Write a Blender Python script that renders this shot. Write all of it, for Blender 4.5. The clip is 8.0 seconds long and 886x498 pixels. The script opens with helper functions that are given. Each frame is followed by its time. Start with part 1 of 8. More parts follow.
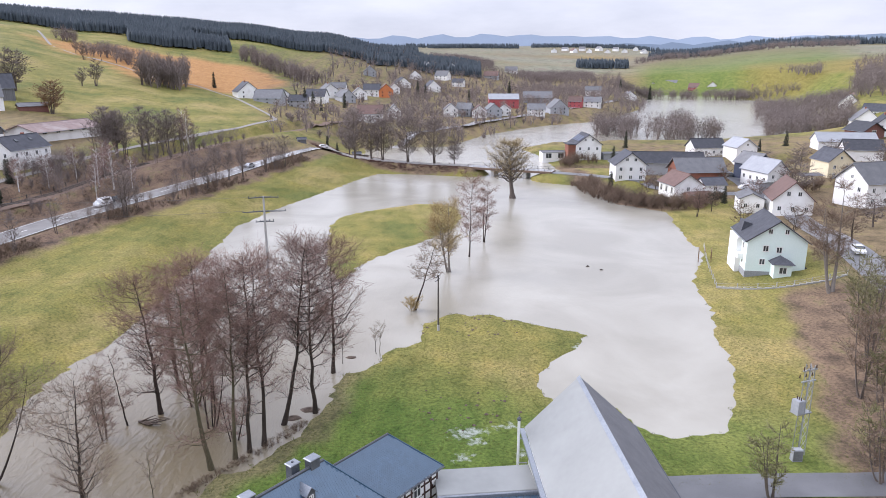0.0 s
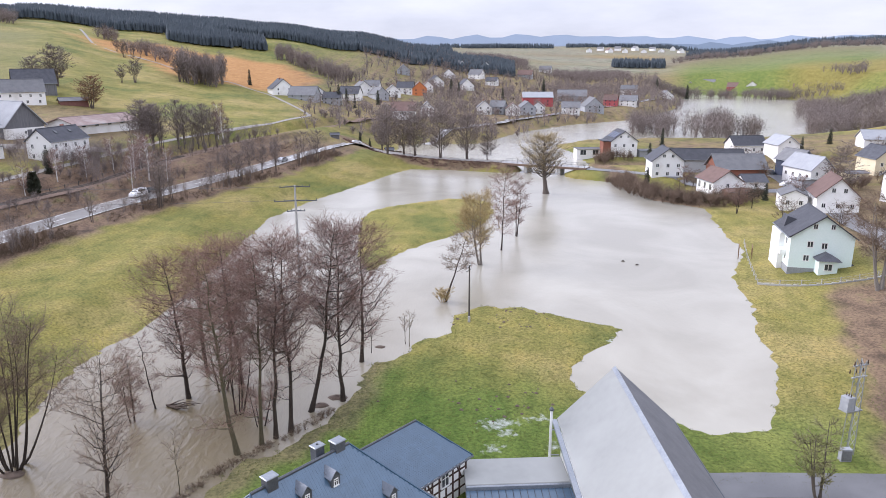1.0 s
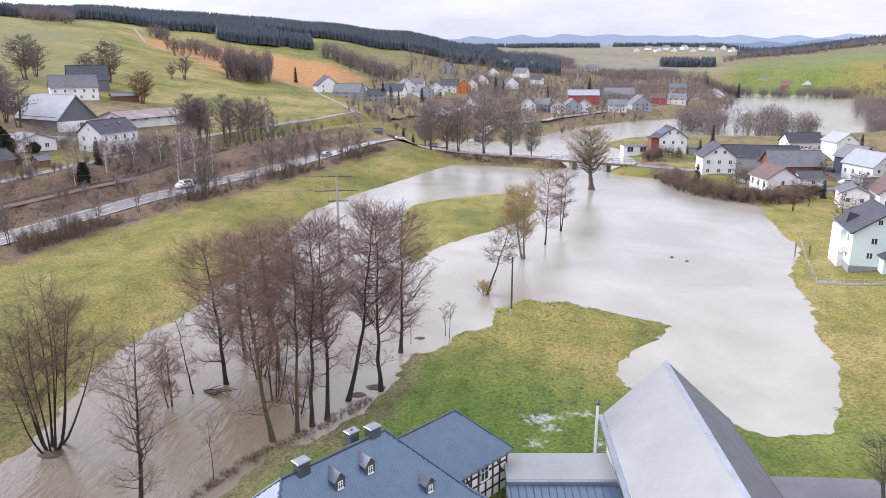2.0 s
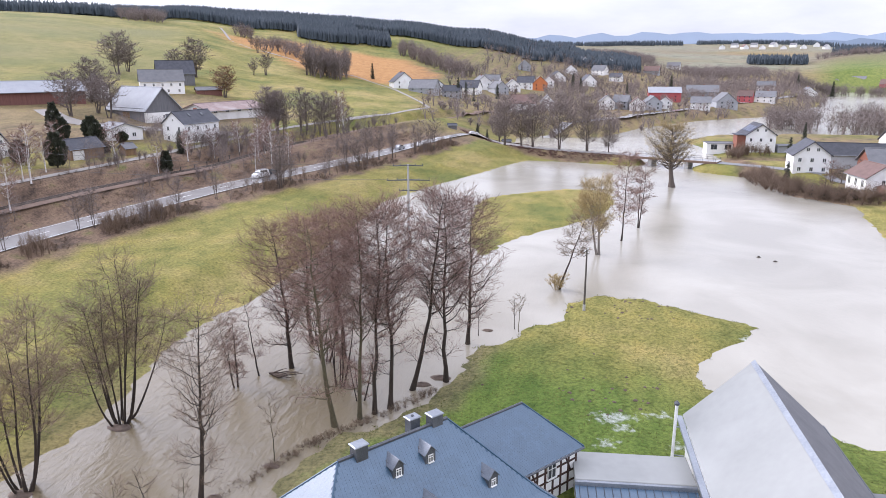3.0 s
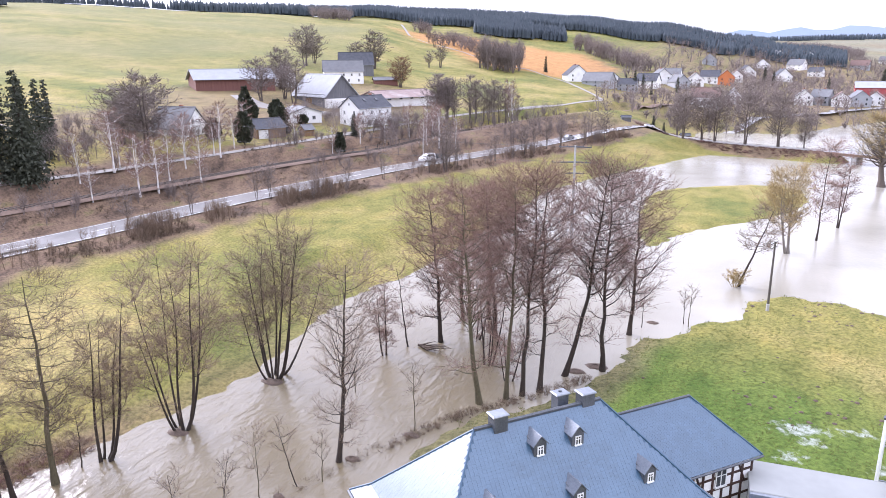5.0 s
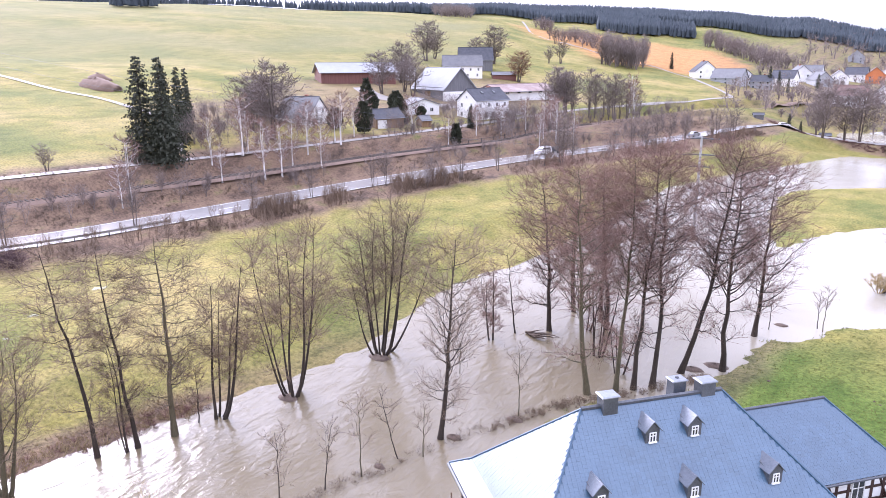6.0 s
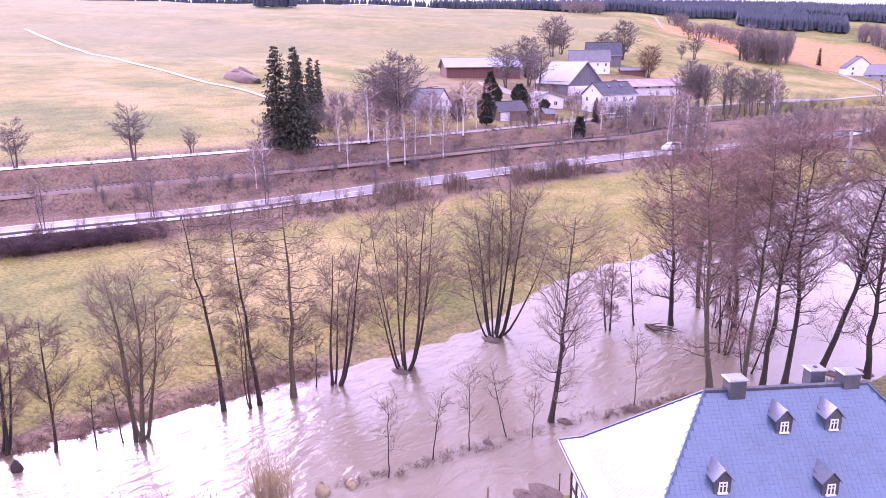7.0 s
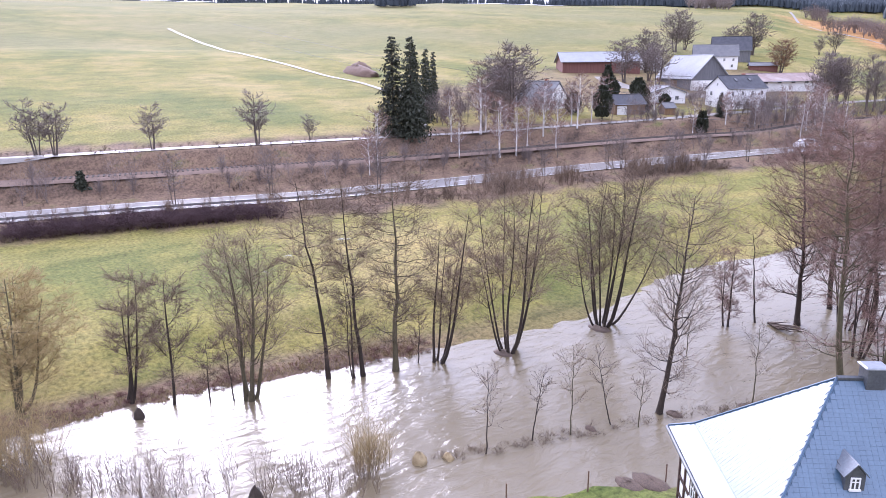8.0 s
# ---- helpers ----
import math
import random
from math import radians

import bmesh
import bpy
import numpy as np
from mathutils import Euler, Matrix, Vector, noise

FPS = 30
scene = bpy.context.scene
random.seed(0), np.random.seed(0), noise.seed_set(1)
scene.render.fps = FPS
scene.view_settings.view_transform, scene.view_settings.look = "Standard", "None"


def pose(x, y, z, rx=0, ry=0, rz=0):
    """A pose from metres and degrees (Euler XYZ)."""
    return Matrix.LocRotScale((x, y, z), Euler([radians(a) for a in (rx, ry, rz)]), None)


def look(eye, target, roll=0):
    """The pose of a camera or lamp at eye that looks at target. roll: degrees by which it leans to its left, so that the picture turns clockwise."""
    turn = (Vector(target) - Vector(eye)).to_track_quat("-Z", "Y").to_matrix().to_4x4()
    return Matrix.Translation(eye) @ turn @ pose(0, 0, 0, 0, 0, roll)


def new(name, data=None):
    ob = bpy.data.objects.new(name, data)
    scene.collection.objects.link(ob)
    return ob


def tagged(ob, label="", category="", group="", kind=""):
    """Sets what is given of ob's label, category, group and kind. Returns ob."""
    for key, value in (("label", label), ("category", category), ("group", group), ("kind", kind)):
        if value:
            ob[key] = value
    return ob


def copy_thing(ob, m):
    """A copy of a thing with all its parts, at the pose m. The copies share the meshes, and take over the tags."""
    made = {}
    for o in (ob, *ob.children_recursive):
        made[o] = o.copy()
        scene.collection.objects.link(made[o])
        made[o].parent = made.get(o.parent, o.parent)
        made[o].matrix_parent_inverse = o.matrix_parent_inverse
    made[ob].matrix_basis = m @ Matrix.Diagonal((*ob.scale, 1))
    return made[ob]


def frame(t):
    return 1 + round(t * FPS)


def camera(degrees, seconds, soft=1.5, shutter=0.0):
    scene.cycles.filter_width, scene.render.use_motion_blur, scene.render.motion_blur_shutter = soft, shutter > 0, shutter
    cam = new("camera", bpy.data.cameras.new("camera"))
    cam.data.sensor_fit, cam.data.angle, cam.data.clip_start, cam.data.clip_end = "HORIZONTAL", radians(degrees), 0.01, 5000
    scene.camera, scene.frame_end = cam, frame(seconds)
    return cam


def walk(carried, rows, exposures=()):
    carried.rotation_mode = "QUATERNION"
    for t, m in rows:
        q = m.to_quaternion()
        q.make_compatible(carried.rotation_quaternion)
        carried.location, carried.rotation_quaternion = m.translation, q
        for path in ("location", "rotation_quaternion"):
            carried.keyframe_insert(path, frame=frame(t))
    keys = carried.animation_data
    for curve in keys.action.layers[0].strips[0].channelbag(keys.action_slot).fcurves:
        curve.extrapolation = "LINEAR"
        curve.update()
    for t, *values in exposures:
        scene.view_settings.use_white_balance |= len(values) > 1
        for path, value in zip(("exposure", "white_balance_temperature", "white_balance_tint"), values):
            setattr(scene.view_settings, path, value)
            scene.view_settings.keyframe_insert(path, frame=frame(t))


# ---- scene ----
cam = camera(65.30, 8.0, 0.5)
PATH = [
    (0, (-0.00, 0.00, 39.26), (-0.000, 19.308, 34.045), 0.00),
    (0.5, (0.05, 0.61, 38.28), (-0.416, 19.917, 33.066), -0.03),
    (1, (-0.01, 1.36, 37.23), (-0.922, 20.651, 32.035), -0.01),
    (2.5, (-0.21, 4.40, 34.22), (-3.254, 23.478, 29.041), -0.21),
    (3, (-0.28, 5.44, 33.27), (-4.442, 24.305, 28.083), -0.23),
    (3.5, (-0.34, 6.20, 32.47), (-5.513, 24.808, 27.277), -0.27),
    (4, (-0.45, 7.13, 31.52), (-6.702, 25.403, 26.331), -0.34),
    (5.5, (-0.93, 9.19, 28.77), (-10.844, 25.769, 23.589), -0.46),
    (6, (-1.07, 9.31, 27.80), (-12.404, 24.960, 22.623), -0.41),
    (6.5, (-1.08, 9.29, 26.91), (-13.730, 23.896, 21.741), -0.48),
    (7, (-1.10, 9.25, 26.00), (-14.979, 22.700, 20.841), -0.46),
    (7.5, (-1.11, 9.31, 25.09), (-16.111, 21.504, 19.948), -0.58),
    (8, (-1.27, 9.54, 24.07), (-17.138, 20.583, 18.954), -0.55),
]
walk(cam, [(t, look(eye, target, roll)) for t, eye, target, roll in PATH],
     [(0, 0.0, 6080, 19), (2.3, 0.13, 6120, 20), (4.2, 0.42, 6020, 22), (5.5, 0.75, 5900, 25), (6.2, 0.84, 5720, 36), (6.5, 1.05, 5550, 68), (7.0, 0.76, 5800, 76), (7.3, 0.6, 5700, 46), (7.6, 0.52, 5700, 34), (8, 0.52, 5650, 30)])

# ---- light ----
SUN_AZ, SUN_EL = radians(76.0), radians(23.5)      # to the left of +y, over the horizon
sun_way = Vector((-math.sin(SUN_AZ) * math.cos(SUN_EL), math.cos(SUN_AZ) * math.cos(SUN_EL), math.sin(SUN_EL)))
sun = new("sun", bpy.data.lights.new("sun", "SUN"))
sun.data.energy, sun.data.angle, sun.data.color = 2.25, radians(26), (1.0, 0.975, 0.94)
sun.matrix_world = look(sun_way * 300, (0, 0, 0))

world = bpy.data.worlds.new("overcast_sky")
scene.world = world
world.use_nodes = True
wn, wl = world.node_tree.nodes, world.node_tree.links
wn.clear()
w_out, w_bg = wn.new("ShaderNodeOutputWorld"), wn.new("ShaderNodeBackground")
w_sky, w_mix, w_ramp = wn.new("ShaderNodeTexSky"), wn.new("ShaderNodeMix"), wn.new("ShaderNodeValToRGB")
w_co, w_map, w_noise = wn.new("ShaderNodeTexCoord"), wn.new("ShaderNodeMapping"), wn.new("ShaderNodeTexNoise")
w_sky.sky_type, w_sky.sun_disc = "NISHITA", False
w_sky.sun_elevation, w_sky.sun_rotation = SUN_EL, -SUN_AZ
w_sky.air_density, w_sky.dust_density, w_sky.altitude = 1.0, 3.0, 500
w_map.inputs["Scale"].default_value = (1.6, 1.6, 5.5)
w_noise.inputs["Scale"].default_value, w_noise.inputs["Detail"].default_value = 2.2, 7.0
w_noise.inputs["Roughness"].default_value = 0.55
w_ramp.color_ramp.elements[0].position, w_ramp.color_ramp.elements[1].position = 0.34, 0.66
w_ramp.color_ramp.elements[0].color = (6.85, 7.28, 8.05, 1)
w_ramp.color_ramp.elements[1].color = (9.45, 9.8, 10.35, 1)
w_mix.data_type = "RGBA"
w_mix.inputs["Factor"].default_value = 0.86
w_bg.inputs["Strength"].default_value = 0.113
wl.new(w_co.outputs["Generated"], w_map.inputs["Vector"])
wl.new(w_map.outputs["Vector"], w_noise.inputs["Vector"])
wl.new(w_noise.outputs["Fac"], w_ramp.inputs["Fac"])
w_sep, w_up, w_mul = wn.new("ShaderNodeSeparateXYZ"), wn.new("ShaderNodeMapRange"), wn.new("ShaderNodeVectorMath")
w_up.inputs["To Min"].default_value, w_up.inputs["To Max"].default_value = 0.86, 2.1
w_mul.operation = "MULTIPLY"
wl.new(w_co.outputs["Generated"], w_sep.inputs["Vector"])
wl.new(w_sep.outputs["Z"], w_up.inputs["Value"])
wl.new(w_ramp.outputs["Color"], w_mul.inputs[0])
wl.new(w_up.outputs["Result"], w_mul.inputs[1])
wl.new(w_sky.outputs["Color"], w_mix.inputs["A"])
w_dot, w_pos, w_pow, w_glow, w_veil = wn.new("ShaderNodeVectorMath"), wn.new("ShaderNodeMath"), wn.new("ShaderNodeMath"), wn.new("ShaderNodeMath"), wn.new("ShaderNodeVectorMath")
w_dot.operation, w_pos.operation, w_pow.operation, w_glow.operation, w_veil.operation = "DOT_PRODUCT", "MAXIMUM", "POWER", "MULTIPLY_ADD", "MULTIPLY"
w_dot.inputs[1].default_value = sun_way
w_pow.inputs[1].default_value, w_glow.inputs[1].default_value, w_glow.inputs[2].default_value = 5.0, 1.5, 0.95
wl.new(w_co.outputs["Generated"], w_dot.inputs[0])
wl.new(w_dot.outputs["Value"], w_pos.inputs[0])
wl.new(w_pos.outputs[0], w_pow.inputs[0])
wl.new(w_pow.outputs[0], w_glow.inputs[0])
wl.new(w_mul.outputs["Vector"], w_veil.inputs[0])
wl.new(w_glow.outputs[0], w_veil.inputs[1])
wl.new(w_veil.outputs["Vector"], w_mix.inputs["B"])
wl.new(w_mix.outputs["Result"], w_bg.inputs["Color"])
wl.new(w_bg.outputs["Background"], w_out.inputs["Surface"])


# ---- materials ----
def surf(name, dark, light, scale=1.0, fine=8.0, rough=0.8, bump=0.3, metal=0.0, vary=0.12, stain=None, spec=0.5, stretch=(1, 1, 1), mid=0.5, span=0.2, depth=0.05):
    """A surface whose colour runs between two tones by coarse and fine noise, with relief, and an own tone for each object."""
    m = bpy.data.materials.new(name)
    m.use_nodes = True
    n, l = m.node_tree.nodes, m.node_tree.links
    b = n["Principled BSDF"]
    geo, mp = n.new("ShaderNodeNewGeometry"), n.new("ShaderNodeMapping")
    mp.inputs["Scale"].default_value = stretch
    l.new(geo.outputs["Position"], mp.inputs["Vector"])
    big, small = n.new("ShaderNodeTexNoise"), n.new("ShaderNodeTexNoise")
    big.inputs["Scale"].default_value, big.inputs["Detail"].default_value = scale, 5
    small.inputs["Scale"].default_value, small.inputs["Detail"].default_value = scale * fine, 4
    for t in (big, small):
        l.new(mp.outputs["Vector"], t.inputs["Vector"])
    add = n.new("ShaderNodeMath")
    add.operation = "MULTIPLY_ADD"
    add.inputs[1].default_value = 0.5
    half = n.new("ShaderNodeMath")
    half.operation = "MULTIPLY"
    half.inputs[1].default_value = 0.5
    l.new(small.outputs["Fac"], half.inputs[0])
    l.new(big.outputs["Fac"], add.inputs[0])
    l.new(half.outputs[0], add.inputs[2])
    ramp = n.new("ShaderNodeValToRGB")
    e = ramp.color_ramp.elements
    e[0].position, e[1].position = mid - span, mid + span
    e[0].color, e[1].color = (*dark, 1), (*light, 1)
    l.new(add.outputs[0], ramp.inputs["Fac"])
    colour = ramp.outputs["Color"]
    if stain:
        st, sr, mx = n.new("ShaderNodeTexNoise"), n.new("ShaderNodeValToRGB"), n.new("ShaderNodeMix")
        st.inputs["Scale"].default_value, st.inputs["Detail"].default_value = scale * 0.45, 6
        l.new(mp.outputs["Vector"], st.inputs["Vector"])
        sr.color_ramp.elements[0].position, sr.color_ramp.elements[1].position = 0.52, 0.68
        l.new(st.outputs["Fac"], sr.inputs["Fac"])
        mx.data_type = "RGBA"
        l.new(sr.outputs["Color"], mx.inputs["Factor"])
        l.new(colour, mx.inputs["A"])
        mx.inputs["B"].default_value = (*stain, 1)
        colour = mx.outputs["Result"]
    if vary:
        info, mr, hsv = n.new("ShaderNodeObjectInfo"), n.new("ShaderNodeMapRange"), n.new("ShaderNodeHueSaturation")
        mr.inputs["To Min"].default_value, mr.inputs["To Max"].default_value = 1 - vary, 1 + vary
        l.new(info.outputs["Random"], mr.inputs["Value"])
        l.new(mr.outputs["Result"], hsv.inputs["Value"])
        l.new(colour, hsv.inputs["Color"])
        colour = hsv.outputs["Color"]
    l.new(colour, b.inputs["Base Color"])
    b.inputs["Roughness"].default_value, b.inputs["Metallic"].default_value = rough, metal
    b.inputs["Specular IOR Level"].default_value = spec
    if bump:
        bp = n.new("ShaderNodeBump")
        bp.inputs["Strength"].default_value, bp.inputs["Distance"].default_value = bump, depth
        l.new(add.outputs[0], bp.inputs["Height"])
        l.new(bp.outputs["Normal"], b.inputs["Normal"])
    return m


def glass(name, tint):
    m = surf(name, tint, [c * 1.5 for c in tint], 0.6, 4, 0.06, 0.0, vary=0.3)
    m.node_tree.nodes["Principled BSDF"].inputs["Specular IOR Level"].default_value = 0.9
    return m


BARK = surf("alder_bark", (0.02, 0.014, 0.01), (0.06, 0.044, 0.033), 1.5, 9, 0.9, 0.5, stretch=(1, 1, 0.3))
BARK_MOSS = surf("mossy_bark", (0.055, 0.05, 0.028), (0.14, 0.115, 0.065), 1.2, 9, 0.9, 0.5, stretch=(1, 1, 0.3))
BARK_PALE = surf("grey_bark", (0.13, 0.115, 0.1), (0.24, 0.21, 0.18), 1.5, 9, 0.9, 0.4, stretch=(1, 1, 0.3))
# bark paled for distance haze, used on the brown bank too
BARK_HAZED = surf("hazed_bark", (0.075, 0.06, 0.05), (0.15, 0.12, 0.1), 1.5, 9, 0.9, 0.3, stretch=(1, 1, 0.3))
BIRCH = surf("birch_bark", (0.2, 0.18, 0.17), (0.72, 0.69, 0.66), 1.0, 9, 0.75, 0.2, stretch=(1, 1, 3), mid=0.42, span=0.09)
TWIG = surf("twig_purple_brown", (0.155, 0.09, 0.072), (0.265, 0.165, 0.132), 0.7, 5, 0.9, 0, vary=0.2)
TWIG_GREY = surf("twig_grey_brown", (0.13, 0.09, 0.064), (0.225, 0.16, 0.115), 0.7, 5, 0.9, 0, vary=0.2)
TWIG_GOLD = surf("twig_willow_gold", (0.26, 0.19, 0.085), (0.42, 0.32, 0.15), 0.7, 5, 0.85, 0, vary=0.1)
TWIG_RUST = surf("twig_rust", (0.17, 0.09, 0.05), (0.3, 0.17, 0.09), 0.7, 5, 0.85, 0, vary=0.1)
TWIG_GREEN = surf("twig_lichen_green", (0.13, 0.12, 0.05), (0.24, 0.23, 0.1), 0.7, 5, 0.85, 0, vary=0.15)
# twigs lightened and greyed to paint in the haze over far trees
TWIG_HAZED = surf("hazed_twigs", (0.16, 0.13, 0.118), (0.25, 0.205, 0.185), 0.1, 5, 0.95, 0, vary=0.1)
BRAMBLE = surf("bramble_purple", (0.06, 0.035, 0.04), (0.14, 0.085, 0.09), 0.5, 6, 0.95, 0, vary=0.2)
REDBRUSH = surf("red_brown_brush", (0.12, 0.06, 0.05), (0.21, 0.12, 0.1), 0.4, 6, 0.95, 0, vary=0.2)
BRUSH = surf("brush_brown", (0.1, 0.07, 0.048), (0.2, 0.145, 0.1), 0.5, 6, 0.95, 0, vary=0.2)
NEEDLE = surf("spruce_needle", (0.02, 0.025, 0.014), (0.058, 0.064, 0.038), 0.6, 8, 0.75, 0.2, vary=0.25)
# distance haze is put into these blued, lightened needles
NEEDLE_HAZED = surf("hazed_spruce_wood", (0.028, 0.039, 0.05), (0.056, 0.073, 0.086), 0.02, 9, 0.85, 0, vary=0.0)
WHITE = surf("white_render", (0.82, 0.815, 0.8), (0.9, 0.895, 0.88), 0.35, 12, 0.85, 0.12, vary=0.05, stain=(0.7, 0.68, 0.65))
MINT = surf("pale_mint_render", (0.7, 0.82, 0.785), (0.79, 0.89, 0.86), 0.35, 12, 0.85, 0.1, vary=0.0)
CREAM = surf("cream_render", (0.6, 0.52, 0.36), (0.74, 0.66, 0.48), 0.35, 12, 0.85, 0.1, vary=0.1)
GREYWALL = surf("grey_render", (0.3, 0.31, 0.33), (0.42, 0.43, 0.45), 0.4, 12, 0.85, 0.1, vary=0.1)
REDWALL = surf("red_render", (0.35, 0.06, 0.07), (0.5, 0.12, 0.12), 0.3, 10, 0.8, 0.1, vary=0.05)
ORANGEWALL = surf("orange_render", (0.55, 0.16, 0.05), (0.68, 0.25, 0.1), 0.3, 10, 0.8, 0.1, vary=0.05)
BRICK = surf("brown_red_brick", (0.2, 0.075, 0.05), (0.34, 0.14, 0.09), 1.2, 8, 0.85, 0.3, vary=0.1)
PLANK_GREY = surf("weathered_grey_planks", (0.1, 0.1, 0.11), (0.23, 0.23, 0.24), 1.2, 8, 0.85, 0.4, vary=0.08, stretch=(3, 3, 0.15))
PLANK_RED = surf("red_brown_boards", (0.13, 0.06, 0.05), (0.24, 0.11, 0.09), 1.0, 8, 0.85, 0.4, vary=0.1, stretch=(3, 3, 0.15))
PLANK_BROWN = surf("brown_planks", (0.12, 0.07, 0.04), (0.3, 0.19, 0.1), 1.0, 8, 0.85, 0.4, vary=0.12, stretch=(3, 3, 0.2))
SLATE = surf("blue_slate", (0.043, 0.086, 0.138), (0.068, 0.128, 0.195), 1.2, 9, 0.4, 0.05, vary=0.08, spec=1.0, depth=0.012)
SLATE_EDGE = surf("slate_joint", (0.034, 0.074, 0.124), (0.054, 0.11, 0.172), 2, 5, 0.4, 0.1, vary=0.0)
ZINC = surf("grey_zinc", (0.22, 0.24, 0.27), (0.33, 0.35, 0.38), 0.7, 8, 0.38, 0.1, metal=0.55, vary=0.08)
ZINC_DARK = surf("dark_lead", (0.06, 0.065, 0.075), (0.12, 0.13, 0.145), 1.5, 6, 0.45, 0.2, metal=0.3, vary=0.08)
LEAD = surf("grey_lead_sheet", (0.1, 0.115, 0.14), (0.17, 0.19, 0.22), 1.5, 6, 0.42, 0.2, metal=0.2, vary=0.1)
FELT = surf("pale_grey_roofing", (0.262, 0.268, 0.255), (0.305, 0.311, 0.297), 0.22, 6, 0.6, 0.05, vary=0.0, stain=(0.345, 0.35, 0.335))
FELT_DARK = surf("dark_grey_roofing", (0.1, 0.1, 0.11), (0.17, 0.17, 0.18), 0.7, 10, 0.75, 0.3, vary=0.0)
ROOF_DARK = surf("anthracite_tiles", (0.03, 0.032, 0.04), (0.08, 0.082, 0.095), 0.8, 9, 0.75, 0.4, vary=0.25)
ROOF_GREY = surf("grey_fibre_roof", (0.115, 0.116, 0.122), (0.2, 0.2, 0.206), 0.6, 9, 0.75, 0.3, vary=0.15)
ROOF_PALE = surf("pale_metal_roof", (0.27, 0.28, 0.3), (0.37, 0.38, 0.4), 0.4, 9, 0.8, 0.2, vary=0.05)
ROOF_BROWN = surf("brown_tiles", (0.1, 0.06, 0.05), (0.2, 0.12, 0.1), 0.8, 9, 0.7, 0.4, vary=0.2)
ROOF_RUST = surf("dull_red_fibre_roof", (0.16, 0.11, 0.1), (0.29, 0.21, 0.19), 0.5, 9, 0.7, 0.3, vary=0.1, stain=(0.3, 0.25, 0.23))
SOLAR = surf("solar_panel", (0.02, 0.03, 0.06), (0.04, 0.05, 0.1), 1, 6, 0.15, 0, vary=0.05)
TIMBER = surf("dark_brown_beam", (0.03, 0.016, 0.013), (0.075, 0.035, 0.026), 2, 7, 0.7, 0.3, vary=0.1)
PANE = glass("window_glass", (0.035, 0.04, 0.045))
FRAME = surf("white_window_paint", (0.72, 0.72, 0.7), (0.85, 0.85, 0.83), 2, 6, 0.5, 0.05, vary=0.03)
PLINTH = surf("grey_plinth", (0.22, 0.23, 0.24), (0.33, 0.34, 0.35), 0.8, 8, 0.85, 0.2, vary=0.05)
ASPHALT = surf("wet_asphalt", (0.29, 0.28, 0.27), (0.38, 0.37, 0.355), 0.4, 30, 0.16, 0.08, vary=0, spec=0.85, stain=(0.42, 0.41, 0.4), depth=0.01)
ASPHALT_DARK = surf("dark_wet_asphalt", (0.1, 0.1, 0.105), (0.16, 0.16, 0.165), 0.4, 30, 0.35, 0.1, vary=0, stain=(0.16, 0.16, 0.165), depth=0.01)
LANE = surf("pale_lane", (0.19, 0.17, 0.15), (0.29, 0.27, 0.245), 0.4, 20, 0.62, 0.2, vary=0)
PAINT = surf("road_paint", (0.6, 0.6, 0.58), (0.78, 0.78, 0.76), 1, 9, 0.6, 0.05, vary=0)
BALLAST = surf("rail_ballast", (0.12, 0.08, 0.06), (0.24, 0.165, 0.125), 0.8, 20, 0.95, 0.6, vary=0)
RAIL = surf("rusty_rail", (0.12, 0.06, 0.04), (0.22, 0.13, 0.09), 2, 8, 0.5, 0.1, metal=0.4, vary=0)
CONCRETE = surf("concrete", (0.3, 0.3, 0.29), (0.48, 0.47, 0.45), 0.6, 10, 0.85, 0.3, vary=0.08)
WOODPOLE = surf("tarred_pole", (0.05, 0.045, 0.04), (0.12, 0.105, 0.09), 2, 8, 0.85, 0.3, vary=0.1, stretch=(1, 1, 0.2))
STEEL = surf("galvanised_steel", (0.3, 0.31, 0.32), (0.46, 0.47, 0.48), 2, 6, 0.45, 0.1, metal=0.6, vary=0.1)
SNOW = surf("old_snow", (0.75, 0.77, 0.8), (0.9, 0.91, 0.93), 0.3, 8, 0.7, 0.2, vary=0)
CARWHITE = surf("white_car_paint", (0.7, 0.7, 0.7), (0.78, 0.78, 0.78), 1, 3, 0.2, 0, vary=0.1)
CARSILVER = surf("silver_car_paint", (0.42, 0.43, 0.45), (0.5, 0.51, 0.53), 1, 3, 0.22, 0, metal=0.4, vary=0.1)
CARDARK = surf("dark_car_paint", (0.05, 0.06, 0.07), (0.08, 0.09, 0.1), 1, 3, 0.2, 0, vary=0.1)
TYRE = surf("rubber", (0.02, 0.02, 0.02), (0.04, 0.04, 0.04), 4, 4, 0.85, 0.1, vary=0)
MULCH = surf("sodden_litter", (0.06, 0.045, 0.035), (0.17, 0.12, 0.09), 1.2, 9, 0.9, 0.6, vary=0.15)
GRASS = surf("grass_tuft", (0.1, 0.125, 0.03), (0.22, 0.215, 0.07), 0.35, 6, 0.9, 0, vary=0.1)
REED = surf("dry_reed", (0.22, 0.16, 0.08), (0.38, 0.3, 0.17), 0.8, 6, 0.9, 0, vary=0.15)


# ---- mesh tools ----
def mesh(name, verts, faces, mats, smooth=False, ids=None):
    me = bpy.data.meshes.new(name)
    me.from_pydata([tuple(v) for v in verts], [], faces)
    for m in mats if isinstance(mats, (list, tuple)) else [mats]:
        me.materials.append(m)
    if ids is not None:
        me.polygons.foreach_set("material_index", ids)
    if smooth:
        me.polygons.foreach_set("use_smooth", [True] * len(me.polygons))
    me.update()
    return me


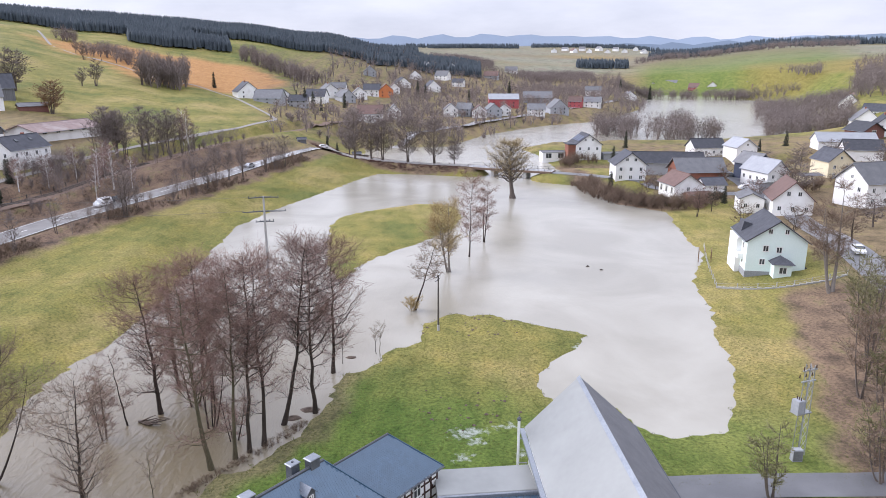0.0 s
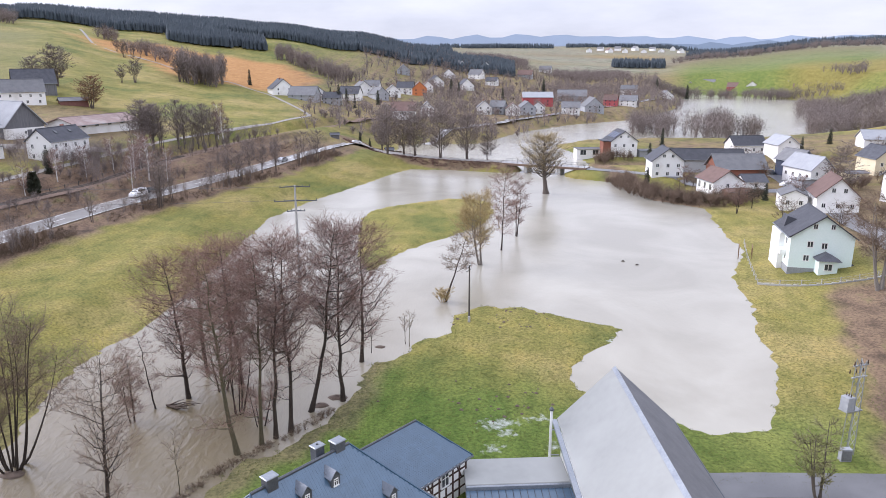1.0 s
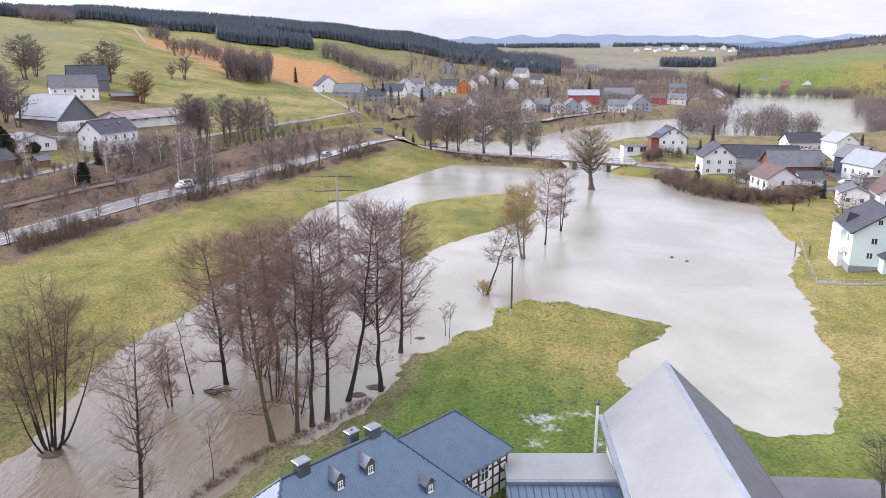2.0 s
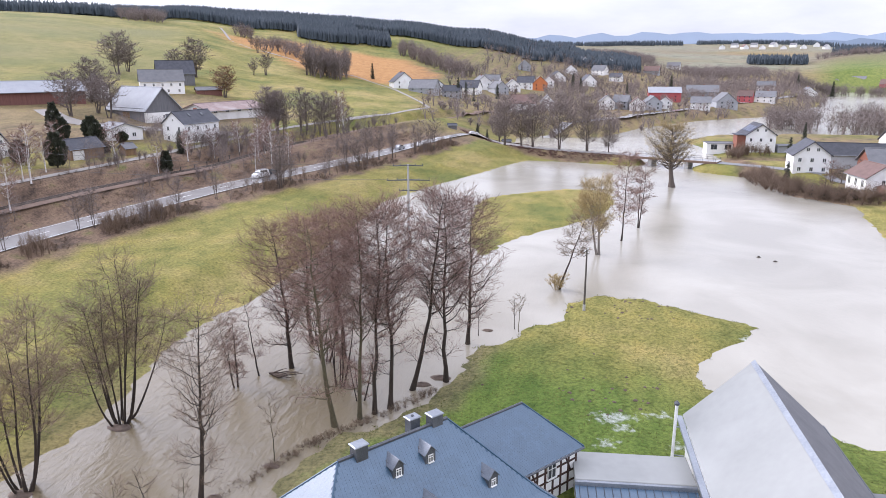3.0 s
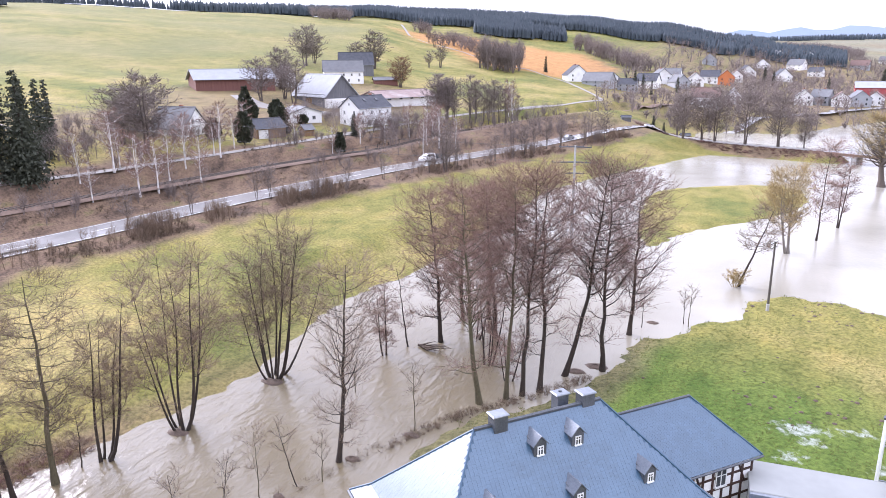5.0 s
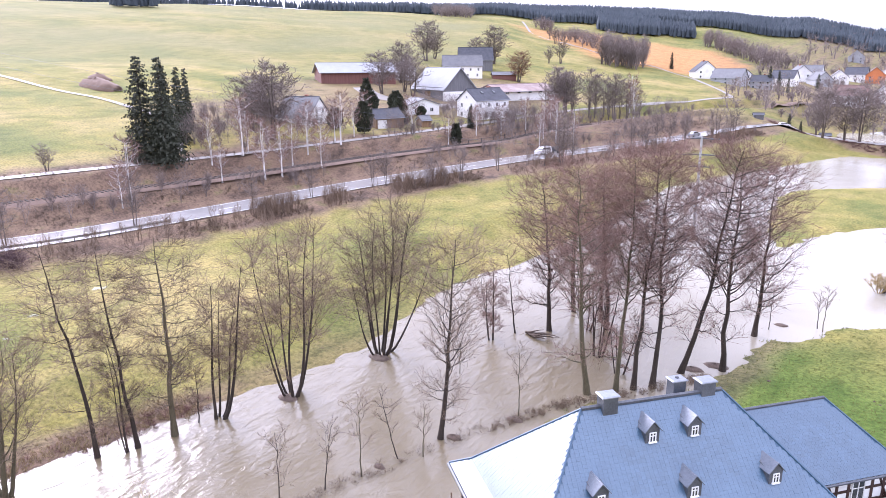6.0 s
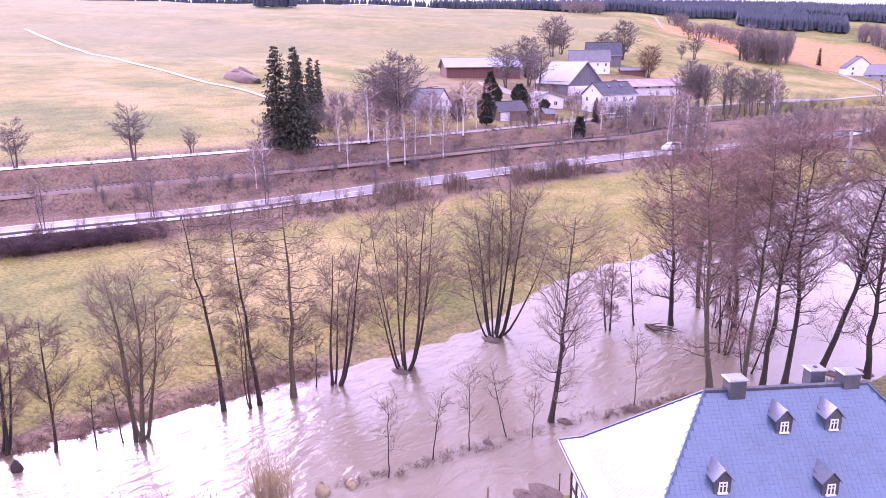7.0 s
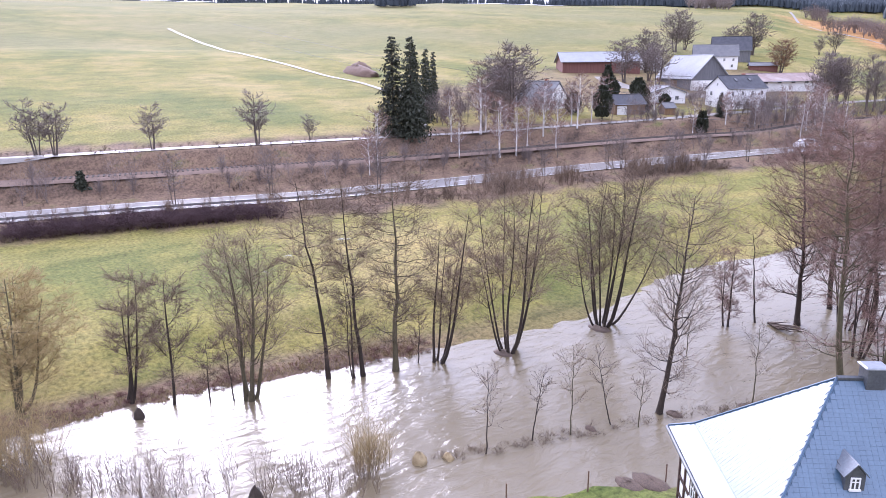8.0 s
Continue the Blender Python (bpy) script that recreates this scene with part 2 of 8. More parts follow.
def part(name, data, parent, label="", m=None):
    """One mesh under a thing or under a part; data is (verts, faces, material) or a mesh."""
    me = data if isinstance(data, bpy.types.Mesh) else mesh(name, *data)
    ob = new(name, me)
    ob.parent = parent
    if m is not None:
        ob.matrix_basis = m
    return tagged(ob, label)


def thing(name, label, category, m=None, group="", kind=""):
    ob = new(name)
    ob.empty_display_size = 0.3
    if m is not None:
        ob.matrix_basis = m
    return tagged(ob, label, category, group, kind)


class Geo:
    """Verts and faces gathered for one mesh."""

    def __init__(self):
        self.v, self.f = [], []

    def box(self, x0, x1, y0, y1, z0, z1, m=None, bevel=0.0):
        b = len(self.v)
        if bevel:
            c = bevel
            pts = []
            for z, k in ((z0, 0), (z1 - c, 0), (z1, c)):
                pts += [(x0 + k, y0 + k, z), (x1 - k, y0 + k, z), (x1 - k, y1 - k, z), (x0 + k, y1 - k, z)]
            fs = [(3, 2, 1, 0), (8, 9, 10, 11)]
            for r in (0, 4):
                fs += [(r + i, r + (i + 1) % 4, r + 4 + (i + 1) % 4, r + 4 + i) for i in range(4)]
        else:
            pts = [(x0, y0, z0), (x1, y0, z0), (x1, y1, z0), (x0, y1, z0), (x0, y0, z1), (x1, y0, z1), (x1, y1, z1), (x0, y1, z1)]
            fs = [(3, 2, 1, 0), (4, 5, 6, 7), (0, 1, 5, 4), (1, 2, 6, 5), (2, 3, 7, 6), (3, 0, 4, 7)]
        self.v += [tuple(m @ Vector(p)) for p in pts] if m else pts
        self.f += [tuple(b + i for i in q) for q in fs]
        return self

    def poly(self, pts, *faces):
        b = len(self.v)
        self.v += [tuple(p) for p in pts]
        self.f += [tuple(b + i for i in q) for q in faces]
        return self

    def slab(self, pts, t):
        """A flat polygon (counter-clockwise from above) of thickness t, downwards along its normal."""
        p = [Vector(q) for q in pts]
        nrm = (p[1] - p[0]).cross(p[-1] - p[0]).normalized()
        low = [q - nrm * t for q in p]
        n, b = len(p), len(self.v)
        self.v += [tuple(q) for q in p + low]
        self.f.append(tuple(b + i for i in range(n)))
        self.f.append(tuple(b + n + i for i in reversed(range(n))))
        self.f += [(b + i, b + n + i, b + n + (i + 1) % n, b + (i + 1) % n) for i in range(n)]
        return self

    def tube(self, pts, radii, n=5, cap=False):
        b = len(self.v)
        p = [Vector(q) for q in pts]
        for i, q in enumerate(p):
            d = (p[min(i + 1, len(p) - 1)] - p[max(i - 1, 0)]).normalized()
            s = d.cross((0.31, 0.95, 0.05) if abs(d.y) < 0.9 else (1, 0, 0)).normalized()
            t = d.cross(s)
            for k in range(n):
                a = 2 * math.pi * k / n
                self.v.append(tuple(q + (s * math.cos(a) + t * math.sin(a)) * radii[i]))
        for i in range(len(p) - 1):
            for k in range(n):
                self.f.append((b + i * n + k, b + i * n + (k + 1) % n, b + (i + 1) * n + (k + 1) % n, b + (i + 1) * n + k))
        if cap:
            self.f.append(tuple(b + (len(p) - 1) * n + k for k in range(n)))
            self.f.append(tuple(b + k for k in reversed(range(n))))
        return self

    def twig(self, p, q, r):
        b = len(self.v)
        d = (q - p).normalized()
        s = d.cross((0.3, 0.2, 0.93)).normalized() * r
        t = d.cross(s)
        self.v += [tuple(p + s), tuple(p - s * 0.5 + t * 0.87), tuple(p - s * 0.5 - t * 0.87), tuple(q)]
        self.f += [(b, b + 1, b + 3), (b + 1, b + 2, b + 3), (b + 2, b, b + 3)]
        return self

    def sliver(self, p, q, r, turn):
        """The finest twig, one narrow face."""
        b = len(self.v)
        d = (q - p).normalized()
        s = d.cross((0.3, 0.2, 0.93)).normalized()
        s = (s * math.cos(turn) + d.cross(s) * math.sin(turn)) * r
        self.v += [tuple(p + s), tuple(p - s), tuple(q)]
        self.f.append((b, b + 1, b + 2))

    def done(self, name, mats, smooth=False, ids=None):
        return mesh(name, self.v, self.f, mats, smooth, ids)


# ---- ground ----
ROAD_Y = [-400, -80, 0, 15, 33, 53, 76, 100, 125, 150, 179, 221, 263, 286, 330]
ROAD_X = [-190, -126, -109, -105.8, -101.8, -96, -93.4, -92, -88.8, -85, -77.4, -66.3, -54.8, -45, -22]


def road_x(y):
    return np.interp(y, ROAD_Y, ROAD_X)


# Outlines of the dry land on the flood's edge.
SHORE_LEFT = [(-70, -400), (-58, -60), (-54, -10), (-52.4, 11.8), (-52.4, 17), (-51.4, 25.6), (-49, 34.8), (-48, 41), (-47, 46), (-46, 54),
              (-46.6, 62), (-49.4, 73), (-49.8, 86), (-47.8, 92), (-48, 112), (-49.5, 140), (-51, 166), (-46.9, 185), (-40.8, 203), (-34, 222),
              (-28.4, 239), (-24, 250), (-5, 248.5), (12, 246.5), (12, 253.5), (-6, 262), (-26, 275), (-34, 292), (-36, 330), (2, 333),
              (24, 391), (64, 448), (107, 482), (165, 595), (215, 760), (270, 900), (330, 800), (345, 640), (262, 520), (205, 380), (140, 352),
              (92, 357), (50, 345), (36, 328), (42, 300), (43, 262)]
SHORE_RIGHT = [(46, 245), (46.4, 217), (49.5, 195), (60.4, 184), (58, 168), (56.2, 155), (54.8, 140), (46.9, 124), (44, 107), (40.5, 96),
               (38.6, 84), (33.8, 73.4), (31.4, 68.2), (25, 67), (22, 68.5), (20.5, 74.5), (17, 71.5), (12.4, 76.3), (12, 80), (14, 86), (19, 91),
               (21.5, 96.6), (14, 100.6), (7.6, 104.5), (1.4, 105.2), (-2.8, 101), (-3.5, 93.6), (-7.6, 90.2), (-9.7, 84.6), (-13.4, 82.3),
               (-14, 75), (-15.1, 69), (-18.5, 62.5), (-22.7, 58.6), (-24.4, 52), (-22, 44.5), (-23.6, 40), (-25.6, 36.6), (-27, 33), (-31, 24),
               (-36, 14), (-42, 4), (-48, -20), (-52, -60), (-60, -400)]
ISLAND = [(-19, 122), (-16, 134), (-11, 143), (-5.8, 149.6), (2, 163), (5, 176), (4, 190), (-1, 195), (-9, 194), (-17, 188), (-23, 183), (-27, 177),
          (-28, 166), (-26, 150), (-23, 132)]
LAND = [SHORE_LEFT + [(2500, 262), (2500, 3500), (-3500, 3500), (-3500, -400)], [(2500, 264), (43, 264)] + SHORE_RIGHT + [(2500, -400)], ISLAND]


def inside(px, py, poly):
    res = np.zeros(px.shape, bool)
    for (x0, y0), (x1, y1) in zip(poly, poly[1:] + poly[:1]):
        if y0 != y1:
            res ^= ((y0 > py) != (y1 > py)) & (px < (x1 - x0) * (py - y0) / (y1 - y0) + x0)
    return res


def away(px, py, poly, closed=True):
    best = np.full(px.shape, 1e9)
    for (x0, y0), (x1, y1) in zip(poly, poly[1:] + (poly[:1] if closed else [])):
        dx, dy = x1 - x0, y1 - y0
        t = np.clip(((px - x0) * dx + (py - y0) * dy) / (dx * dx + dy * dy + 1e-9), 0, 1)
        best = np.minimum(best, np.hypot(px - x0 - t * dx, py - y0 - t * dy))
    return best


def waves(px, py, size, seed):
    """Smooth noise from a few crossing waves, about -1 to 1."""
    rng, out = np.random.RandomState(seed), 0
    for k in range(7):
        a, s, ph = rng.uniform(0, 6.28), size * rng.uniform(0.5, 1.7), rng.uniform(0, 6.28)
        out = out + np.sin((px * math.cos(a) + py * math.sin(a)) * 6.28 / s + ph + 1.3 * np.sin((py * math.cos(a) - px * math.sin(a)) * 4.1 / s))
    return out / 4.0


def shore(px, py):
    """Metres from the water's edge, positive on land, with a ragged line."""
    d = np.full(px.shape, -1e9)
    for poly in LAND:
        a = away(px, py, poly)
        d = np.maximum(d, np.where(inside(px, py, poly), a, -a))
    return d + waves(px, py, 5.0, 3) * 0.55 + waves(px, py, 1.9, 4) * 0.3


FAR_AZ = [-180, -120, -90, -60, -45, -32, -26, -18, -14, -8, 0, 4, 10, 16, 20, 26, 32, 41, 55, 86, 110, 150, 180]
FAR_R = [0, 300, 450, 650, 900, 1300, 2000, 6500]
FAR_Z = [[4, 5, 10, 18, 30, 45, 60, 60], [4, 12, 22, 36, 50, 60, 70, 70], [4, 14, 28, 44, 60, 70, 80, 80], [3, 12, 26, 44, 62, 80, 95, 90],
         [3, 8, 18, 34, 54, 74, 95, 90], [3, 6, 12, 24, 40, 64, 92, 90], [3, 4, 6, 13, 32, 62, 88, 85], [3, 2, 2, 3, 18, 46, 62, 66],
         [3, 2, 2, 6, 14, 36, 74, 190], [3, 2, 4, 9, 14, 36, 76, 190], [3, 3, 6, 13, 36, 46, 76, 190], [4, 4, 10, 19, 48, 56, 78, 190],
         [5, 8, 14, 28, 65, 72, 72, 66], [5, 12, 20, 40, 77, 84, 84, 72], [6, 14, 25, 45, 81, 90, 88, 74], [6, 17, 32, 54, 85, 98, 98, 80],
         [6, 20, 41, 66, 88, 100, 98, 84], [6, 24, 48, 73, 82, 90, 90, 80], [6, 29, 54, 78, 82, 90, 90, 80], [6, 31, 55, 78, 82, 90, 90, 80],
         [6, 30, 52, 74, 80, 88, 90, 80], [5, 12, 22, 40, 55, 70, 80, 80], [4, 5, 10, 18, 30, 45, 60, 60]]
SLOPE_U = [-70, -52, -46, -38, -28, -12, -6.5, -4.4, 4.4, 6, 9.5, 11, 15.6, 16.4, 17.2, 22.4, 26, 60, 116, 200, 400]
SLOPE_Z = [0.5, 0.6, 1.6, 2.6, 3.3, 4.0, 4.6, 5.4, 5.5, 5.2, 6.2, 8.0, 8.3, 9.4, 11.1, 11.5, 12.1, 16.3, 23.0, 36, 60]


def far_z(px, py):
    az, r = np.degrees(np.arctan2(-px, py)), np.hypot(px, py)
    table = np.array([np.interp(r.ravel(), FAR_R, row) for row in FAR_Z]).reshape((len(FAR_AZ),) + r.shape)
    i = np.clip(np.searchsorted(FAR_AZ, az) - 1, 0, len(FAR_AZ) - 2)
    a = np.array(FAR_AZ, float)
    t = (az - a[i]) / (a[i + 1] - a[i])
    t = t * t * (3 - 2 * t)
    lo = np.take_along_axis(table, i[None], 0)[0]
    hi = np.take_along_axis(table, (i + 1)[None], 0)[0]
    return lo + (hi - lo) * t


def step(a, b, x):
    t = np.clip((x - a) / (b - a), 0, 1)
    return t * t * (3 - 2 * t)


BRIDGE_ROAD = [(-52, 296), (-41, 281), (-25.5, 265.9), (-8.8, 256), (9.9, 250.3), (25.3, 244), (38, 237.5), (50, 231), (62, 222)]


def ground_z(px, py):
    px, py = np.asarray(px, float), np.asarray(py, float)
    u = (road_x(py) - px) * 0.975
    left = np.interp(u.ravel(), SLOPE_U, SLOPE_Z).reshape(u.shape)
    lower = np.interp(py.ravel(), [100, 180, 230, 300, 400], [1, 0.72, 0.55, 0.6, 0.6]).reshape(u.shape)
    left = np.where(left < 5.4, left * (lower + (1 - lower) * step(2.5, 5.4, left)), left)
    d = shore(px, py)
    right = 0.25 + np.clip(d, 0, 60) * 0.03 + step(40, 75, px - 0.12 * (py - 60)) * 4.0 * step(30, 70, py) * step(170, 120, py)
    right = np.where((py < 100) & (px < 30), np.minimum(right, 0.9), right)
    right = np.where(px > 60, right + np.clip(px - 75, 0, 200) * 0.045, right)
    near = np.where(u > -75, np.where(px < -20, left, np.minimum(left, right)), right)
    near = np.where((py > 285) & (u < 0), np.minimum(3.0, 0.4 + np.clip(d, 0, 100) * 0.06), near)
    w = step(215, 330, np.hypot(px, py))
    z = near * (1 - w) + far_z(px, py) * w
    z = z + waves(px, py, 60, 9) * 0.25 * step(18, 60, np.abs(u)) * step(5, 40, d) + waves(px, py, 400, 11) * 2.0 * step(500, 900, np.hypot(px, py))
    bank = np.where(d > 0, 0.02 + d * 0.10 + 0.4 * step(0.5, 7, d), -0.05 + d * 0.12)
    z = np.where(d < 30, np.minimum(z, np.where(d > 0, bank + np.clip(d - 6, 0, 50) * 0.25, z)), z)
    z = np.where(d <= 0, np.maximum(bank, -1.8), np.maximum(z, 0.02 + np.clip(d, 0, 4) * 0.05))
    # the causeway up to the bridge
    k = away(px, py, BRIDGE_ROAD[:5], False)
    cause = np.interp(k.ravel(), [0, 3.4, 7.5], [2.9, 2.8, -0.6]).reshape(k.shape)
    k2 = away(px, py, BRIDGE_ROAD[6:], False)
    cause2 = np.interp(k2.ravel(), [0, 3.4, 8], [2.6, 2.4, 0.4]).reshape(k2.shape)
    z = np.maximum(z, np.where(k < 7.4, cause, -5))
    z = np.maximum(z, np.where(k2 < 7.9, cause2, -5))
    # the shelf that carries the railway
    k3 = away(px, py, RAIL_CUT, False)
    shelf = np.interp(py.ravel(), [165, 186, 260, 335], [8.3, 9.5, 9.5, 8.0]).reshape(k3.shape)
    return np.where((k3 < 8) & (py > 160) & (py < 345), shelf + (z - shelf) * step(2.6, 8, k3), z)


RAIL_CUT = [(-94.4, 165), (-92, 182), (-90, 207), (-88.6, 226), (-85, 252), (-76, 300), (-68, 335)]


def gz(x, y):
    return float(ground_z(np.array([x]), np.array([y]))[0])


def steps_out(a, b, fine, grow, far):
    mid = list(np.arange(a, b + fine, fine))
    s, lo, hi = fine, [], []
    while (hi[-1] if hi else b) < far:
        s *= grow
        hi.append((hi[-1] if hi else mid[-1]) + s)
        lo.append((lo[-1] if lo else a) - s)
    return np.array(lo[::-1] + mid + hi)


GX, GY = steps_out(-130, 90, 1.2, 1.075, 4200), steps_out(0, 265, 1.2, 1.075, 4200)
PX, PY = np.meshgrid(GX, GY)
PZ = ground_z(PX, PY)
nx, ny = len(GX), len(GY)
idx = np.arange(nx * ny).reshape(ny, nx)
quads = np.stack([idx[:-1, :-1], idx[:-1, 1:], idx[1:, 1:], idx[1:, :-1]], -1).reshape(-1, 4)
gm = bpy.data.meshes.new("ground")
gm.from_pydata(np.stack([PX, PY, PZ], -1).reshape(-1, 3).tolist(), [], quads.tolist())
gm.polygons.foreach_set("use_smooth", [True] * len(gm.polygons))

# What grows where: brown scrub, lush green, ploughed ochre soil, pale stubble.
U = (road_x(PY) - PX) * 0.975
AZ, RR = np.degrees(np.arctan2(-PX, PY)), np.hypot(PX, PY)
D = shore(PX, PY)
rag = waves(PX, PY, 9, 21)
scrub = step(-12, -8, U + rag * 1.5) * step(28, 22, U + rag * 2) * step(320, 250, RR)
scrub = np.maximum(scrub, 0.75 * step(40, 47, U) * step(85, 70, U) * step(95, 120, PY) * step(260, 235, PY) * (rag > -0.6))
scrub = np.maximum(scrub, 0.62 * step(1.0, 0.75, np.hypot((PX + 150) / 48, (PY - 205) / 75) + rag * 0.08) * step(22, 28, U))
scrub = np.maximum(scrub, 0.95 * step(38.5, 41.5, PX - 0.36 * (PY - 62) + rag * 1.2) * step(118, 108, PY) * step(40, 50, PY))
scrub = np.maximum(scrub, step(3.4, 1.4, np.abs(D - 0.7) + 0.6 * rag) * step(-30, -40, PX) * (0.35 + 0.65 * step(50, 36, PY)) * step(75, 60, PY))
scrub = np.maximum(scrub, 0.8 * step(300, 345, RR) * step(830, 720, RR) * step(17, 11, AZ) * step(-22, -14, AZ) * np.clip(0.65 + 0.5 * rag, 0, 1))
scrub = np.maximum(scrub, 0.9 * step(8.5, 6.5, away(PX, PY, BRIDGE_ROAD[:5], False) + rag * 0.5) * (D > -1))
scrub = np.maximum(scrub, 0.85 * step(61, 66, PX - 0.1 * (PY - 190) + rag * 1.5) * step(192, 200, PY + rag * 2) * step(345, 325, PY) * step(215, 195, PX) * np.clip(0.8 + 0.5 * rag, 0, 1))
scrub = np.maximum(scrub, 0.8 * step(84, 88, PX + rag) * step(150, 158, PY) * step(205, 195, PY) * step(150, 130, PX))
# past 1 km the scrub tone also dulls the fields as haze would
scrub = np.maximum(scrub, step(1050, 1300, RR) * step(-40, -30, AZ) * step(14, 9, AZ) * np.clip(0.62 + 0.5 * waves(PX, PY, 330, 31), 0, 0.95))
scrub = np.maximum(scrub, 0.9 * step(330, 380, RR) * step(1180, 1080, RR) * step(12, 8, AZ) * step(-17, -13, AZ) * np.clip(0.75 + 0.4 * rag, 0, 1) * (D > 0))
scrub = np.maximum(scrub, 0.6 * step(3.2, 1.6, np.abs(D - 0.8) + rag * 0.8) * step(-40, -34, PX) * step(-8, -13, PX) * step(34, 44, PY) * step(92, 80, PY))
scrub = np.maximum(scrub, 0.95 * step(9, 5, np.abs(D) + rag) * step(40, 45, PX) * step(180, 188, PY) * step(275, 262, PY))
scrub = np.maximum(scrub, 0.75 * step(66, 70, PX - 0.2 * (PY - 110) + rag) * step(100, 112, PY) * step(205, 195, PY) * step(150, 130, PX))
lush = step(24, 6, np.hypot((PX + 8) / 1.5, PY - 64) + rag * 2.5) + 0.7 * step(16, 6, np.hypot((PX - 30) / 1.5, PY - 62))
lush = np.maximum(lush, step(-4, -10, PX + rag) * step(88, 76, PY) * step(30, 40, PY) * step(-40, -34, PX))
lush = np.maximum(lush, 0.75 * step(700, 800, RR) * step(-14.5, -16.5, AZ) * step(-31, -28, AZ) * step(1330, 1280, RR))
lush = np.maximum(lush, 0.35 * step(470, 520, PX * 0 + RR) * step(18, 14, AZ) * step(0, 5, AZ))
FIELD = [(-300, 540), (-257, 600), (-206, 603), (-149, 578), (-116, 530), (-120, 445), (-140, 430), (-184, 424), (-222, 472), (-278, 511)]
ochre = step(-6, 2, np.where(inside(PX, PY, FIELD), 1, -1) * away(PX, PY, FIELD))
ochre = np.maximum(ochre, 0.35 * step(1150, 1250, RR) * step(-15.5, -15, AZ) * step(-8, -9, AZ) * step(1750, 1650, RR))
ochre = np.maximum(ochre, 0.3 * step(780, 820, RR) * step(1000, 960, RR) * step(-22, -24, AZ) * step(-34, -30, AZ))
stub = step(30, 34, AZ) * step(260, 330, RR) * (0.55 + 0.35 * waves(PX, PY, 160, 7))
zone = gm.color_attributes.new("zone", "FLOAT_COLOR", "POINT")
zone.data.foreach_set("color", np.clip(np.stack([scrub, lush, ochre, stub], -1), 0, 1).astype(np.float32).ravel())

wet = np.zeros(PX.shape)
for x, y, rx, ry, turn in ((2.6, 66.8, 3.2, 1.7, 0.3), (6.2, 68.2, 1.8, 1.0, 0.6), (2.2, 61.8, 2.1, 1.2, 0.2), (8.6, 63.0, 2.2, 1.4, 0.5), (8.8, 67.8, 2.4, 0.9, 2.2), (3.6, 64.8, 1.6, 1.0, 0.1),
                           (-73.2, 38.9, 2.2, 0.7, 1.3), (-70.5, 33.5, 1.9, 0.6, 1.3), (-76, 47, 1.8, 0.6, 1.3), (20, 92, 2.5, 1.4, 0.4), (15.5, 74, 2.0, 1.6, 0.0)):
    dx, dy = PX - x, PY - y
    wet = np.maximum(wet, 1.25 - np.hypot((dx * math.cos(turn) + dy * math.sin(turn)) / rx, (dy * math.cos(turn) - dx * math.sin(turn)) / ry))
# haze painted into the ground: far fields paler from 900 m on
haze_mask = step(900, 1150, RR) * step(-40, -30, AZ) * step(16, 11, AZ) * np.clip(0.7 + 0.5 * waves(PX, PY, 280, 33), 0, 1)
dry = gm.attributes.new("far_haze", "FLOAT", "POINT")
dry.data.foreach_set("value", (haze_mask * (1 - np.clip(lush, 0, 1) * 0.8)).astype(np.float32).ravel())
pool = gm.attributes.new("wet", "FLOAT", "POINT")
pool.data.foreach_set("value", np.clip(wet, 0, 1).astype(np.float32).ravel())

gmat = bpy.data.materials.new("meadow_and_fields")
gmat.use_nodes = True
gn, gl = gmat.node_tree.nodes, gmat.node_tree.links
gb = gn["Principled BSDF"]
g_at, g_sep, g_geo = gn.new("ShaderNodeAttribute"), gn.new("ShaderNodeSeparateColor"), gn.new("ShaderNodeNewGeometry")
g_at.attribute_name = "zone"
gl.new(g_at.outputs["Color"], g_sep.inputs["Color"])


def g_noise(scale, detail, stretch=None):
    t = gn.new("ShaderNodeTexNoise")
    t.inputs["Scale"].default_value, t.inputs["Detail"].default_value = scale, detail
    t.inputs["Roughness"].default_value = 0.62
    if stretch:
        mp = gn.new("ShaderNodeMapping")
        mp.inputs["Scale"].default_value, mp.inputs["Rotation"].default_value = stretch, (0, 0, 0.25)
        gl.new(g_geo.outputs["Position"], mp.inputs["Vector"])
        gl.new(mp.outputs["Vector"], t.inputs["Vector"])
    else:
        gl.new(g_geo.outputs["Position"], t.inputs["Vector"])
    return t.outputs["Fac"]


def g_ramp(fac, *stops):
    r = gn.new("ShaderNodeValToRGB")
    while len(r.color_ramp.elements) < len(stops):
        r.color_ramp.elements.new(0.5)
    for e, (p, c) in zip(r.color_ramp.elements, stops):
        e.position, e.color = p, (*c, 1)
    gl.new(fac, r.inputs["Fac"])
    return r.outputs["Color"]


def g_mix(fac, a, b, mode="MIX"):
    x = gn.new("ShaderNodeMix")
    x.data_type, x.blend_type = "RGBA", mode
    if isinstance(fac, float):
        x.inputs["Factor"].default_value = fac
    else:
        gl.new(fac, x.inputs["Factor"])
    gl.new(a, x.inputs["A"])
    gl.new(b, x.inputs["B"])
    return x.outputs["Result"]


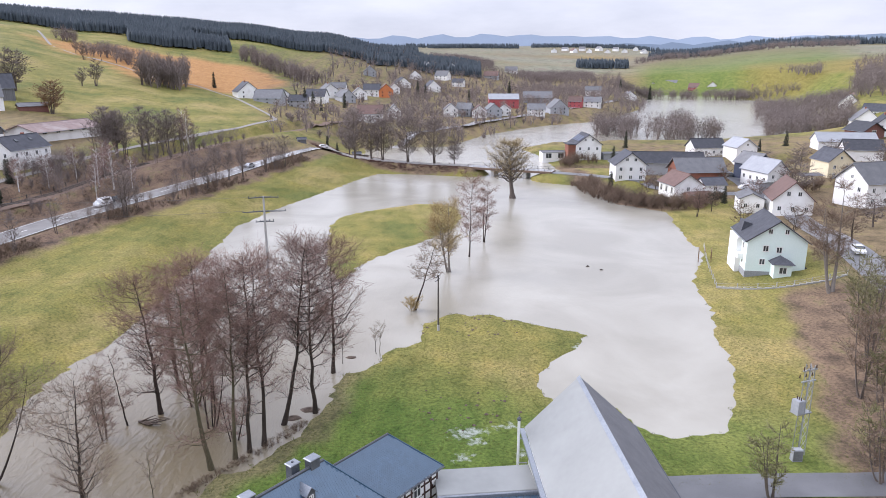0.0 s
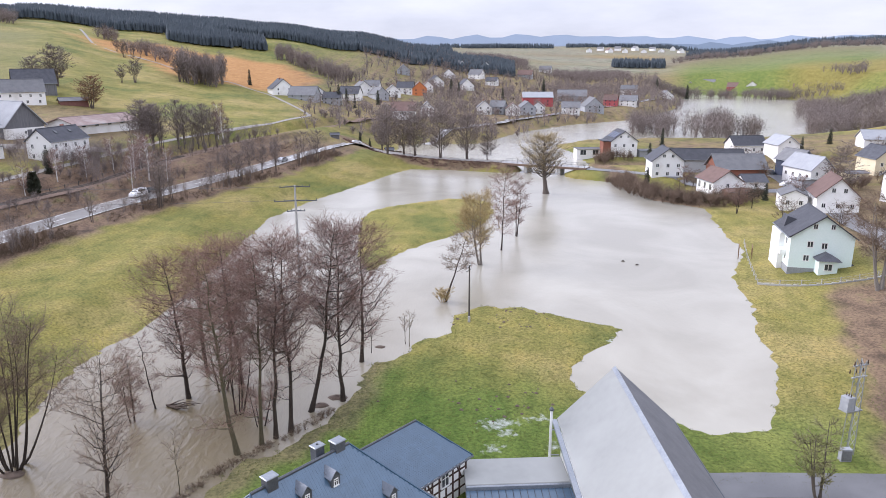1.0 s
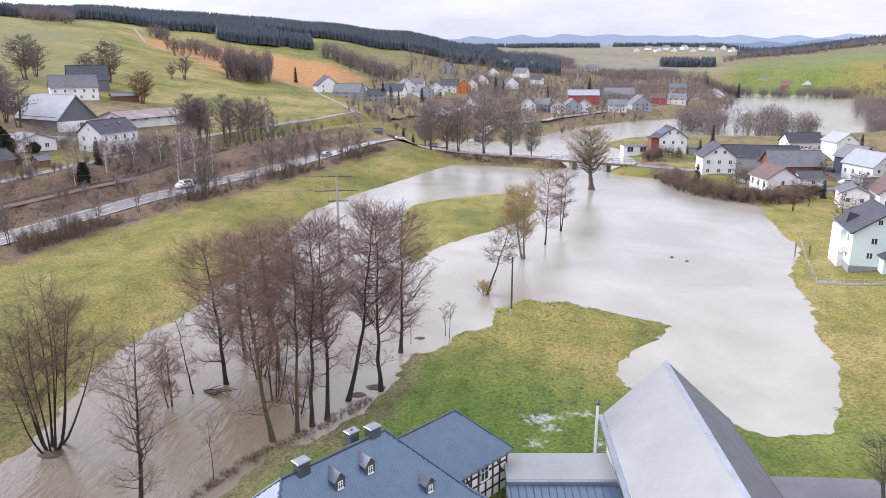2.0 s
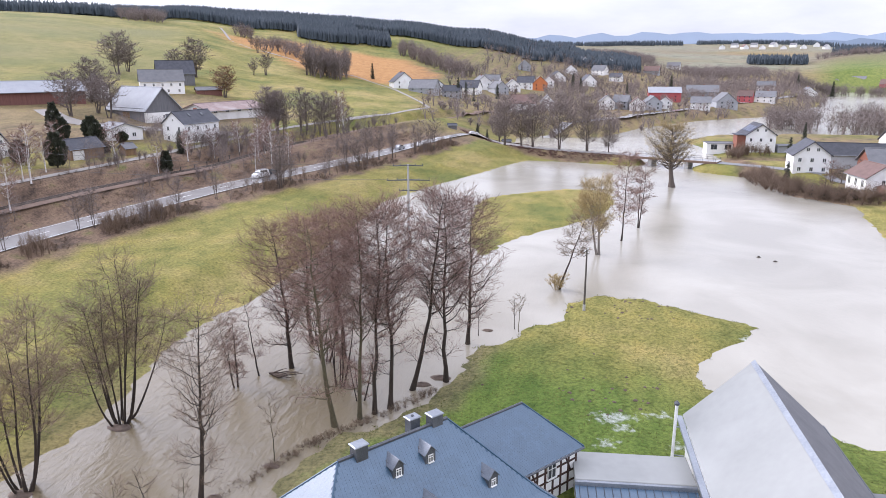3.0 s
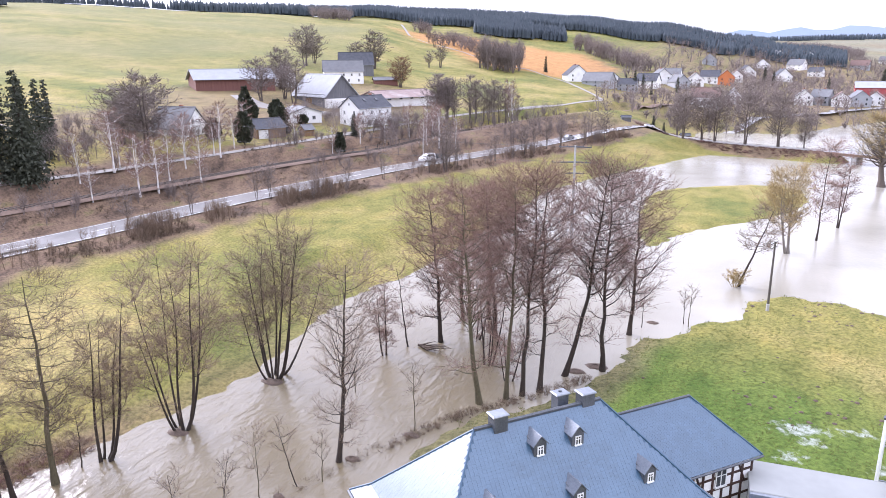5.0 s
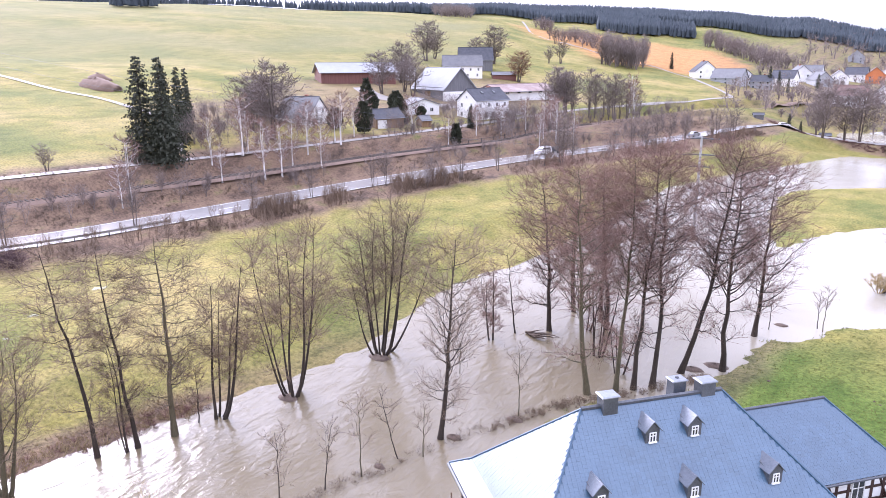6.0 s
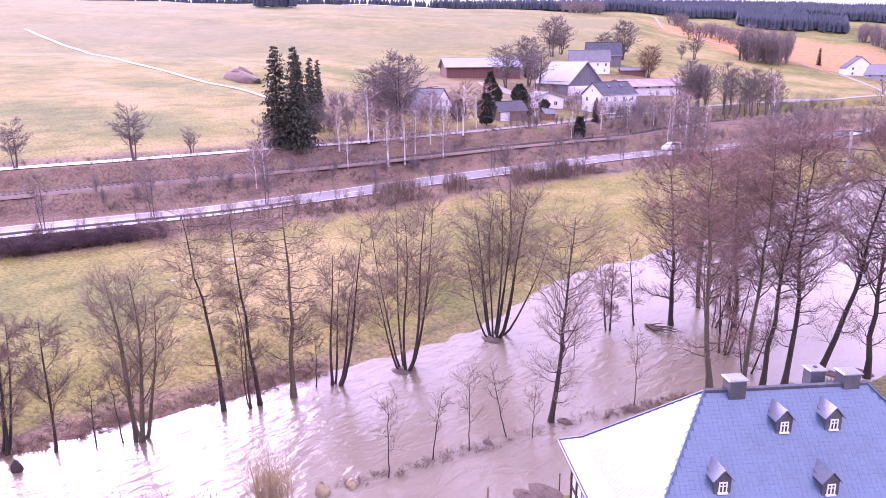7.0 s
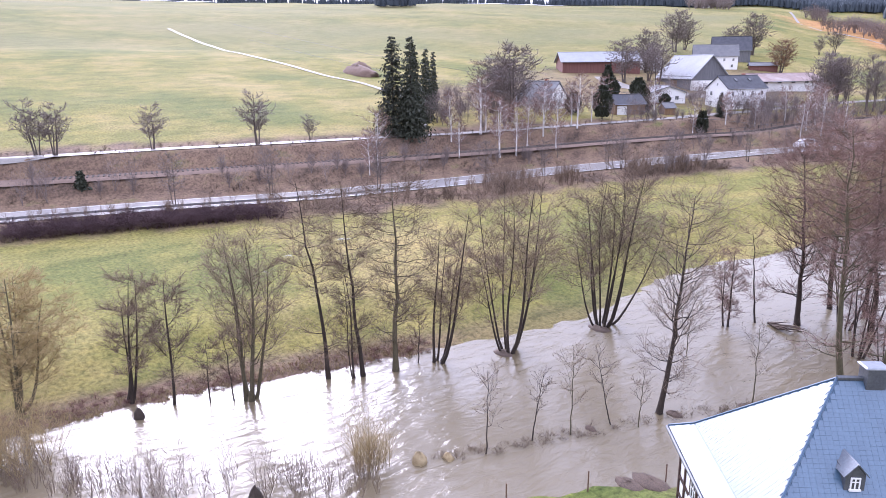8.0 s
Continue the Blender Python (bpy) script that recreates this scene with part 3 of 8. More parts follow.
n_big, n_mid, n_small = g_noise(0.035, 5), g_noise(0.32, 6, (1, 0.5, 1)), g_noise(2.6, 6)
grass = g_ramp(n_big, (0.36, (0.132, 0.145, 0.04)), (0.5, (0.22, 0.197, 0.058)), (0.64, (0.3, 0.242, 0.095)))
grass = g_mix(0.75, grass, g_ramp(n_mid, (0.3, (0.55, 0.62, 0.5)), (0.5, (1, 1, 1)), (0.72, (1.25, 1.15, 1.05))), "MULTIPLY")
green = g_ramp(n_mid, (0.3, (0.066, 0.115, 0.02)), (0.7, (0.15, 0.205, 0.044)))
col = g_mix(g_sep.outputs["Green"], grass, green)
stubble = g_ramp(n_mid, (0.3, (0.172, 0.166, 0.068)), (0.7, (0.21, 0.196, 0.092)))
col = g_mix(g_at.outputs["Alpha"], col, stubble)
soil = g_ramp(n_mid, (0.3, (0.34, 0.17, 0.06)), (0.7, (0.46, 0.25, 0.1)))
col = g_mix(g_sep.outputs["Blue"], col, soil)
# greyed tones that stand for haze over the far fields
g_haze = gn.new("ShaderNodeAttribute")
g_haze.attribute_name = "far_haze"
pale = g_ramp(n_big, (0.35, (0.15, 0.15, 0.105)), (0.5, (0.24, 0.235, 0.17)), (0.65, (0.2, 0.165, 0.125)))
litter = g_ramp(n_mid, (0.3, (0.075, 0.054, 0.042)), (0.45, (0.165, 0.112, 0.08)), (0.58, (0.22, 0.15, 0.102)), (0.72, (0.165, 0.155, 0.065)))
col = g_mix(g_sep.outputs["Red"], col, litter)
col = g_mix(g_haze.outputs["Fac"], col, pale)
col = g_mix(0.9, col, g_ramp(n_small, (0.3, (0.42, 0.45, 0.4)), (0.52, (1, 1, 1)), (0.72, (1.4, 1.38, 1.25))), "MULTIPLY")
# shallow puddles, pale and glossy, broken up by the grass
g_wet, g_sum, g_cut = gn.new("ShaderNodeAttribute"), gn.new("ShaderNodeMath"), gn.new("ShaderNodeMapRange")
g_wet.attribute_name = "wet"
g_sum.operation = "MULTIPLY_ADD"
gl.new(g_noise(1.5, 7, (1, 0.8, 1)), g_sum.inputs[0])
g_sum.inputs[1].default_value = 2.2
gl.new(g_wet.outputs["Fac"], g_sum.inputs[2])
g_cut.inputs["From Min"].default_value, g_cut.inputs["From Max"].default_value = 1.64, 2.1
gl.new(g_sum.outputs[0], g_cut.inputs["Value"])
g_gate = gn.new("ShaderNodeMath")
g_gate.operation, g_gate.use_clamp = "MULTIPLY", True
g_lim = gn.new("ShaderNodeMapRange")
g_lim.inputs["From Max"].default_value = 0.35
gl.new(g_wet.outputs["Fac"], g_lim.inputs["Value"])
gl.new(g_cut.outputs["Result"], g_gate.inputs[0])
gl.new(g_lim.outputs["Result"], g_gate.inputs[1])
puddle_col = g_ramp(n_small, (0.3, (0.25, 0.28, 0.2)), (0.65, (0.46, 0.49, 0.45)))
col = g_mix(g_gate.outputs[0], col, puddle_col)
gl.new(col, gb.inputs["Base Color"])
g_rough = gn.new("ShaderNodeMapRange")
g_rough.inputs["To Min"].default_value, g_rough.inputs["To Max"].default_value = 0.95, 0.3
gl.new(g_gate.outputs[0], g_rough.inputs["Value"])
gl.new(g_rough.outputs["Result"], gb.inputs["Roughness"])
gb.inputs["Specular IOR Level"].default_value = 0.2
g_bump = gn.new("ShaderNodeBump")
g_bump.inputs["Strength"].default_value, g_bump.inputs["Distance"].default_value = 0.7, 0.25
gl.new(n_small, g_bump.inputs["Height"])
gl.new(g_bump.outputs["Normal"], gb.inputs["Normal"])
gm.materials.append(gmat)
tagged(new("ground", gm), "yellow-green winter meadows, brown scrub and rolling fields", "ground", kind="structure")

# ---- flood water ----
wmat = bpy.data.materials.new("muddy_flood_water")
wmat.use_nodes = True
fn, fl = wmat.node_tree.nodes, wmat.node_tree.links
fb = fn["Principled BSDF"]
f_geo = fn.new("ShaderNodeNewGeometry")


def f_noise(scale, detail, stretch, turn):
    t, mp = fn.new("ShaderNodeTexNoise"), fn.new("ShaderNodeMapping")
    mp.inputs["Scale"].default_value, mp.inputs["Rotation"].default_value = stretch, (0, 0, turn)
    t.inputs["Scale"].default_value, t.inputs["Detail"].default_value = scale, detail
    t.inputs["Distortion"].default_value = 0.6
    fl.new(f_geo.outputs["Position"], mp.inputs["Vector"])
    fl.new(mp.outputs["Vector"], t.inputs["Vector"])
    return t.outputs["Fac"]


f_mud, f_rip, f_flow = f_noise(0.05, 4, (1, 1, 1), 0), f_noise(1.6, 5, (1, 0.55, 1), 0.5), f_noise(1.1, 6, (1, 0.4, 1), 0.2)
f_ramp = fn.new("ShaderNodeValToRGB")
f_ramp.color_ramp.elements[0].position, f_ramp.color_ramp.elements[1].position = 0.35, 0.65
f_ramp.color_ramp.elements[0].color, f_ramp.color_ramp.elements[1].color = (0.3, 0.278, 0.225, 1), (0.385, 0.362, 0.302, 1)
fl.new(f_mud, f_ramp.inputs["Fac"])
f_river, f_where, f_silt = fn.new("ShaderNodeMix"), fn.new("ShaderNodeMapRange"), fn.new("ShaderNodeSeparateXYZ")
f_river.data_type = "RGBA"
f_river.inputs["A"].default_value = (0.17, 0.137, 0.084, 1)
f_where.inputs["From Min"].default_value, f_where.inputs["From Max"].default_value = -26.0, -4.0
fl.new(f_geo.outputs["Position"], f_silt.inputs["Vector"])
fl.new(f_silt.outputs["X"], f_where.inputs["Value"])
f_pond, f_still = fn.new("ShaderNodeMapRange"), fn.new("ShaderNodeMath")
f_pond.inputs["From Min"].default_value, f_pond.inputs["From Max"].default_value = 70.0, 125.0
fl.new(f_silt.outputs["Y"], f_pond.inputs["Value"])
f_still.operation = "MAXIMUM"
fl.new(f_where.outputs["Result"], f_still.inputs[0])
fl.new(f_pond.outputs["Result"], f_still.inputs[1])
fl.new(f_still.outputs[0], f_river.inputs["Factor"])
fl.new(f_ramp.outputs["Color"], f_river.inputs["B"])
fl.new(f_river.outputs["Result"], fb.inputs["Base Color"])
fb.inputs["Roughness"].default_value, fb.inputs["IOR"].default_value = 0.17, 1.56
# stronger ripples in the running river than on the still flood
f_sep, f_mr, f_mul = fn.new("ShaderNodeSeparateXYZ"), fn.new("ShaderNodeMapRange"), fn.new("ShaderNodeMath")
fl.new(f_geo.outputs["Position"], f_sep.inputs["Vector"])
fl.new(f_still.outputs[0], f_mr.inputs["Value"])
f_mr.inputs["From Min"].default_value, f_mr.inputs["From Max"].default_value = 0.0, 0.7
f_mr.inputs["To Min"].default_value, f_mr.inputs["To Max"].default_value = 1.0, 0.1
f_mul.operation = "MULTIPLY"
fl.new(f_flow, f_mul.inputs[0])
fl.new(f_mr.outputs["Result"], f_mul.inputs[1])
f_b1, f_b2 = fn.new("ShaderNodeBump"), fn.new("ShaderNodeBump")
f_b1.inputs["Strength"].default_value, f_b1.inputs["Distance"].default_value = 1.0, 0.16
f_b2.inputs["Strength"].default_value, f_b2.inputs["Distance"].default_value = 0.6, 0.05
fl.new(f_mul.outputs[0], f_b1.inputs["Height"])
# the wider reaches lie open to the wind
f_wind, f_rough = fn.new("ShaderNodeMapRange"), fn.new("ShaderNodeMath")
f_wind.inputs["From Min"].default_value, f_wind.inputs["From Max"].default_value = 150.0, 380.0
f_wind.inputs["To Min"].default_value, f_wind.inputs["To Max"].default_value = 1.0, 3.2
fl.new(f_sep.outputs["Y"], f_wind.inputs["Value"])
f_rough.operation = "MULTIPLY"
fl.new(f_rip, f_rough.inputs[0])
fl.new(f_wind.outputs["Result"], f_rough.inputs[1])
fl.new(f_rough.outputs[0], f_b2.inputs["Height"])
fl.new(f_b1.outputs["Normal"], f_b2.inputs["Normal"])
fl.new(f_b2.outputs["Normal"], fb.inputs["Normal"])
water = Geo().poly([(-75, -420, 0), (400, -420, 0), (400, 1000, 0), (-75, 1000, 0)], (0, 1, 2, 3))
tagged(new("water", water.done("water", wmat)), "brown silty flood water mirroring the pale sky", "water", kind="structure")


# ---- roads, railway, bridge ----
def resample(path, gap):
    out = []
    for (x0, y0), (x1, y1) in zip(path, path[1:]):
        n = max(1, int(math.hypot(x1 - x0, y1 - y0) / gap))
        out += [(x0 + (x1 - x0) * i / n, y0 + (y1 - y0) * i / n) for i in range(n)]
    out.append(path[-1])
    for _ in range(6):
        out = [out[0]] + [((a[0] + 2 * b[0] + c[0]) / 4, (a[1] + 2 * b[1] + c[1]) / 4) for a, b, c in zip(out, out[1:], out[2:])] + [out[-1]]
    return out


def ribbon(path, offsets, lift, gap=2.0, level=False):
    """A strip along a path, over the ground at each of the offsets to its right; level: at the height of its middle."""
    pts = np.array(resample(path, gap))
    d = np.gradient(pts, axis=0)
    d /= np.hypot(d[:, 0], d[:, 1])[:, None]
    side = np.stack([d[:, 1], -d[:, 0]], -1)
    g = Geo()
    rows = []
    for o in offsets:
        p = pts + side * o
        q = pts if level else p
        rows.append(np.column_stack([p, ground_z(q[:, 0], q[:, 1]) + lift]))
    n, k = len(pts), len(offsets)
    g.v = [tuple(rows[j][i]) for i in range(n) for j in range(k)]
    g.f = [(i * k + j, i * k + j + 1, (i + 1) * k + j + 1, (i + 1) * k + j) for i in range(n - 1) for j in range(k - 1)]
    return g


MAIN_ROAD = [(road_x(y), y) for y in (-380, -200, -80, 0, 15, 33, 53, 76, 100, 125, 150, 179, 221, 263, 283)] + [(-36, 303), (-25, 330), (0, 380), (40, 450), (100, 540), (180, 680)]
tagged(new("road", ribbon(MAIN_ROAD, (-3.8, -1.8, 0, 1.8, 3.8), 0.12, 2.0, True).done("road", ASPHALT, True)), "wet grey asphalt country road", "road", kind="structure")
marks = Geo()
line = resample(MAIN_ROAD, 1.0)
for i in range(150, len(line) - 8, 12):
    (x0, y0), (x1, y1) = line[i], line[i + 4]
    d = Vector((x1 - x0, y1 - y0, 0)).normalized() * 0.09
    z0, z1 = gz(x0, y0) + 0.125, gz(x1, y1) + 0.125
    marks.poly([(x0 + d.y, y0 - d.x, z0), (x1 + d.y, y1 - d.x, z1), (x1 - d.y, y1 + d.x, z1), (x0 - d.y, y0 + d.x, z0)], (0, 1, 2, 3))
tagged(new("lane_marking", marks.done("lane_marking", PAINT)), "broken white centre line on the asphalt", "road marking", kind="structure")
for o in (-3.4, 3.4):
    edge = ribbon(MAIN_ROAD, (o - 0.07, o + 0.07), 0.124, 2.0, True)
    tagged(new("edge_line", edge.done("edge_line", PAINT)), "white edge line of the country road", "road marking", kind="structure")
tagged(new("road_to_bridge", ribbon(BRIDGE_ROAD[:5], (-2.6, 0, 2.6), 0.1, 2.0, True).done("road_to_bridge", LANE, True)), "pale side road on a causeway lined by trees", "road", kind="structure")
tagged(new("road_in_village", ribbon(BRIDGE_ROAD[6:] + [(78, 205), (92, 200), (97, 235), (100, 262)], (-2.4, 0, 2.4), 0.1, 2.0).done("road_in_village", ASPHALT_DARK, True)), "wet village street between houses", "road", kind="structure")
tagged(new("road_on_slope", ribbon([(60, 30), (66, 70), (71, 100), (77, 124), (84, 150), (90, 175), (92, 200)], (-2.9, 0, 2.9), 0.12, 2.0).done("road_on_slope", ASPHALT_DARK, True)), "grey street climbing past the mint house", "road", kind="structure")
tagged(new("yard_track", ribbon([(17, 56.5), (26, 57.2), (36, 57.4), (52, 57), (68, 60)], (-2.0, -0.7, 0.7, 2.0), 0.08, 1.0).done("yard_track", ASPHALT_DARK, True)), "dark wet drive behind the hall", "road", kind="structure")
LANE_PATH = [(-140, -40), (-128, 0), (-124, 15), (-121, 36), (-117, 52), (-114.5, 70), (-111.5, 90), (-110, 112), (-108.5, 132), (-107, 155), (-104, 178), (-102, 205), (-97, 232), (-91, 262), (-85, 300), (-80, 338), (-98, 370), (-124, 416), (-150, 435), (-166, 440), (-184, 446), (-222, 472), (-278, 511), (-330, 590)]
tagged(new("lane", ribbon(LANE_PATH, (-1.05, -0.35, 0.35, 1.05), 0.13, 2.0).done("lane", LANE, True)), "pale wet farm lane above the railway", "road", kind="structure")
tagged(new("field_path", ribbon([(-118, 86), (-135, 98), (-155, 105), (-177, 106.7), (-204, 103.8), (-237, 99.5), (-283, 101.5), (-322, 100.6), (-360, 100.7)], (-0.8, 0, 0.8), 0.15, 3.0).done("field_path", LANE, True)), "pale field track up the stubble slope", "path", kind="structure")
tagged(new("farm_yard", ribbon([(-106, 196), (-113, 194.5), (-121, 190), (-131, 182), (-142, 178), (-155, 182), (-166, 190)], (-3, -1.5, 0, 1.5, 3), 0.1, 2.0).done("farm_yard", LANE, True)), "pale gravel yard between the farm buildings", "yard", kind="structure")

RAIL_PATH = [(road_x(y) - 13.8, y) for y in (-380, -200, -80, 0, 33, 76, 125, 150)] + RAIL_CUT + [(-40, 380), (0, 450), (60, 540), (150, 680)]
bed = ribbon(RAIL_PATH, (-2.6, -1.6, 1.6, 2.6), 0.0, 2.0, True)
for i in range(0, len(bed.v)):
    x, y, z = bed.v[i]
    bed.v[i] = (x, y, z + (0.22 if i % 4 in (1, 2) else -0.15))
railway = thing("railway", "single-track railway on brown ballast with rusty rails", "railway", kind="structure")
part("ballast", bed.done("ballast", BALLAST, True), railway)
for o in (-0.76, 0.76):
    r = ribbon(RAIL_PATH, (o - 0.05, o + 0.05), 0.4, 2.0, True)
    part("rail", r.done("rail", RAIL), railway)
sl = Geo().box(-1.25, 1.25, -0.13, 0.13, 0.18, 0.31).done("sleeper", WOODPOLE)
rl = resample(RAIL_PATH, 0.75)
near_sleepers = [i for i in range(2, len(rl) - 2) if 20 < rl[i][1] < 210]
for i in near_sleepers[:280]:
    a = math.degrees(math.atan2(rl[i + 1][1] - rl[i][1], rl[i + 1][0] - rl[i][0])) - 90
    part("sleeper", sl, railway, m=pose(rl[i][0], rl[i][1], gz(*rl[i]), 0, 0, a))

guard = thing("guard_rail", "long grey steel guard rail beside the country road", "guard rail", kind="")
gl_path = [(road_x(y), y) for y in (0, 15, 33, 53, 66)]
part("beam", ribbon(gl_path, (4.05, 4.09), 0.0, 2.0, True).done("beam", STEEL), guard)
beam = guard.children[0].data
for i, v in enumerate(beam.vertices):
    v.co.z += 0.82 if i % 2 else 0.5
gpts = resample(gl_path, 4.0)
gpost = Geo().box(-0.05, 0.05, -0.05, 0.05, -0.4, 0.78, bevel=0.02).done("post", ZINC_DARK)
for (x0, y0), (x1, y1) in zip(gpts, gpts[1:]):
    d = Vector((x1 - x0, y1 - y0, 0)).normalized()
    part("post", gpost, guard, m=pose(x0 + d.y * 4.16, y0 - d.x * 4.16, gz(x0, y0)))

bridge = thing("bridge", "low concrete road bridge just clear of the flood", "bridge", pose(24, 244, 0, 0, 0, -23.5))
part("deck", Geo().box(-15.5, 15.5, -2.9, 2.9, 2.25, 2.95, bevel=0.06).done("deck", BALLAST), bridge)
part("carriageway", Geo().box(-15.5, 15.5, -2.2, 2.2, 2.954, 2.99).done("carriageway", ASPHALT), bridge)
for y in (-2.75, 2.75):
    rail_geo = Geo().box(-15.5, 15.5, y - 0.03, y + 0.03, 3.89, 3.95).box(-15.5, 15.5, y - 0.02, y + 0.02, 3.42, 3.46)
    for x in range(-15, 16, 2):
        rail_geo.box(x - 0.04, x + 0.04, y - 0.04, y + 0.04, 2.95, 3.85)
    part("railing", rail_geo.done("railing", ZINC_DARK), bridge, "dark steel tube railing")
for x in (-6, 6):
    part("pier", Geo().box(x - 0.6, x + 0.6, -2.6, 2.6, -2, 2.25).done("pier", CONCRETE), bridge)

# ---- houses ----
window_meshes = {}


def window_mesh(w, h, cross):
    key = (w, h, cross)
    if key not in window_meshes:
        f = Geo()
        t = 0.07 if w < 1 else 0.09
        f.box(-w / 2, -w / 2 + t, -0.06, 0, 0, h).box(w / 2 - t, w / 2, -0.06, 0, 0, h).box(-w / 2 + t, w / 2 - t, -0.06, 0, h - t, h).box(-w / 2 - 0.05, w / 2 + 0.05, -0.12, 0, -0.05, t * 0.7)
        if cross:
            f.box(-t / 2, t / 2, -0.05, 0, t * 0.7, h - t)
        if cross > 1:
            f.box(-w / 2 + t, w / 2 - t, -0.045, 0, h * 0.6, h * 0.6 + t * 0.8)
        p = Geo().box(-w / 2 + t, w / 2 - t, -0.028, 0.01, t * 0.7, h - t)
        window_meshes[key] = (f.done("window", FRAME), p.done("pane", PANE))
    return window_meshes[key]


def add_window(house, w, h, x, y, z, turn, cross=1):
    fm, pm = window_mesh(w, h, cross)
    ob = part("window", fm, house, m=pose(x, y, z, 0, 0, turn))
    part("pane", pm, ob)


def gable_house(name, label, cx, cy, turn, L, W, eave, ridge, wall, roof, wins="", over=0.45, group="", category="house", chimney=None, plinth=0.0, base=None, pane_only=False, upper=None, split=0.0):
    """A house with a gabled roof; its ridge runs along its own x. wins: rows such as 'f:3@1.2 l:2@4' (side, count, sill height)."""
    z = base if base is not None else min(gz(cx + a * L / 2 * math.cos(radians(turn)) - b * W / 2 * math.sin(radians(turn)), cy + a * L / 2 * math.sin(radians(turn)) + b * W / 2 * math.cos(radians(turn))) for a in (-1, 0, 1) for b in (-1, 0, 1))
    h = thing(name, label, category, pose(cx, cy, z, 0, 0, turn), group)
    x, y = L / 2, W / 2
    lo = -1.5
    if split:
        part("wall", Geo().box(-x, x, -y, y, lo, split).done("wall", wall), h)
        g = Geo().poly([(-x, -y, split), (x, -y, split), (x, y, split), (-x, y, split), (-x, -y, eave), (x, -y, eave), (x, y, eave), (-x, y, eave), (-x, 0, ridge), (x, 0, ridge)],
                       (0, 1, 5, 4), (2, 3, 7, 6), (3, 0, 4, 8, 7), (1, 2, 6, 9, 5), (4, 5, 9, 8), (6, 7, 8, 9), (3, 2, 1, 0))
        part("upper_wall", g.done("upper_wall", upper), h, "weathered plank cladding")
    else:
        g = Geo().poly([(-x, -y, lo), (x, -y, lo), (x, y, lo), (-x, y, lo), (-x, -y, eave), (x, -y, eave), (x, y, eave), (-x, y, eave), (-x, 0, ridge), (x, 0, ridge)],
                       (0, 1, 5, 4), (2, 3, 7, 6), (3, 0, 4, 8, 7), (1, 2, 6, 9, 5), (4, 5, 9, 8), (6, 7, 8, 9), (3, 2, 1, 0))
        part("wall", g.done("wall", wall), h)
    if plinth:
        part("plinth", Geo().box(-x - 0.04, x + 0.04, -y - 0.04, y + 0.04, lo, plinth).done("plinth", PLINTH), h, "grey painted plinth")
    k = (ridge - eave) / y
    oy, oz = y + over, eave - over * k
    th = 0.2
    r = Geo()
    for s in (-1, 1):
        pts = [(-x - over, s * oy, oz + 0.06), (x + over, s * oy, oz + 0.06), (x + over, 0, ridge + 0.06), (-x - over, 0, ridge + 0.06)]
        r.slab(pts if s < 0 else pts[::-1], th)
    part("roof", r.done("roof", roof), h)
    part("ridge_cap", Geo().tube([(-x - over, 0, ridge + 0.06), (x + over, 0, ridge + 0.06)], [0.13, 0.13], 6, True).done("ridge_cap", roof), h)
    for s in (-1, 1):
        part("gutter", Geo().tube([(-x - over, s * (oy + 0.06), oz - 0.05), (x + over, s * (oy + 0.06), oz - 0.05)], [0.08, 0.08], 5, True).done("gutter", ZINC), h)
    if chimney:
        px, py, ch = chimney
        zc = ridge - abs(py) * k
        part("chimney", Geo().box(px - 0.35, px + 0.35, py - 0.35, py + 0.35, zc - 0.6, zc + ch, bevel=0.05).done("chimney", BRICK), h)
    for row in wins.split():
        side, rest = row.split(":")
        count, rest = rest.split("@")
        bits = rest.split("/")
        sill, w, hh = float(bits[0]), float(bits[1]) if len(bits) > 1 else 1.0, float(bits[2]) if len(bits) > 2 else 1.25
        n = int(count)
        span = L if side in "fb" else W * (0.55 if sill > eave - 1 else 1.0)
        for i in range(n):
            a = (i + 0.5) / n * span - span / 2
            place = {"f": (a, -y, sill, 0), "b": (a, y, sill, 180), "l": (-x, a, sill, -90), "r": (x, a, sill, 90)}[side]
            if pane_only:
                part("window", window_mesh(w, hh, 0)[1], h, m=pose(place[0], place[1], place[2], 0, 0, place[3]))
            else:
                add_window(h, w, hh, *place)
    return h


FARM, RIGHT, VIL = "farm buildings on the slope", "houses beside the flood", "village houses"
fh = gable_house("farmhouse", "long white rendered farmhouse with dark tiled roof above the railway", -110.9, 181.2, 78, 13.2, 7.8, 5.5, 8.5, WHITE, ROOF_DARK,
                 "f:5@1.0/0.8/1.1 f:4@3.5/0.8/1.1 l:2@1.0/0.8/1.1 l:2@3.5/0.8/1.1 l:1@6.0/0.6/0.7", 0.3, FARM, chimney=(2.5, 0.5, 0.9))
for a in (-2.2, 2.6):
    part("skylight", Geo().box(a - 0.4, a + 0.4, -0.5, 0.5, 0, 0.1).done("skylight", PANE), fh, m=pose(0, -1.6, 7.47, 37.6, 0, 0))
barn = gable_house("barn", "large barn with grey plank gable, white base and pale metal roof", -140.5, 202.5, 155, 22.5, 11.5, 4.4, 10.6, WHITE, ROOF_PALE,
                   "l:1@1.4/0.6/1.0 l:1@1.4/0.6/1.0", 0.7, FARM, category="barn", upper=PLANK_GREY, split=3.2)
part("door", Geo().box(-11.32, -11.25, -1.9, -0.5, 0, 2.6).done("door", PLANK_GREY), barn)
part("side_cladding", Geo().box(-10.2, 11.26, 5.76, 5.86, 0, 4.5).done("side_cladding", PLANK_GREY), barn, "dark weathered plank side wall")
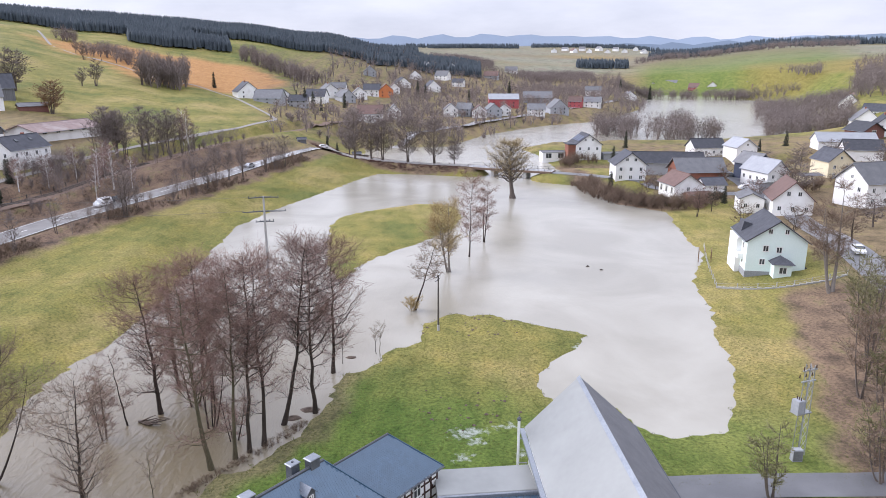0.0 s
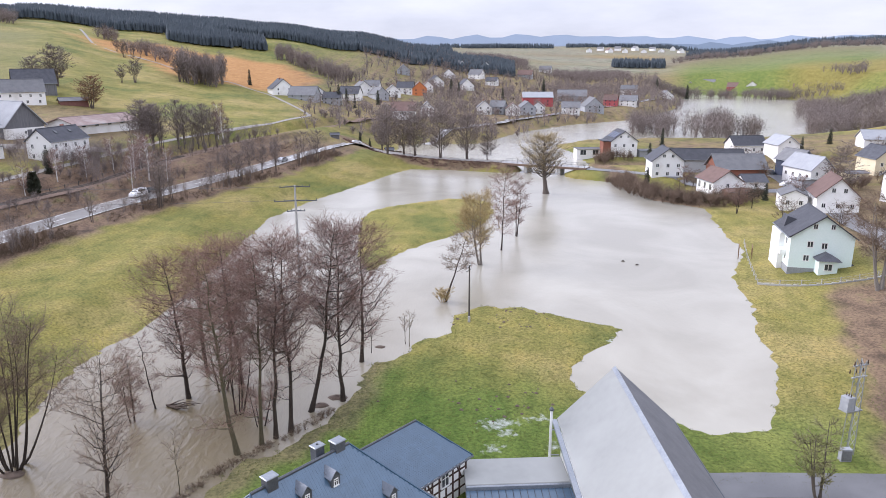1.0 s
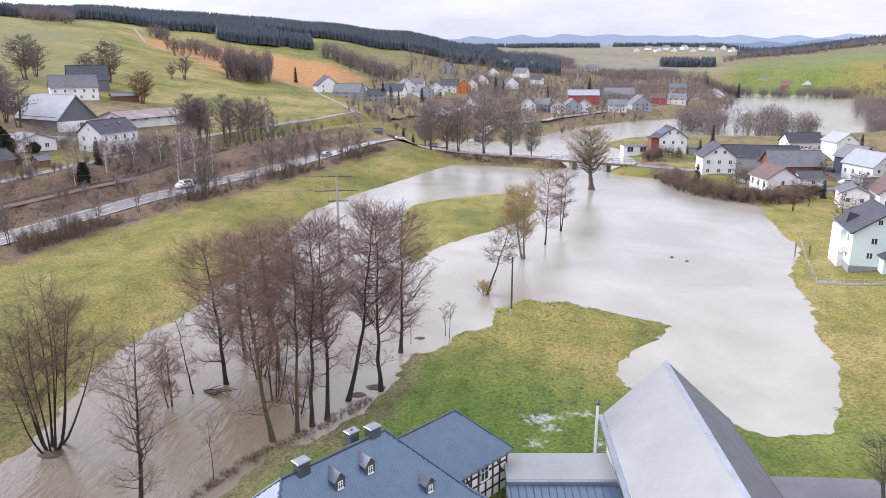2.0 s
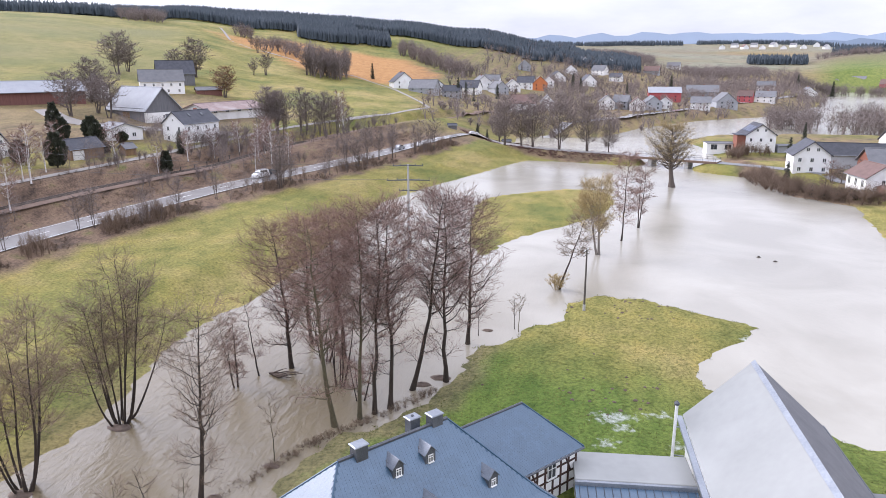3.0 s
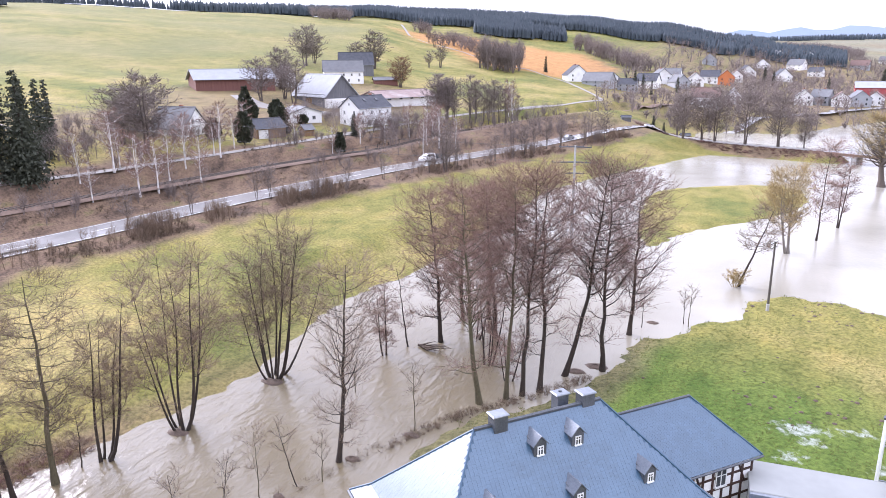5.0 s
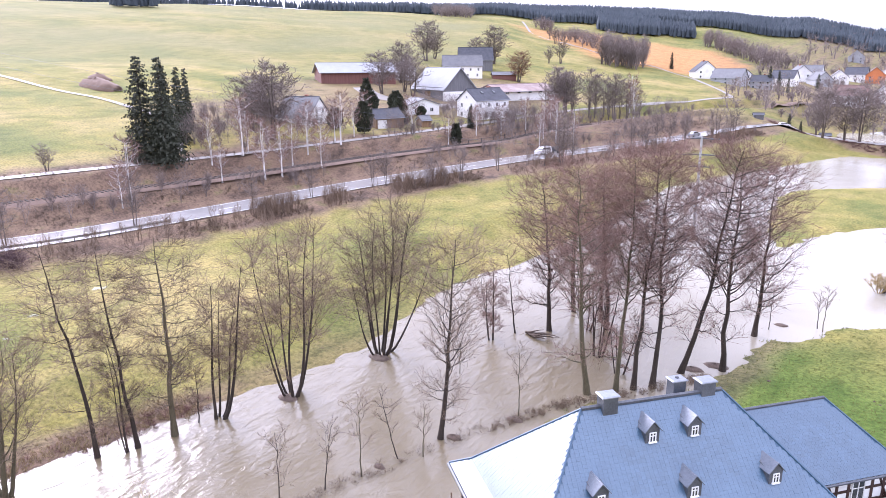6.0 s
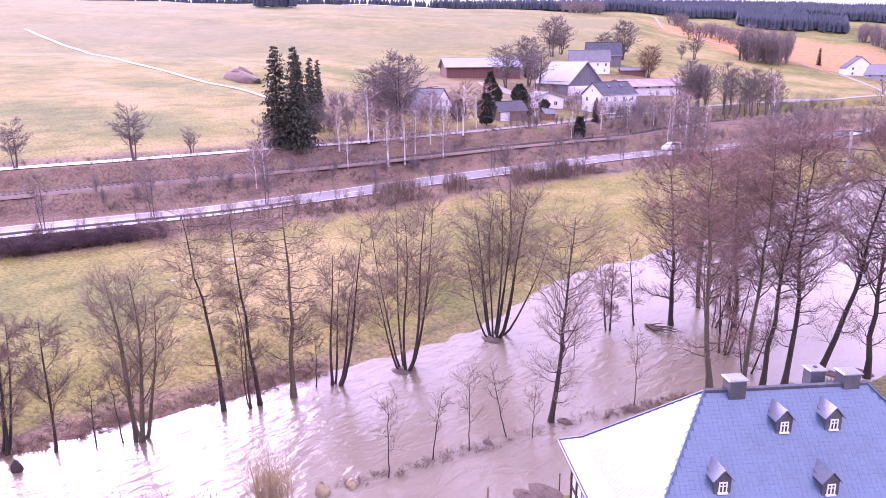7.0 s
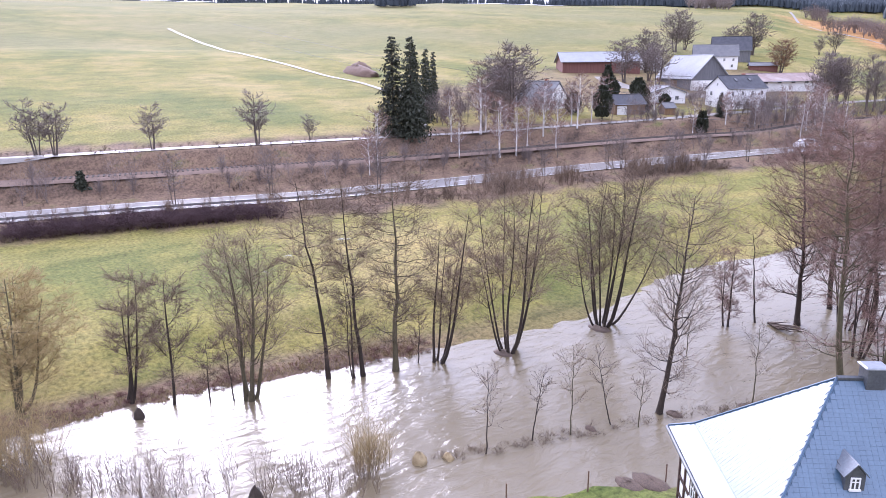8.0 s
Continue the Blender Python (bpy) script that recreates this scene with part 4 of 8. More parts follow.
part("barn_door", Geo().box(-2, 2, 5.866, 5.93, 0, 3.1).done("barn_door", PLANK_BROWN), barn)
gable_house("machine_shed", "long red-brown board shed with a pale roof", -178.5, 200.5, 56, 27, 13, 4.6, 7.6, PLANK_RED, ROOF_PALE, "", 0.8, FARM, category="shed")
gable_house("cottage", "small white cottage with steep grey roof among birches", -131.8, 131.0, 8, 10, 8.8, 2.7, 7.2, WHITE, ROOF_GREY, "r:2@3.4/0.8/1.1 r:2@0.9/0.9/1.2", 0.35, FARM, base=13.0, chimney=(1.0, 0.3, 0.8))
gable_house("bungalow", "low white bungalow with shallow pale roof", -126.2, 170.3, 150, 9, 9.4, 3.1, 4.6, WHITE, ROOF_GREY, "l:2@1.0/1.1/1.1", 0.4, FARM)
gar = gable_house("garage", "brown garage with dark roof and white door", -117.0, 144.4, 72, 8.2, 5.6, 2.8, 4.7, PLANK_BROWN, ROOF_DARK, "", 0.35, FARM, category="garage")
part("garage_door", Geo().box(-3.6, -0.9, -2.9, -2.802, 0.05, 2.2).done("garage_door", FRAME), gar, "white sectional garage door")
gable_house("garden_shed", "small wooden garden shed with grey roof", -111.6, 153.8, 70, 2.9, 3.0, 1.9, 2.9, PLANK_BROWN, ROOF_GREY, "", 0.25, FARM, category="shed")
gable_house("stable", "long low stable with dull red roof and white wall", -125.2, 225.5, 73, 26, 13, 3.5, 5.5, WHITE, ROOF_RUST, "f:5@2.6/1.6/0.6", 0.8, FARM, category="stable")
gable_house("grey_farmhouse", "old white farmhouse with a grey half-hipped roof", -174, 263, 38, 16.5, 10, 5.4, 9.6, WHITE, ROOF_GREY, "f:5@3.2/0.8/1.1 f:4@0.9/0.8/1.1 l:2@3.2/0.8/1.1", 0.4, FARM)
gable_house("hay_barn", "dark timber hay barn behind the farmhouse", -181, 284, 38, 15, 9, 5.5, 10.6, PLANK_GREY, ROOF_DARK, "", 0.5, FARM, category="barn")
gable_house("red_shed", "low dark red shed beside the farm", -158.5, 272, 40, 10, 5, 2.8, 3.8, PLANK_RED, ROOF_GREY, "", 0.4, FARM, category="shed")
gable_house("white_farm_cottage", "white cottage half hidden by bare farm trees", -176, 226, 125, 12, 8.6, 4.6, 8.8, WHITE, ROOF_GREY, "l:2@4.8/0.8/1.0 l:3@1.2/0.8/1.1 f:3@1.4", 0.4, FARM)

mint = gable_house("mint_house", "three-storey pale mint house with dark roof and grey plinth", 61.4, 126.2, 80, 11, 10.2, 7.2, 10.8, MINT, ROOF_DARK,
                   "l:2@8.4/0.75/0.9", 0.5, RIGHT, plinth=1.3, base=1.0)
for yy, zz in ((1.9, 5.1), (-0.4, 4.9), (2.3, 2.6)):
    add_window(mint, 1.0, 1.1, -5.5, yy, zz, -90, 1)
for i, zz in enumerate((2.2, 5.0)):
    for xx in (-3, 0.5, 3.5):
        add_window(mint, 1.0, 1.2, xx, 5.1, zz, 180, 1)
porch = part("porch", Geo().box(-8.0, -5.52, -2.2, 0.8, -1, 3.4).done("porch", MINT), mint, "small porch with a hipped slate roof")
part("porch_roof", Geo().poly([(-8.5, -2.7, 3.4), (-5.5, -2.7, 3.4), (-5.5, 1.3, 3.4), (-8.5, 1.3, 3.4), (-6.6, -0.7, 4.5), (-5.5, -0.7, 4.5)], (0, 1, 5, 4), (2, 3, 4, 5), (3, 0, 4), (3, 2, 1, 0)).done("porch_roof", ROOF_DARK), porch)
add_window(mint, 1.3, 1.2, -8.0, -0.7, 1.7, -90, 1)
part("dormer", Geo().poly([(0.5, 2.2, 8.6), (3.5, 2.2, 8.6), (3.5, 5.0, 7.4), (0.5, 5.0, 7.4), (0.5, 4.6, 9.3), (3.5, 4.6, 9.3)], (2, 3, 4, 5), (0, 1, 5, 4), (3, 0, 4), (1, 2, 5)).done("dormer", ROOF_DARK), mint)
part("conservatory", Geo().box(-1.5, 4.5, 5.1, 6.0, -1, 6.6, bevel=0.1).done("conservatory", WHITE), mint, "white side bay with balcony")
part("balcony_rail", Geo().box(-3.5, -1.5, 5.1, 6.1, 3.0, 4.0, bevel=0.05).done("balcony_rail", FRAME), mint)
part("cellar_stair", Geo().poly([(-5.2, -5.1, 0), (-2.5, -5.1, 0), (-2.5, -8, 0), (-5.2, -8, 0), (-5.2, -5.1, 2.6), (-2.5, -5.1, 2.6)], (0, 1, 2, 3), (3, 2, 5, 4), (0, 3, 4), (1, 5, 2)).done("cellar_stair", ROOF_DARK), mint, "dark lean-to over the cellar stairs")

sol = gable_house("solar_house", "white house with brick bay and solar panels on its roof", 57.6, 282, 95, 11, 10.4, 6.3, 10, WHITE, ROOF_DARK, "l:2@7.4/0.8/0.9 l:3@3.8/0.9/1.2 l:2@0.9/1.0/1.4", 0.5, RIGHT, base=1.6)
part("brick_bay", Geo().box(-5.2, 0, 5.2, 8.2, -1, 6.0).done("brick_bay", BRICK), sol, "red brick bay with balcony")
part("bay_roof", Geo().box(-5.6, 1.5, 4.9, 8.6, 6.0, 6.25).done("bay_roof", ROOF_DARK), sol)
for i in range(3):
    part("solar_panel", Geo().box(-1.5, 1.5, -1.6, 1.6, 0.1, 0.18).done("solar_panel", SOLAR), sol, m=pose(-3.4 + 3.3 * i, 2.7, 8.12, -35.5, 0, 0))
gable_house("flat_garage", "white flat-roofed double garage beside the water", 45, 283, 5, 10, 6, 2.7, 2.9, WHITE, FELT_DARK, "f:2@0.3/2.4/2.0", 0.3, RIGHT, category="garage", base=1.5)
gable_house("carport", "dark flat carport between two houses", 68, 279, 5, 8, 5, 2.6, 2.8, GREYWALL, FELT_DARK, "", 0.4, RIGHT, category="carport", base=1.6)
gable_house("white_gable_house", "white gabled house at the flooded garden edge", 60.6, 226.2, 88, 10, 9.6, 5.8, 9.4, WHITE, ROOF_DARK, "l:2@6.6/0.9/1.0 l:3@3.5/1.0/1.2 l:3@0.9/1.0/1.2", 0.6, RIGHT, base=2.0)
gable_house("dark_barn", "long low barn with dark roof behind the gardens", 79, 244, 175, 24, 9, 3.6, 6.6, GREYWALL, ROOF_DARK, "", 0.5, RIGHT, category="barn", base=2.2)
gable_house("garden_house", "white house with mossy brown roof and brick terrace", 70.2, 202.4, 100, 9.5, 8.6, 4.0, 6.9, WHITE, ROOF_BROWN, "l:1@2.0/0.9/1.2 b:3@1.2/1.2/1.8", 0.6, RIGHT, base=1.2)
gable_house("garden_store", "brick store with a low roof by the garden house", 73, 195.6, 10, 7, 3.2, 1.9, 2.4, BRICK, ROOF_BROWN, "", 0.3, RIGHT, category="shed", base=1.0)
gable_house("white_annex", "low white annex with dark roof", 80.5, 205.5, 5, 6.5, 6, 2.8, 4.4, WHITE, ROOF_DARK, "f:1@1.1/1.0/1.0", 0.4, RIGHT, base=1.6)
gable_house("brick_barn", "brown brick barn with a big grey tiled roof", 81, 220, 3, 15, 9.5, 4.6, 8.2, BRICK, ROOF_GREY, "", 0.6, RIGHT, category="barn", base=1.8)
gable_house("brown_roof_house", "white house with brown tiled roof facing the gardens", 89.6, 176.6, 76, 11.5, 9.4, 4.6, 9.0, WHITE, ROOF_BROWN, "l:2@5.4/0.9/1.1 l:3@1.6/0.9/1.1", 0.6, RIGHT, base=1.4)
gable_house("white_lean_house", "white extension with grey metal roof", 81.5, 181, 76, 8, 6, 3.6, 5.0, WHITE, ROOF_GREY, "l:2@1.2/0.9/1.1", 0.3, RIGHT, base=1.4)
gable_house("navy_house", "narrow dark blue clad house with pale roof edge", 100.5, 223.5, 108, 9, 7, 6.0, 9.0, surf("navy_cladding", (0.02, 0.03, 0.06), (0.05, 0.065, 0.11), 1, 6, 0.6, 0.2), ROOF_GREY, "l:1@3/0.9/1.2", 0.5, RIGHT, base=2.2)
gable_house("pale_roof_house", "white house with bright grey metal roof", 99, 211.5, 105, 12, 7.6, 5.4, 8.8, WHITE, ROOF_PALE, "l:2@3.4/0.9/1.1 b:4@2.4/1.0/1.2", 0.5, RIGHT, base=2.2)
gable_house("flat_annex", "grey flat annex in the yard", 95, 203.5, 105, 4.5, 6, 2.8, 3.0, GREYWALL, FELT, "", 0.2, RIGHT, base=2.2, category="annex")
gable_house("cream_house", "cream rendered house with dark gable roof", 125, 222, 95, 9.5, 8, 6.0, 9.3, CREAM, ROOF_DARK, "l:1@6.4/0.8/0.9 l:2@3.4/0.9/1.1 l:2@0.9/0.9/1.1", 0.5, RIGHT, base=3.4)
gable_house("cream_garage", "low cream garage below a bare tree", 113.5, 214, 8, 7, 5, 2.6, 2.9, CREAM, FELT_DARK, "f:1@1.2/0.8/0.7", 0.3, RIGHT, category="garage", base=3.0)
gable_house("tall_grey_house", "tall white house with long slate-grey roof and skylights", 111, 178, 18, 12.5, 10, 7.0, 11.2, WHITE, ROOF_GREY, "f:3@4.2 f:3@1.4 l:2@4.2 r:2@4.0 l:1@7.4/0.8/0.9", 0.6, RIGHT, base=3.2)
gable_house("white_hip_house", "small white house with dark roof by the far flood", 116.5, 272, 98, 10, 8.4, 5.4, 8.4, WHITE, ROOF_PALE, "l:1@5.8/0.8/0.8 l:2@3.0/0.8/1.0", 0.5, RIGHT, base=2.4)
gable_house("dark_roof_row", "low white house with long dark roof", 107, 283, 8, 13, 8, 4.0, 7.0, WHITE, ROOF_DARK, "f:4@1.3", 0.5, RIGHT, base=2.4)
gable_house("long_white_house", "long white house with pale snow-grey roof", 163, 283, 170, 22, 10, 5.2, 8.2, WHITE, ROOF_PALE, "f:4@1.6 f:2@4.2", 0.5, RIGHT, base=3.6)
gable_house("chalet", "dark red timber chalet with white window frames", 181, 300, 100, 11, 10, 6.4, 9.6, PLANK_RED, ROOF_DARK, "l:1@4.2/2.0/2.2 l:2@1.4/1.0/1.2", 0.9, RIGHT, base=5.2)
gable_house("grey_roof_house", "white house with dark grey roof beside the chalet", 158, 262, 165, 13, 9, 4.4, 7.6, WHITE, ROOF_DARK, "f:3@1.4 r:2@1.4", 0.5, RIGHT, base=3.6)

# half-timbered mill house with hipped slate roof; its ridge runs along its own x
mill = thing("slate_roof_house", "large half-timbered house with hipped blue slate roof and dormers", "house", pose(-11.35, 41.85, 0, 0, 0, 51))
RZ, EZ, HW, HL, RL = 11.05, 5.5, 5.7, 9.3, 4.05


def profile(s):
    """Roof height at s metres (level) from the ridge, flaring at the eaves."""
    return RZ - 1.04 * s if s < 4.6 else RZ - 4.784 - (s - 4.6) * 0.7


def hip_section(s0, s1):
    """The four roof faces between two distances from the ridge."""
    k = (HL - RL) / HW
    out = []
    for sx, sy in (((-1, 1), -1), ((-1, 1), 1)):
        pts = [(-RL - s1 * k, sy * s1, profile(s1)), (RL + s1 * k, sy * s1, profile(s1)), (RL + s0 * k, sy * s0, profile(s0)), (-RL - s0 * k, sy * s0, profile(s0))]
        out.append(pts if sy < 0 else pts[::-1])
    for sx in (-1, 1):
        pts = [(sx * (RL + s1 * k), sx * -s1, profile(s1)), (sx * (RL + s1 * k), sx * s1, profile(s1)), (sx * (RL + s0 * k), sx * s0, profile(s0)), (sx * (RL + s0 * k), sx * -s0, profile(s0))]
        if s0 == 0:
            pts = pts[:3]
        out.append(pts)
    return out


for face in hip_section(0, 4.6) + hip_section(4.6, HW):
    part("roof_face", Geo().slab(face, 0.16).done("roof_face", SLATE_EDGE), mill, "roof boarding under blue slate")
part("wall", Geo().box(-8.7, 8.7, -5.1, 5.1, -1, 5.9).done("wall", WHITE), mill)
for x0, y0, x1, y1 in ((-RL, 0, RL, 0),):
    part("ridge_cap", Geo().tube([(x0, y0, RZ + 0.03), (x1, y1, RZ + 0.03)], [0.12, 0.12], 6, True).done("ridge_cap", ZINC_DARK), mill)
kk = (HL - RL) / HW
for sx in (-1, 1):
    for sy in (-1, 1):
        pts = [(sx * RL, 0, RZ + 0.02)] + [(sx * (RL + s * kk), sy * s, profile(s) + 0.03) for s in (2.3, 4.6, HW)]
        part("hip_ridge", Geo().tube(pts, [0.06] * 4, 5, True).done("hip_ridge", SLATE_EDGE), mill)
for sy in (-1, 1):
    part("gutter", Geo().tube([(-HL, sy * (HW + 0.08), EZ - 0.06), (HL, sy * (HW + 0.08), EZ - 0.06)], [0.09, 0.09], 6, True).done("gutter", ZINC), mill)
for sx in (-1, 1):
    part("gutter", Geo().tube([(sx * (HL + 0.08), -HW, EZ - 0.06), (sx * (HL + 0.08), HW, EZ - 0.06)], [0.09, 0.09], 6, True).done("gutter", ZINC_DARK), mill)


def chimney_stack(x, y, top, w):
    c = part("chimney", Geo().box(-w, w, -w * 0.9, w * 0.9, -1.8, 0, bevel=0.02).done("chimney", ZINC_DARK), mill, "lead-clad chimney stack", pose(x, y, top))
    part("chimney_cap", Geo().box(-w - 0.1, w + 0.1, -w, w, 0.002, 0.1, bevel=0.05).done("chimney_cap", ZINC), c, "pale zinc cap")
    return c


chimney_stack(-2.6, 0.0, 11.62, 0.4)
cb = chimney_stack(1.84, 0.75, 11.55, 0.36)
part("flue", Geo().tube([(0, 0, 0.1), (0, 0, 0.16)], [0.1, 0.1], 8, True).done("flue", ZINC_DARK), cb)
chimney_stack(3.15, 0.15, 11.6, 0.4)


def dormer(x, s):
    """A small gabled dormer on the front slope, x along the ridge, its face s metres (level) down from it."""
    zb = profile(s)
    d = part("dormer", Geo().poly([(-0.5, 0, -0.3), (0.5, 0, -0.3), (0.5, 0, 0.95), (-0.5, 0, 0.95), (0, 0, 1.5), (-0.5, 1.4, 1.2), (0.5, 1.4, 1.2), (0, 2.0, 1.5), (-0.5, 1.4, -0.1), (0.5, 1.4, -0.1)],
                              (0, 1, 2, 4, 3), (3, 4, 7, 5), (2, 6, 7, 4), (0, 3, 5, 8), (1, 9, 6, 2)).done("dormer", ZINC_DARK), mill, "small lead-clad dormer with a white window", pose(x, -s, zb) @ Matrix.Scale(0.76, 4))
    rf = Geo().slab([(-0.62, -0.12, 0.84), (0, -0.12, 1.56), (0, 1.75, 1.56), (-0.62, 1.2, 0.84)][::-1], 0.05).slab([(0.62, -0.12, 0.84), (0.62, 1.2, 0.84), (0, 1.75, 1.56), (0, -0.12, 1.56)][::-1], 0.05)
    part("dormer_roof", rf.done("dormer_roof", LEAD), d, "grey lead dormer roof")
    fm, pm = window_mesh(0.5, 0.7, 2)
    part("window", fm, d, m=pose(0, -0.01, 0.1))
    part("pane", pm, d, m=pose(0, -0.012, 0.1))


# half-timbered gable wall under the hip
for y in [-5.0 + 1.0 * i for i in range(11)]:
    part("post", Geo().box(-8.78, -8.7, y - 0.08, y + 0.08, 0.5, 5.2).done("post", TIMBER), mill)
for zz in (0.6, 2.0, 3.0, 4.2, 5.1):
    part("rail", Geo().box(-8.77, -8.7, -5.1, 5.1, zz - 0.08, zz + 0.08).done("rail", TIMBER), mill)
for y in (-3.5, -0.5, 2.5):
    add_window(mill, 0.8, 1.05, -8.72, y, 3.1, -90, 2)

wing = thing("timber_wing", "half-timbered wing with hipped blue slate roof", "house", pose(-11.35, 41.85, 0, 0, 0, 51))
WX0, WX1, WY, WH, WR, WE = 5.0, 17.1, 2.65, 3.45, 7.9, 4.45
part("roof_face", Geo().slab([(WX0, WY - WH, WE), (WX1, WY - WH, WE), (WX1 - WH, WY, WR), (WX0, WY, WR)], 0.15).done("roof_face", SLATE_EDGE), wing)
part("roof_face", Geo().slab([(WX1, WY + WH, WE), (WX0, WY + WH, WE), (WX0, WY, WR), (WX1 - WH, WY, WR)], 0.15).done("roof_face", SLATE_EDGE), wing)
part("roof_face", Geo().slab([(WX1, WY - WH, WE), (WX1, WY + WH, WE), (WX1 - WH, WY, WR)], 0.15).done("roof_face", SLATE_EDGE), wing)
part("wall", Geo().box(WX0, 16.7, WY - WH + 0.4, WY + WH - 0.4, -1, 4.7).done("wall", WHITE), wing)
part("ridge_cap", Geo().tube([(WX0, WY, WR + 0.03), (WX1 - WH, WY, WR + 0.03)], [0.1, 0.1], 6, True).done("ridge_cap", ZINC_DARK), wing)
for sy in (-1, 1):
    part("hip_ridge", Geo().tube([(WX1 - WH, WY, WR + 0.02), (WX1, WY + sy * WH, WE + 0.03)], [0.06, 0.06], 5, True).done("hip_ridge", SLATE_EDGE), wing)
part("gutter", Geo().tube([(WX0, WY - WH - 0.08, WE - 0.06), (WX1, WY - WH - 0.08, WE - 0.06)], [0.08, 0.08], 6, True).done("gutter", ZINC_DARK), wing)
FY = WY - WH + 0.4
for i in range(12):
    x = 7.2 + i * 0.86
    part("post", Geo().box(x - 0.09, x + 0.09, FY - 0.05, FY + 0.01, 0.5, 4.4).done("post", TIMBER), wing)
for zz in (0.6, 1.7, 2.6, 3.45, 4.3):
    part("rail", Geo().box(7.0, 16.7, FY - 0.045, FY + 0.01, zz - 0.08, zz + 0.08).done("rail", TIMBER), wing)
for x, s in ((8.0, 1), (12.4, -1), (16.1, -1), (9.9, 1)):
    part("brace", Geo().tube([(x, FY - 0.02, 2.6), (x + 0.8 * s, FY - 0.02, 4.3)], [0.08, 0.08], 4, True).done("brace", TIMBER), wing)
for y in [WY - 2.6 + i * 0.87 for i in range(7)]:
    part("post", Geo().box(16.69, 16.75, y - 0.09, y + 0.09, 0.5, 4.4).done("post", TIMBER), wing)
for x in (13.9, 10.6):
    add_window(wing, 0.95, 1.3, x, FY - 0.03, 2.75, 0, 2)

hall = thing("hall", "long hall with pale grey roofing and grey ridge strip", "hall", pose(13.3, 61.9, 0, 0, 0, 2.9))
# The lit and shaded sides of one roof are put into its two tones.
part("roof_slope", Geo().slab([(-5.45, -29, 5.0), (0, -29, 9.7), (0, 0, 9.7), (-5.45, -1.25, 5.0)], 0.22).done("roof_slope", FELT), hall, "smooth grey roof slope, pale for its lit side")
part("roof_slope", Geo().slab([(0, 0, 9.7), (0, -29, 9.7), (5.35, -29, 5.0), (5.35, -1.25, 5.0)], 0.22).done("roof_slope", FELT_DARK), hall, "grey roof slope, darkened for its shaded side")
part("ridge_strip", Geo().slab([(-0.28, -29, 9.5), (0.05, -29, 9.76), (0.05, 0.05, 9.76), (-0.28, 0.0, 9.5)], 0.03).done("ridge_strip", ZINC), hall, "grey metal ridge strip")
part("wall", Geo().poly([(-5.0, -28.6, -1), (5.0, -28.6, -1), (5.0, -1.4, -1), (-5.0, -1.4, -1), (-5.0, -28.6, 5.1), (5.0, -28.6, 5.1), (5.0, -1.4, 5.1), (-5.0, -1.4, 5.1), (0, -28.6, 9.3), (0, -1.0, 9.3)],
                        (0, 1, 5, 8, 4), (1, 2, 6, 5), (2, 3, 7, 9, 6), (3, 0, 4, 7), (3, 2, 1, 0)).done("wall", WHITE), hall)
part("eave_board", Geo().box(-5.95, -5.47, -29, -1.3, 4.72, 4.96, bevel=0.03).done("eave_board", ZINC), hall, "grey box gutter")
part("gutter", Geo().tube([(5.42, -29, 4.93), (5.42, -1.3, 4.93)], [0.09, 0.09], 6, True).done("gutter", ZINC_DARK), hall)
link = thing("link_building", "flat-roofed link between wing and hall", "annex", pose(-0.5, 52.1, 0, 0, 0, 6))
part("flat_roof", Geo().box(0, 8.9, 0, 3.9, 2.9, 3.15, bevel=0.05).done("flat_roof", FELT), link, "pale grey flat roof")
part("wall", Geo().box(0.15, 8.8, 0.15, 3.7, -0.5, 2.9).done("wall", WHITE), link)
part("step_edge", Geo().box(0, 8.9, -0.25, -0.004, 2.75, 3.1, bevel=0.04).done("step_edge", ZINC), link, "grey metal edge trim")
part("lean_roof", Geo().slab([(0, -6, 1.9), (8.9, -6, 1.9), (8.9, -0.26, 2.75), (0, -0.26, 2.75)], 0.12).done("lean_roof", SLATE), link, "blue-grey seamed metal roof")
for i in range(15):
    x = 0.3 + i * 0.6
    part("seam", Geo().tube([(x, -5.95, 1.93), (x, -0.3, 2.78)], [0.025, 0.025], 4).done("seam", ZINC_DARK), link)
part("lower_wall", Geo().box(0.2, 8.7, -5.7, 0.1, -0.5, 1.85).done("lower_wall", WHITE), link)
pipe = thing("flue_pipe", "white flue pipe standing beside the hall", "pipe", pose(7.2, 58.9, 0))
part("pipe", Geo().tube([(0, 0, 0.2), (0, 0, 6.6)], [0.13, 0.13], 10, True).done("pipe", FRAME), pipe)
part("cap", Geo().tube([(0, 0, 6.6), (0, 0, 6.75), (0, 0, 6.95)], [0.2, 0.22, 0.06], 10, True).done("cap", ZINC_DARK), pipe)
part("box", Geo().box(-0.35, 0.35, -0.9, -0.2, 0.2, 1.6, bevel=0.05).done("box", FRAME), pipe)
for z in (2.0, 4.6):
    part("bracket", Geo().box(0.1, 0.9, -0.05, 0.05, z, z + 0.08).done("bracket", ZINC), pipe)


for dx, ds in ((-0.85, 1.5), (1.55, 1.5), (5.0, 3.5), (0.4, 3.45), (-4.45, 3.2)):
    dormer(dx, ds)


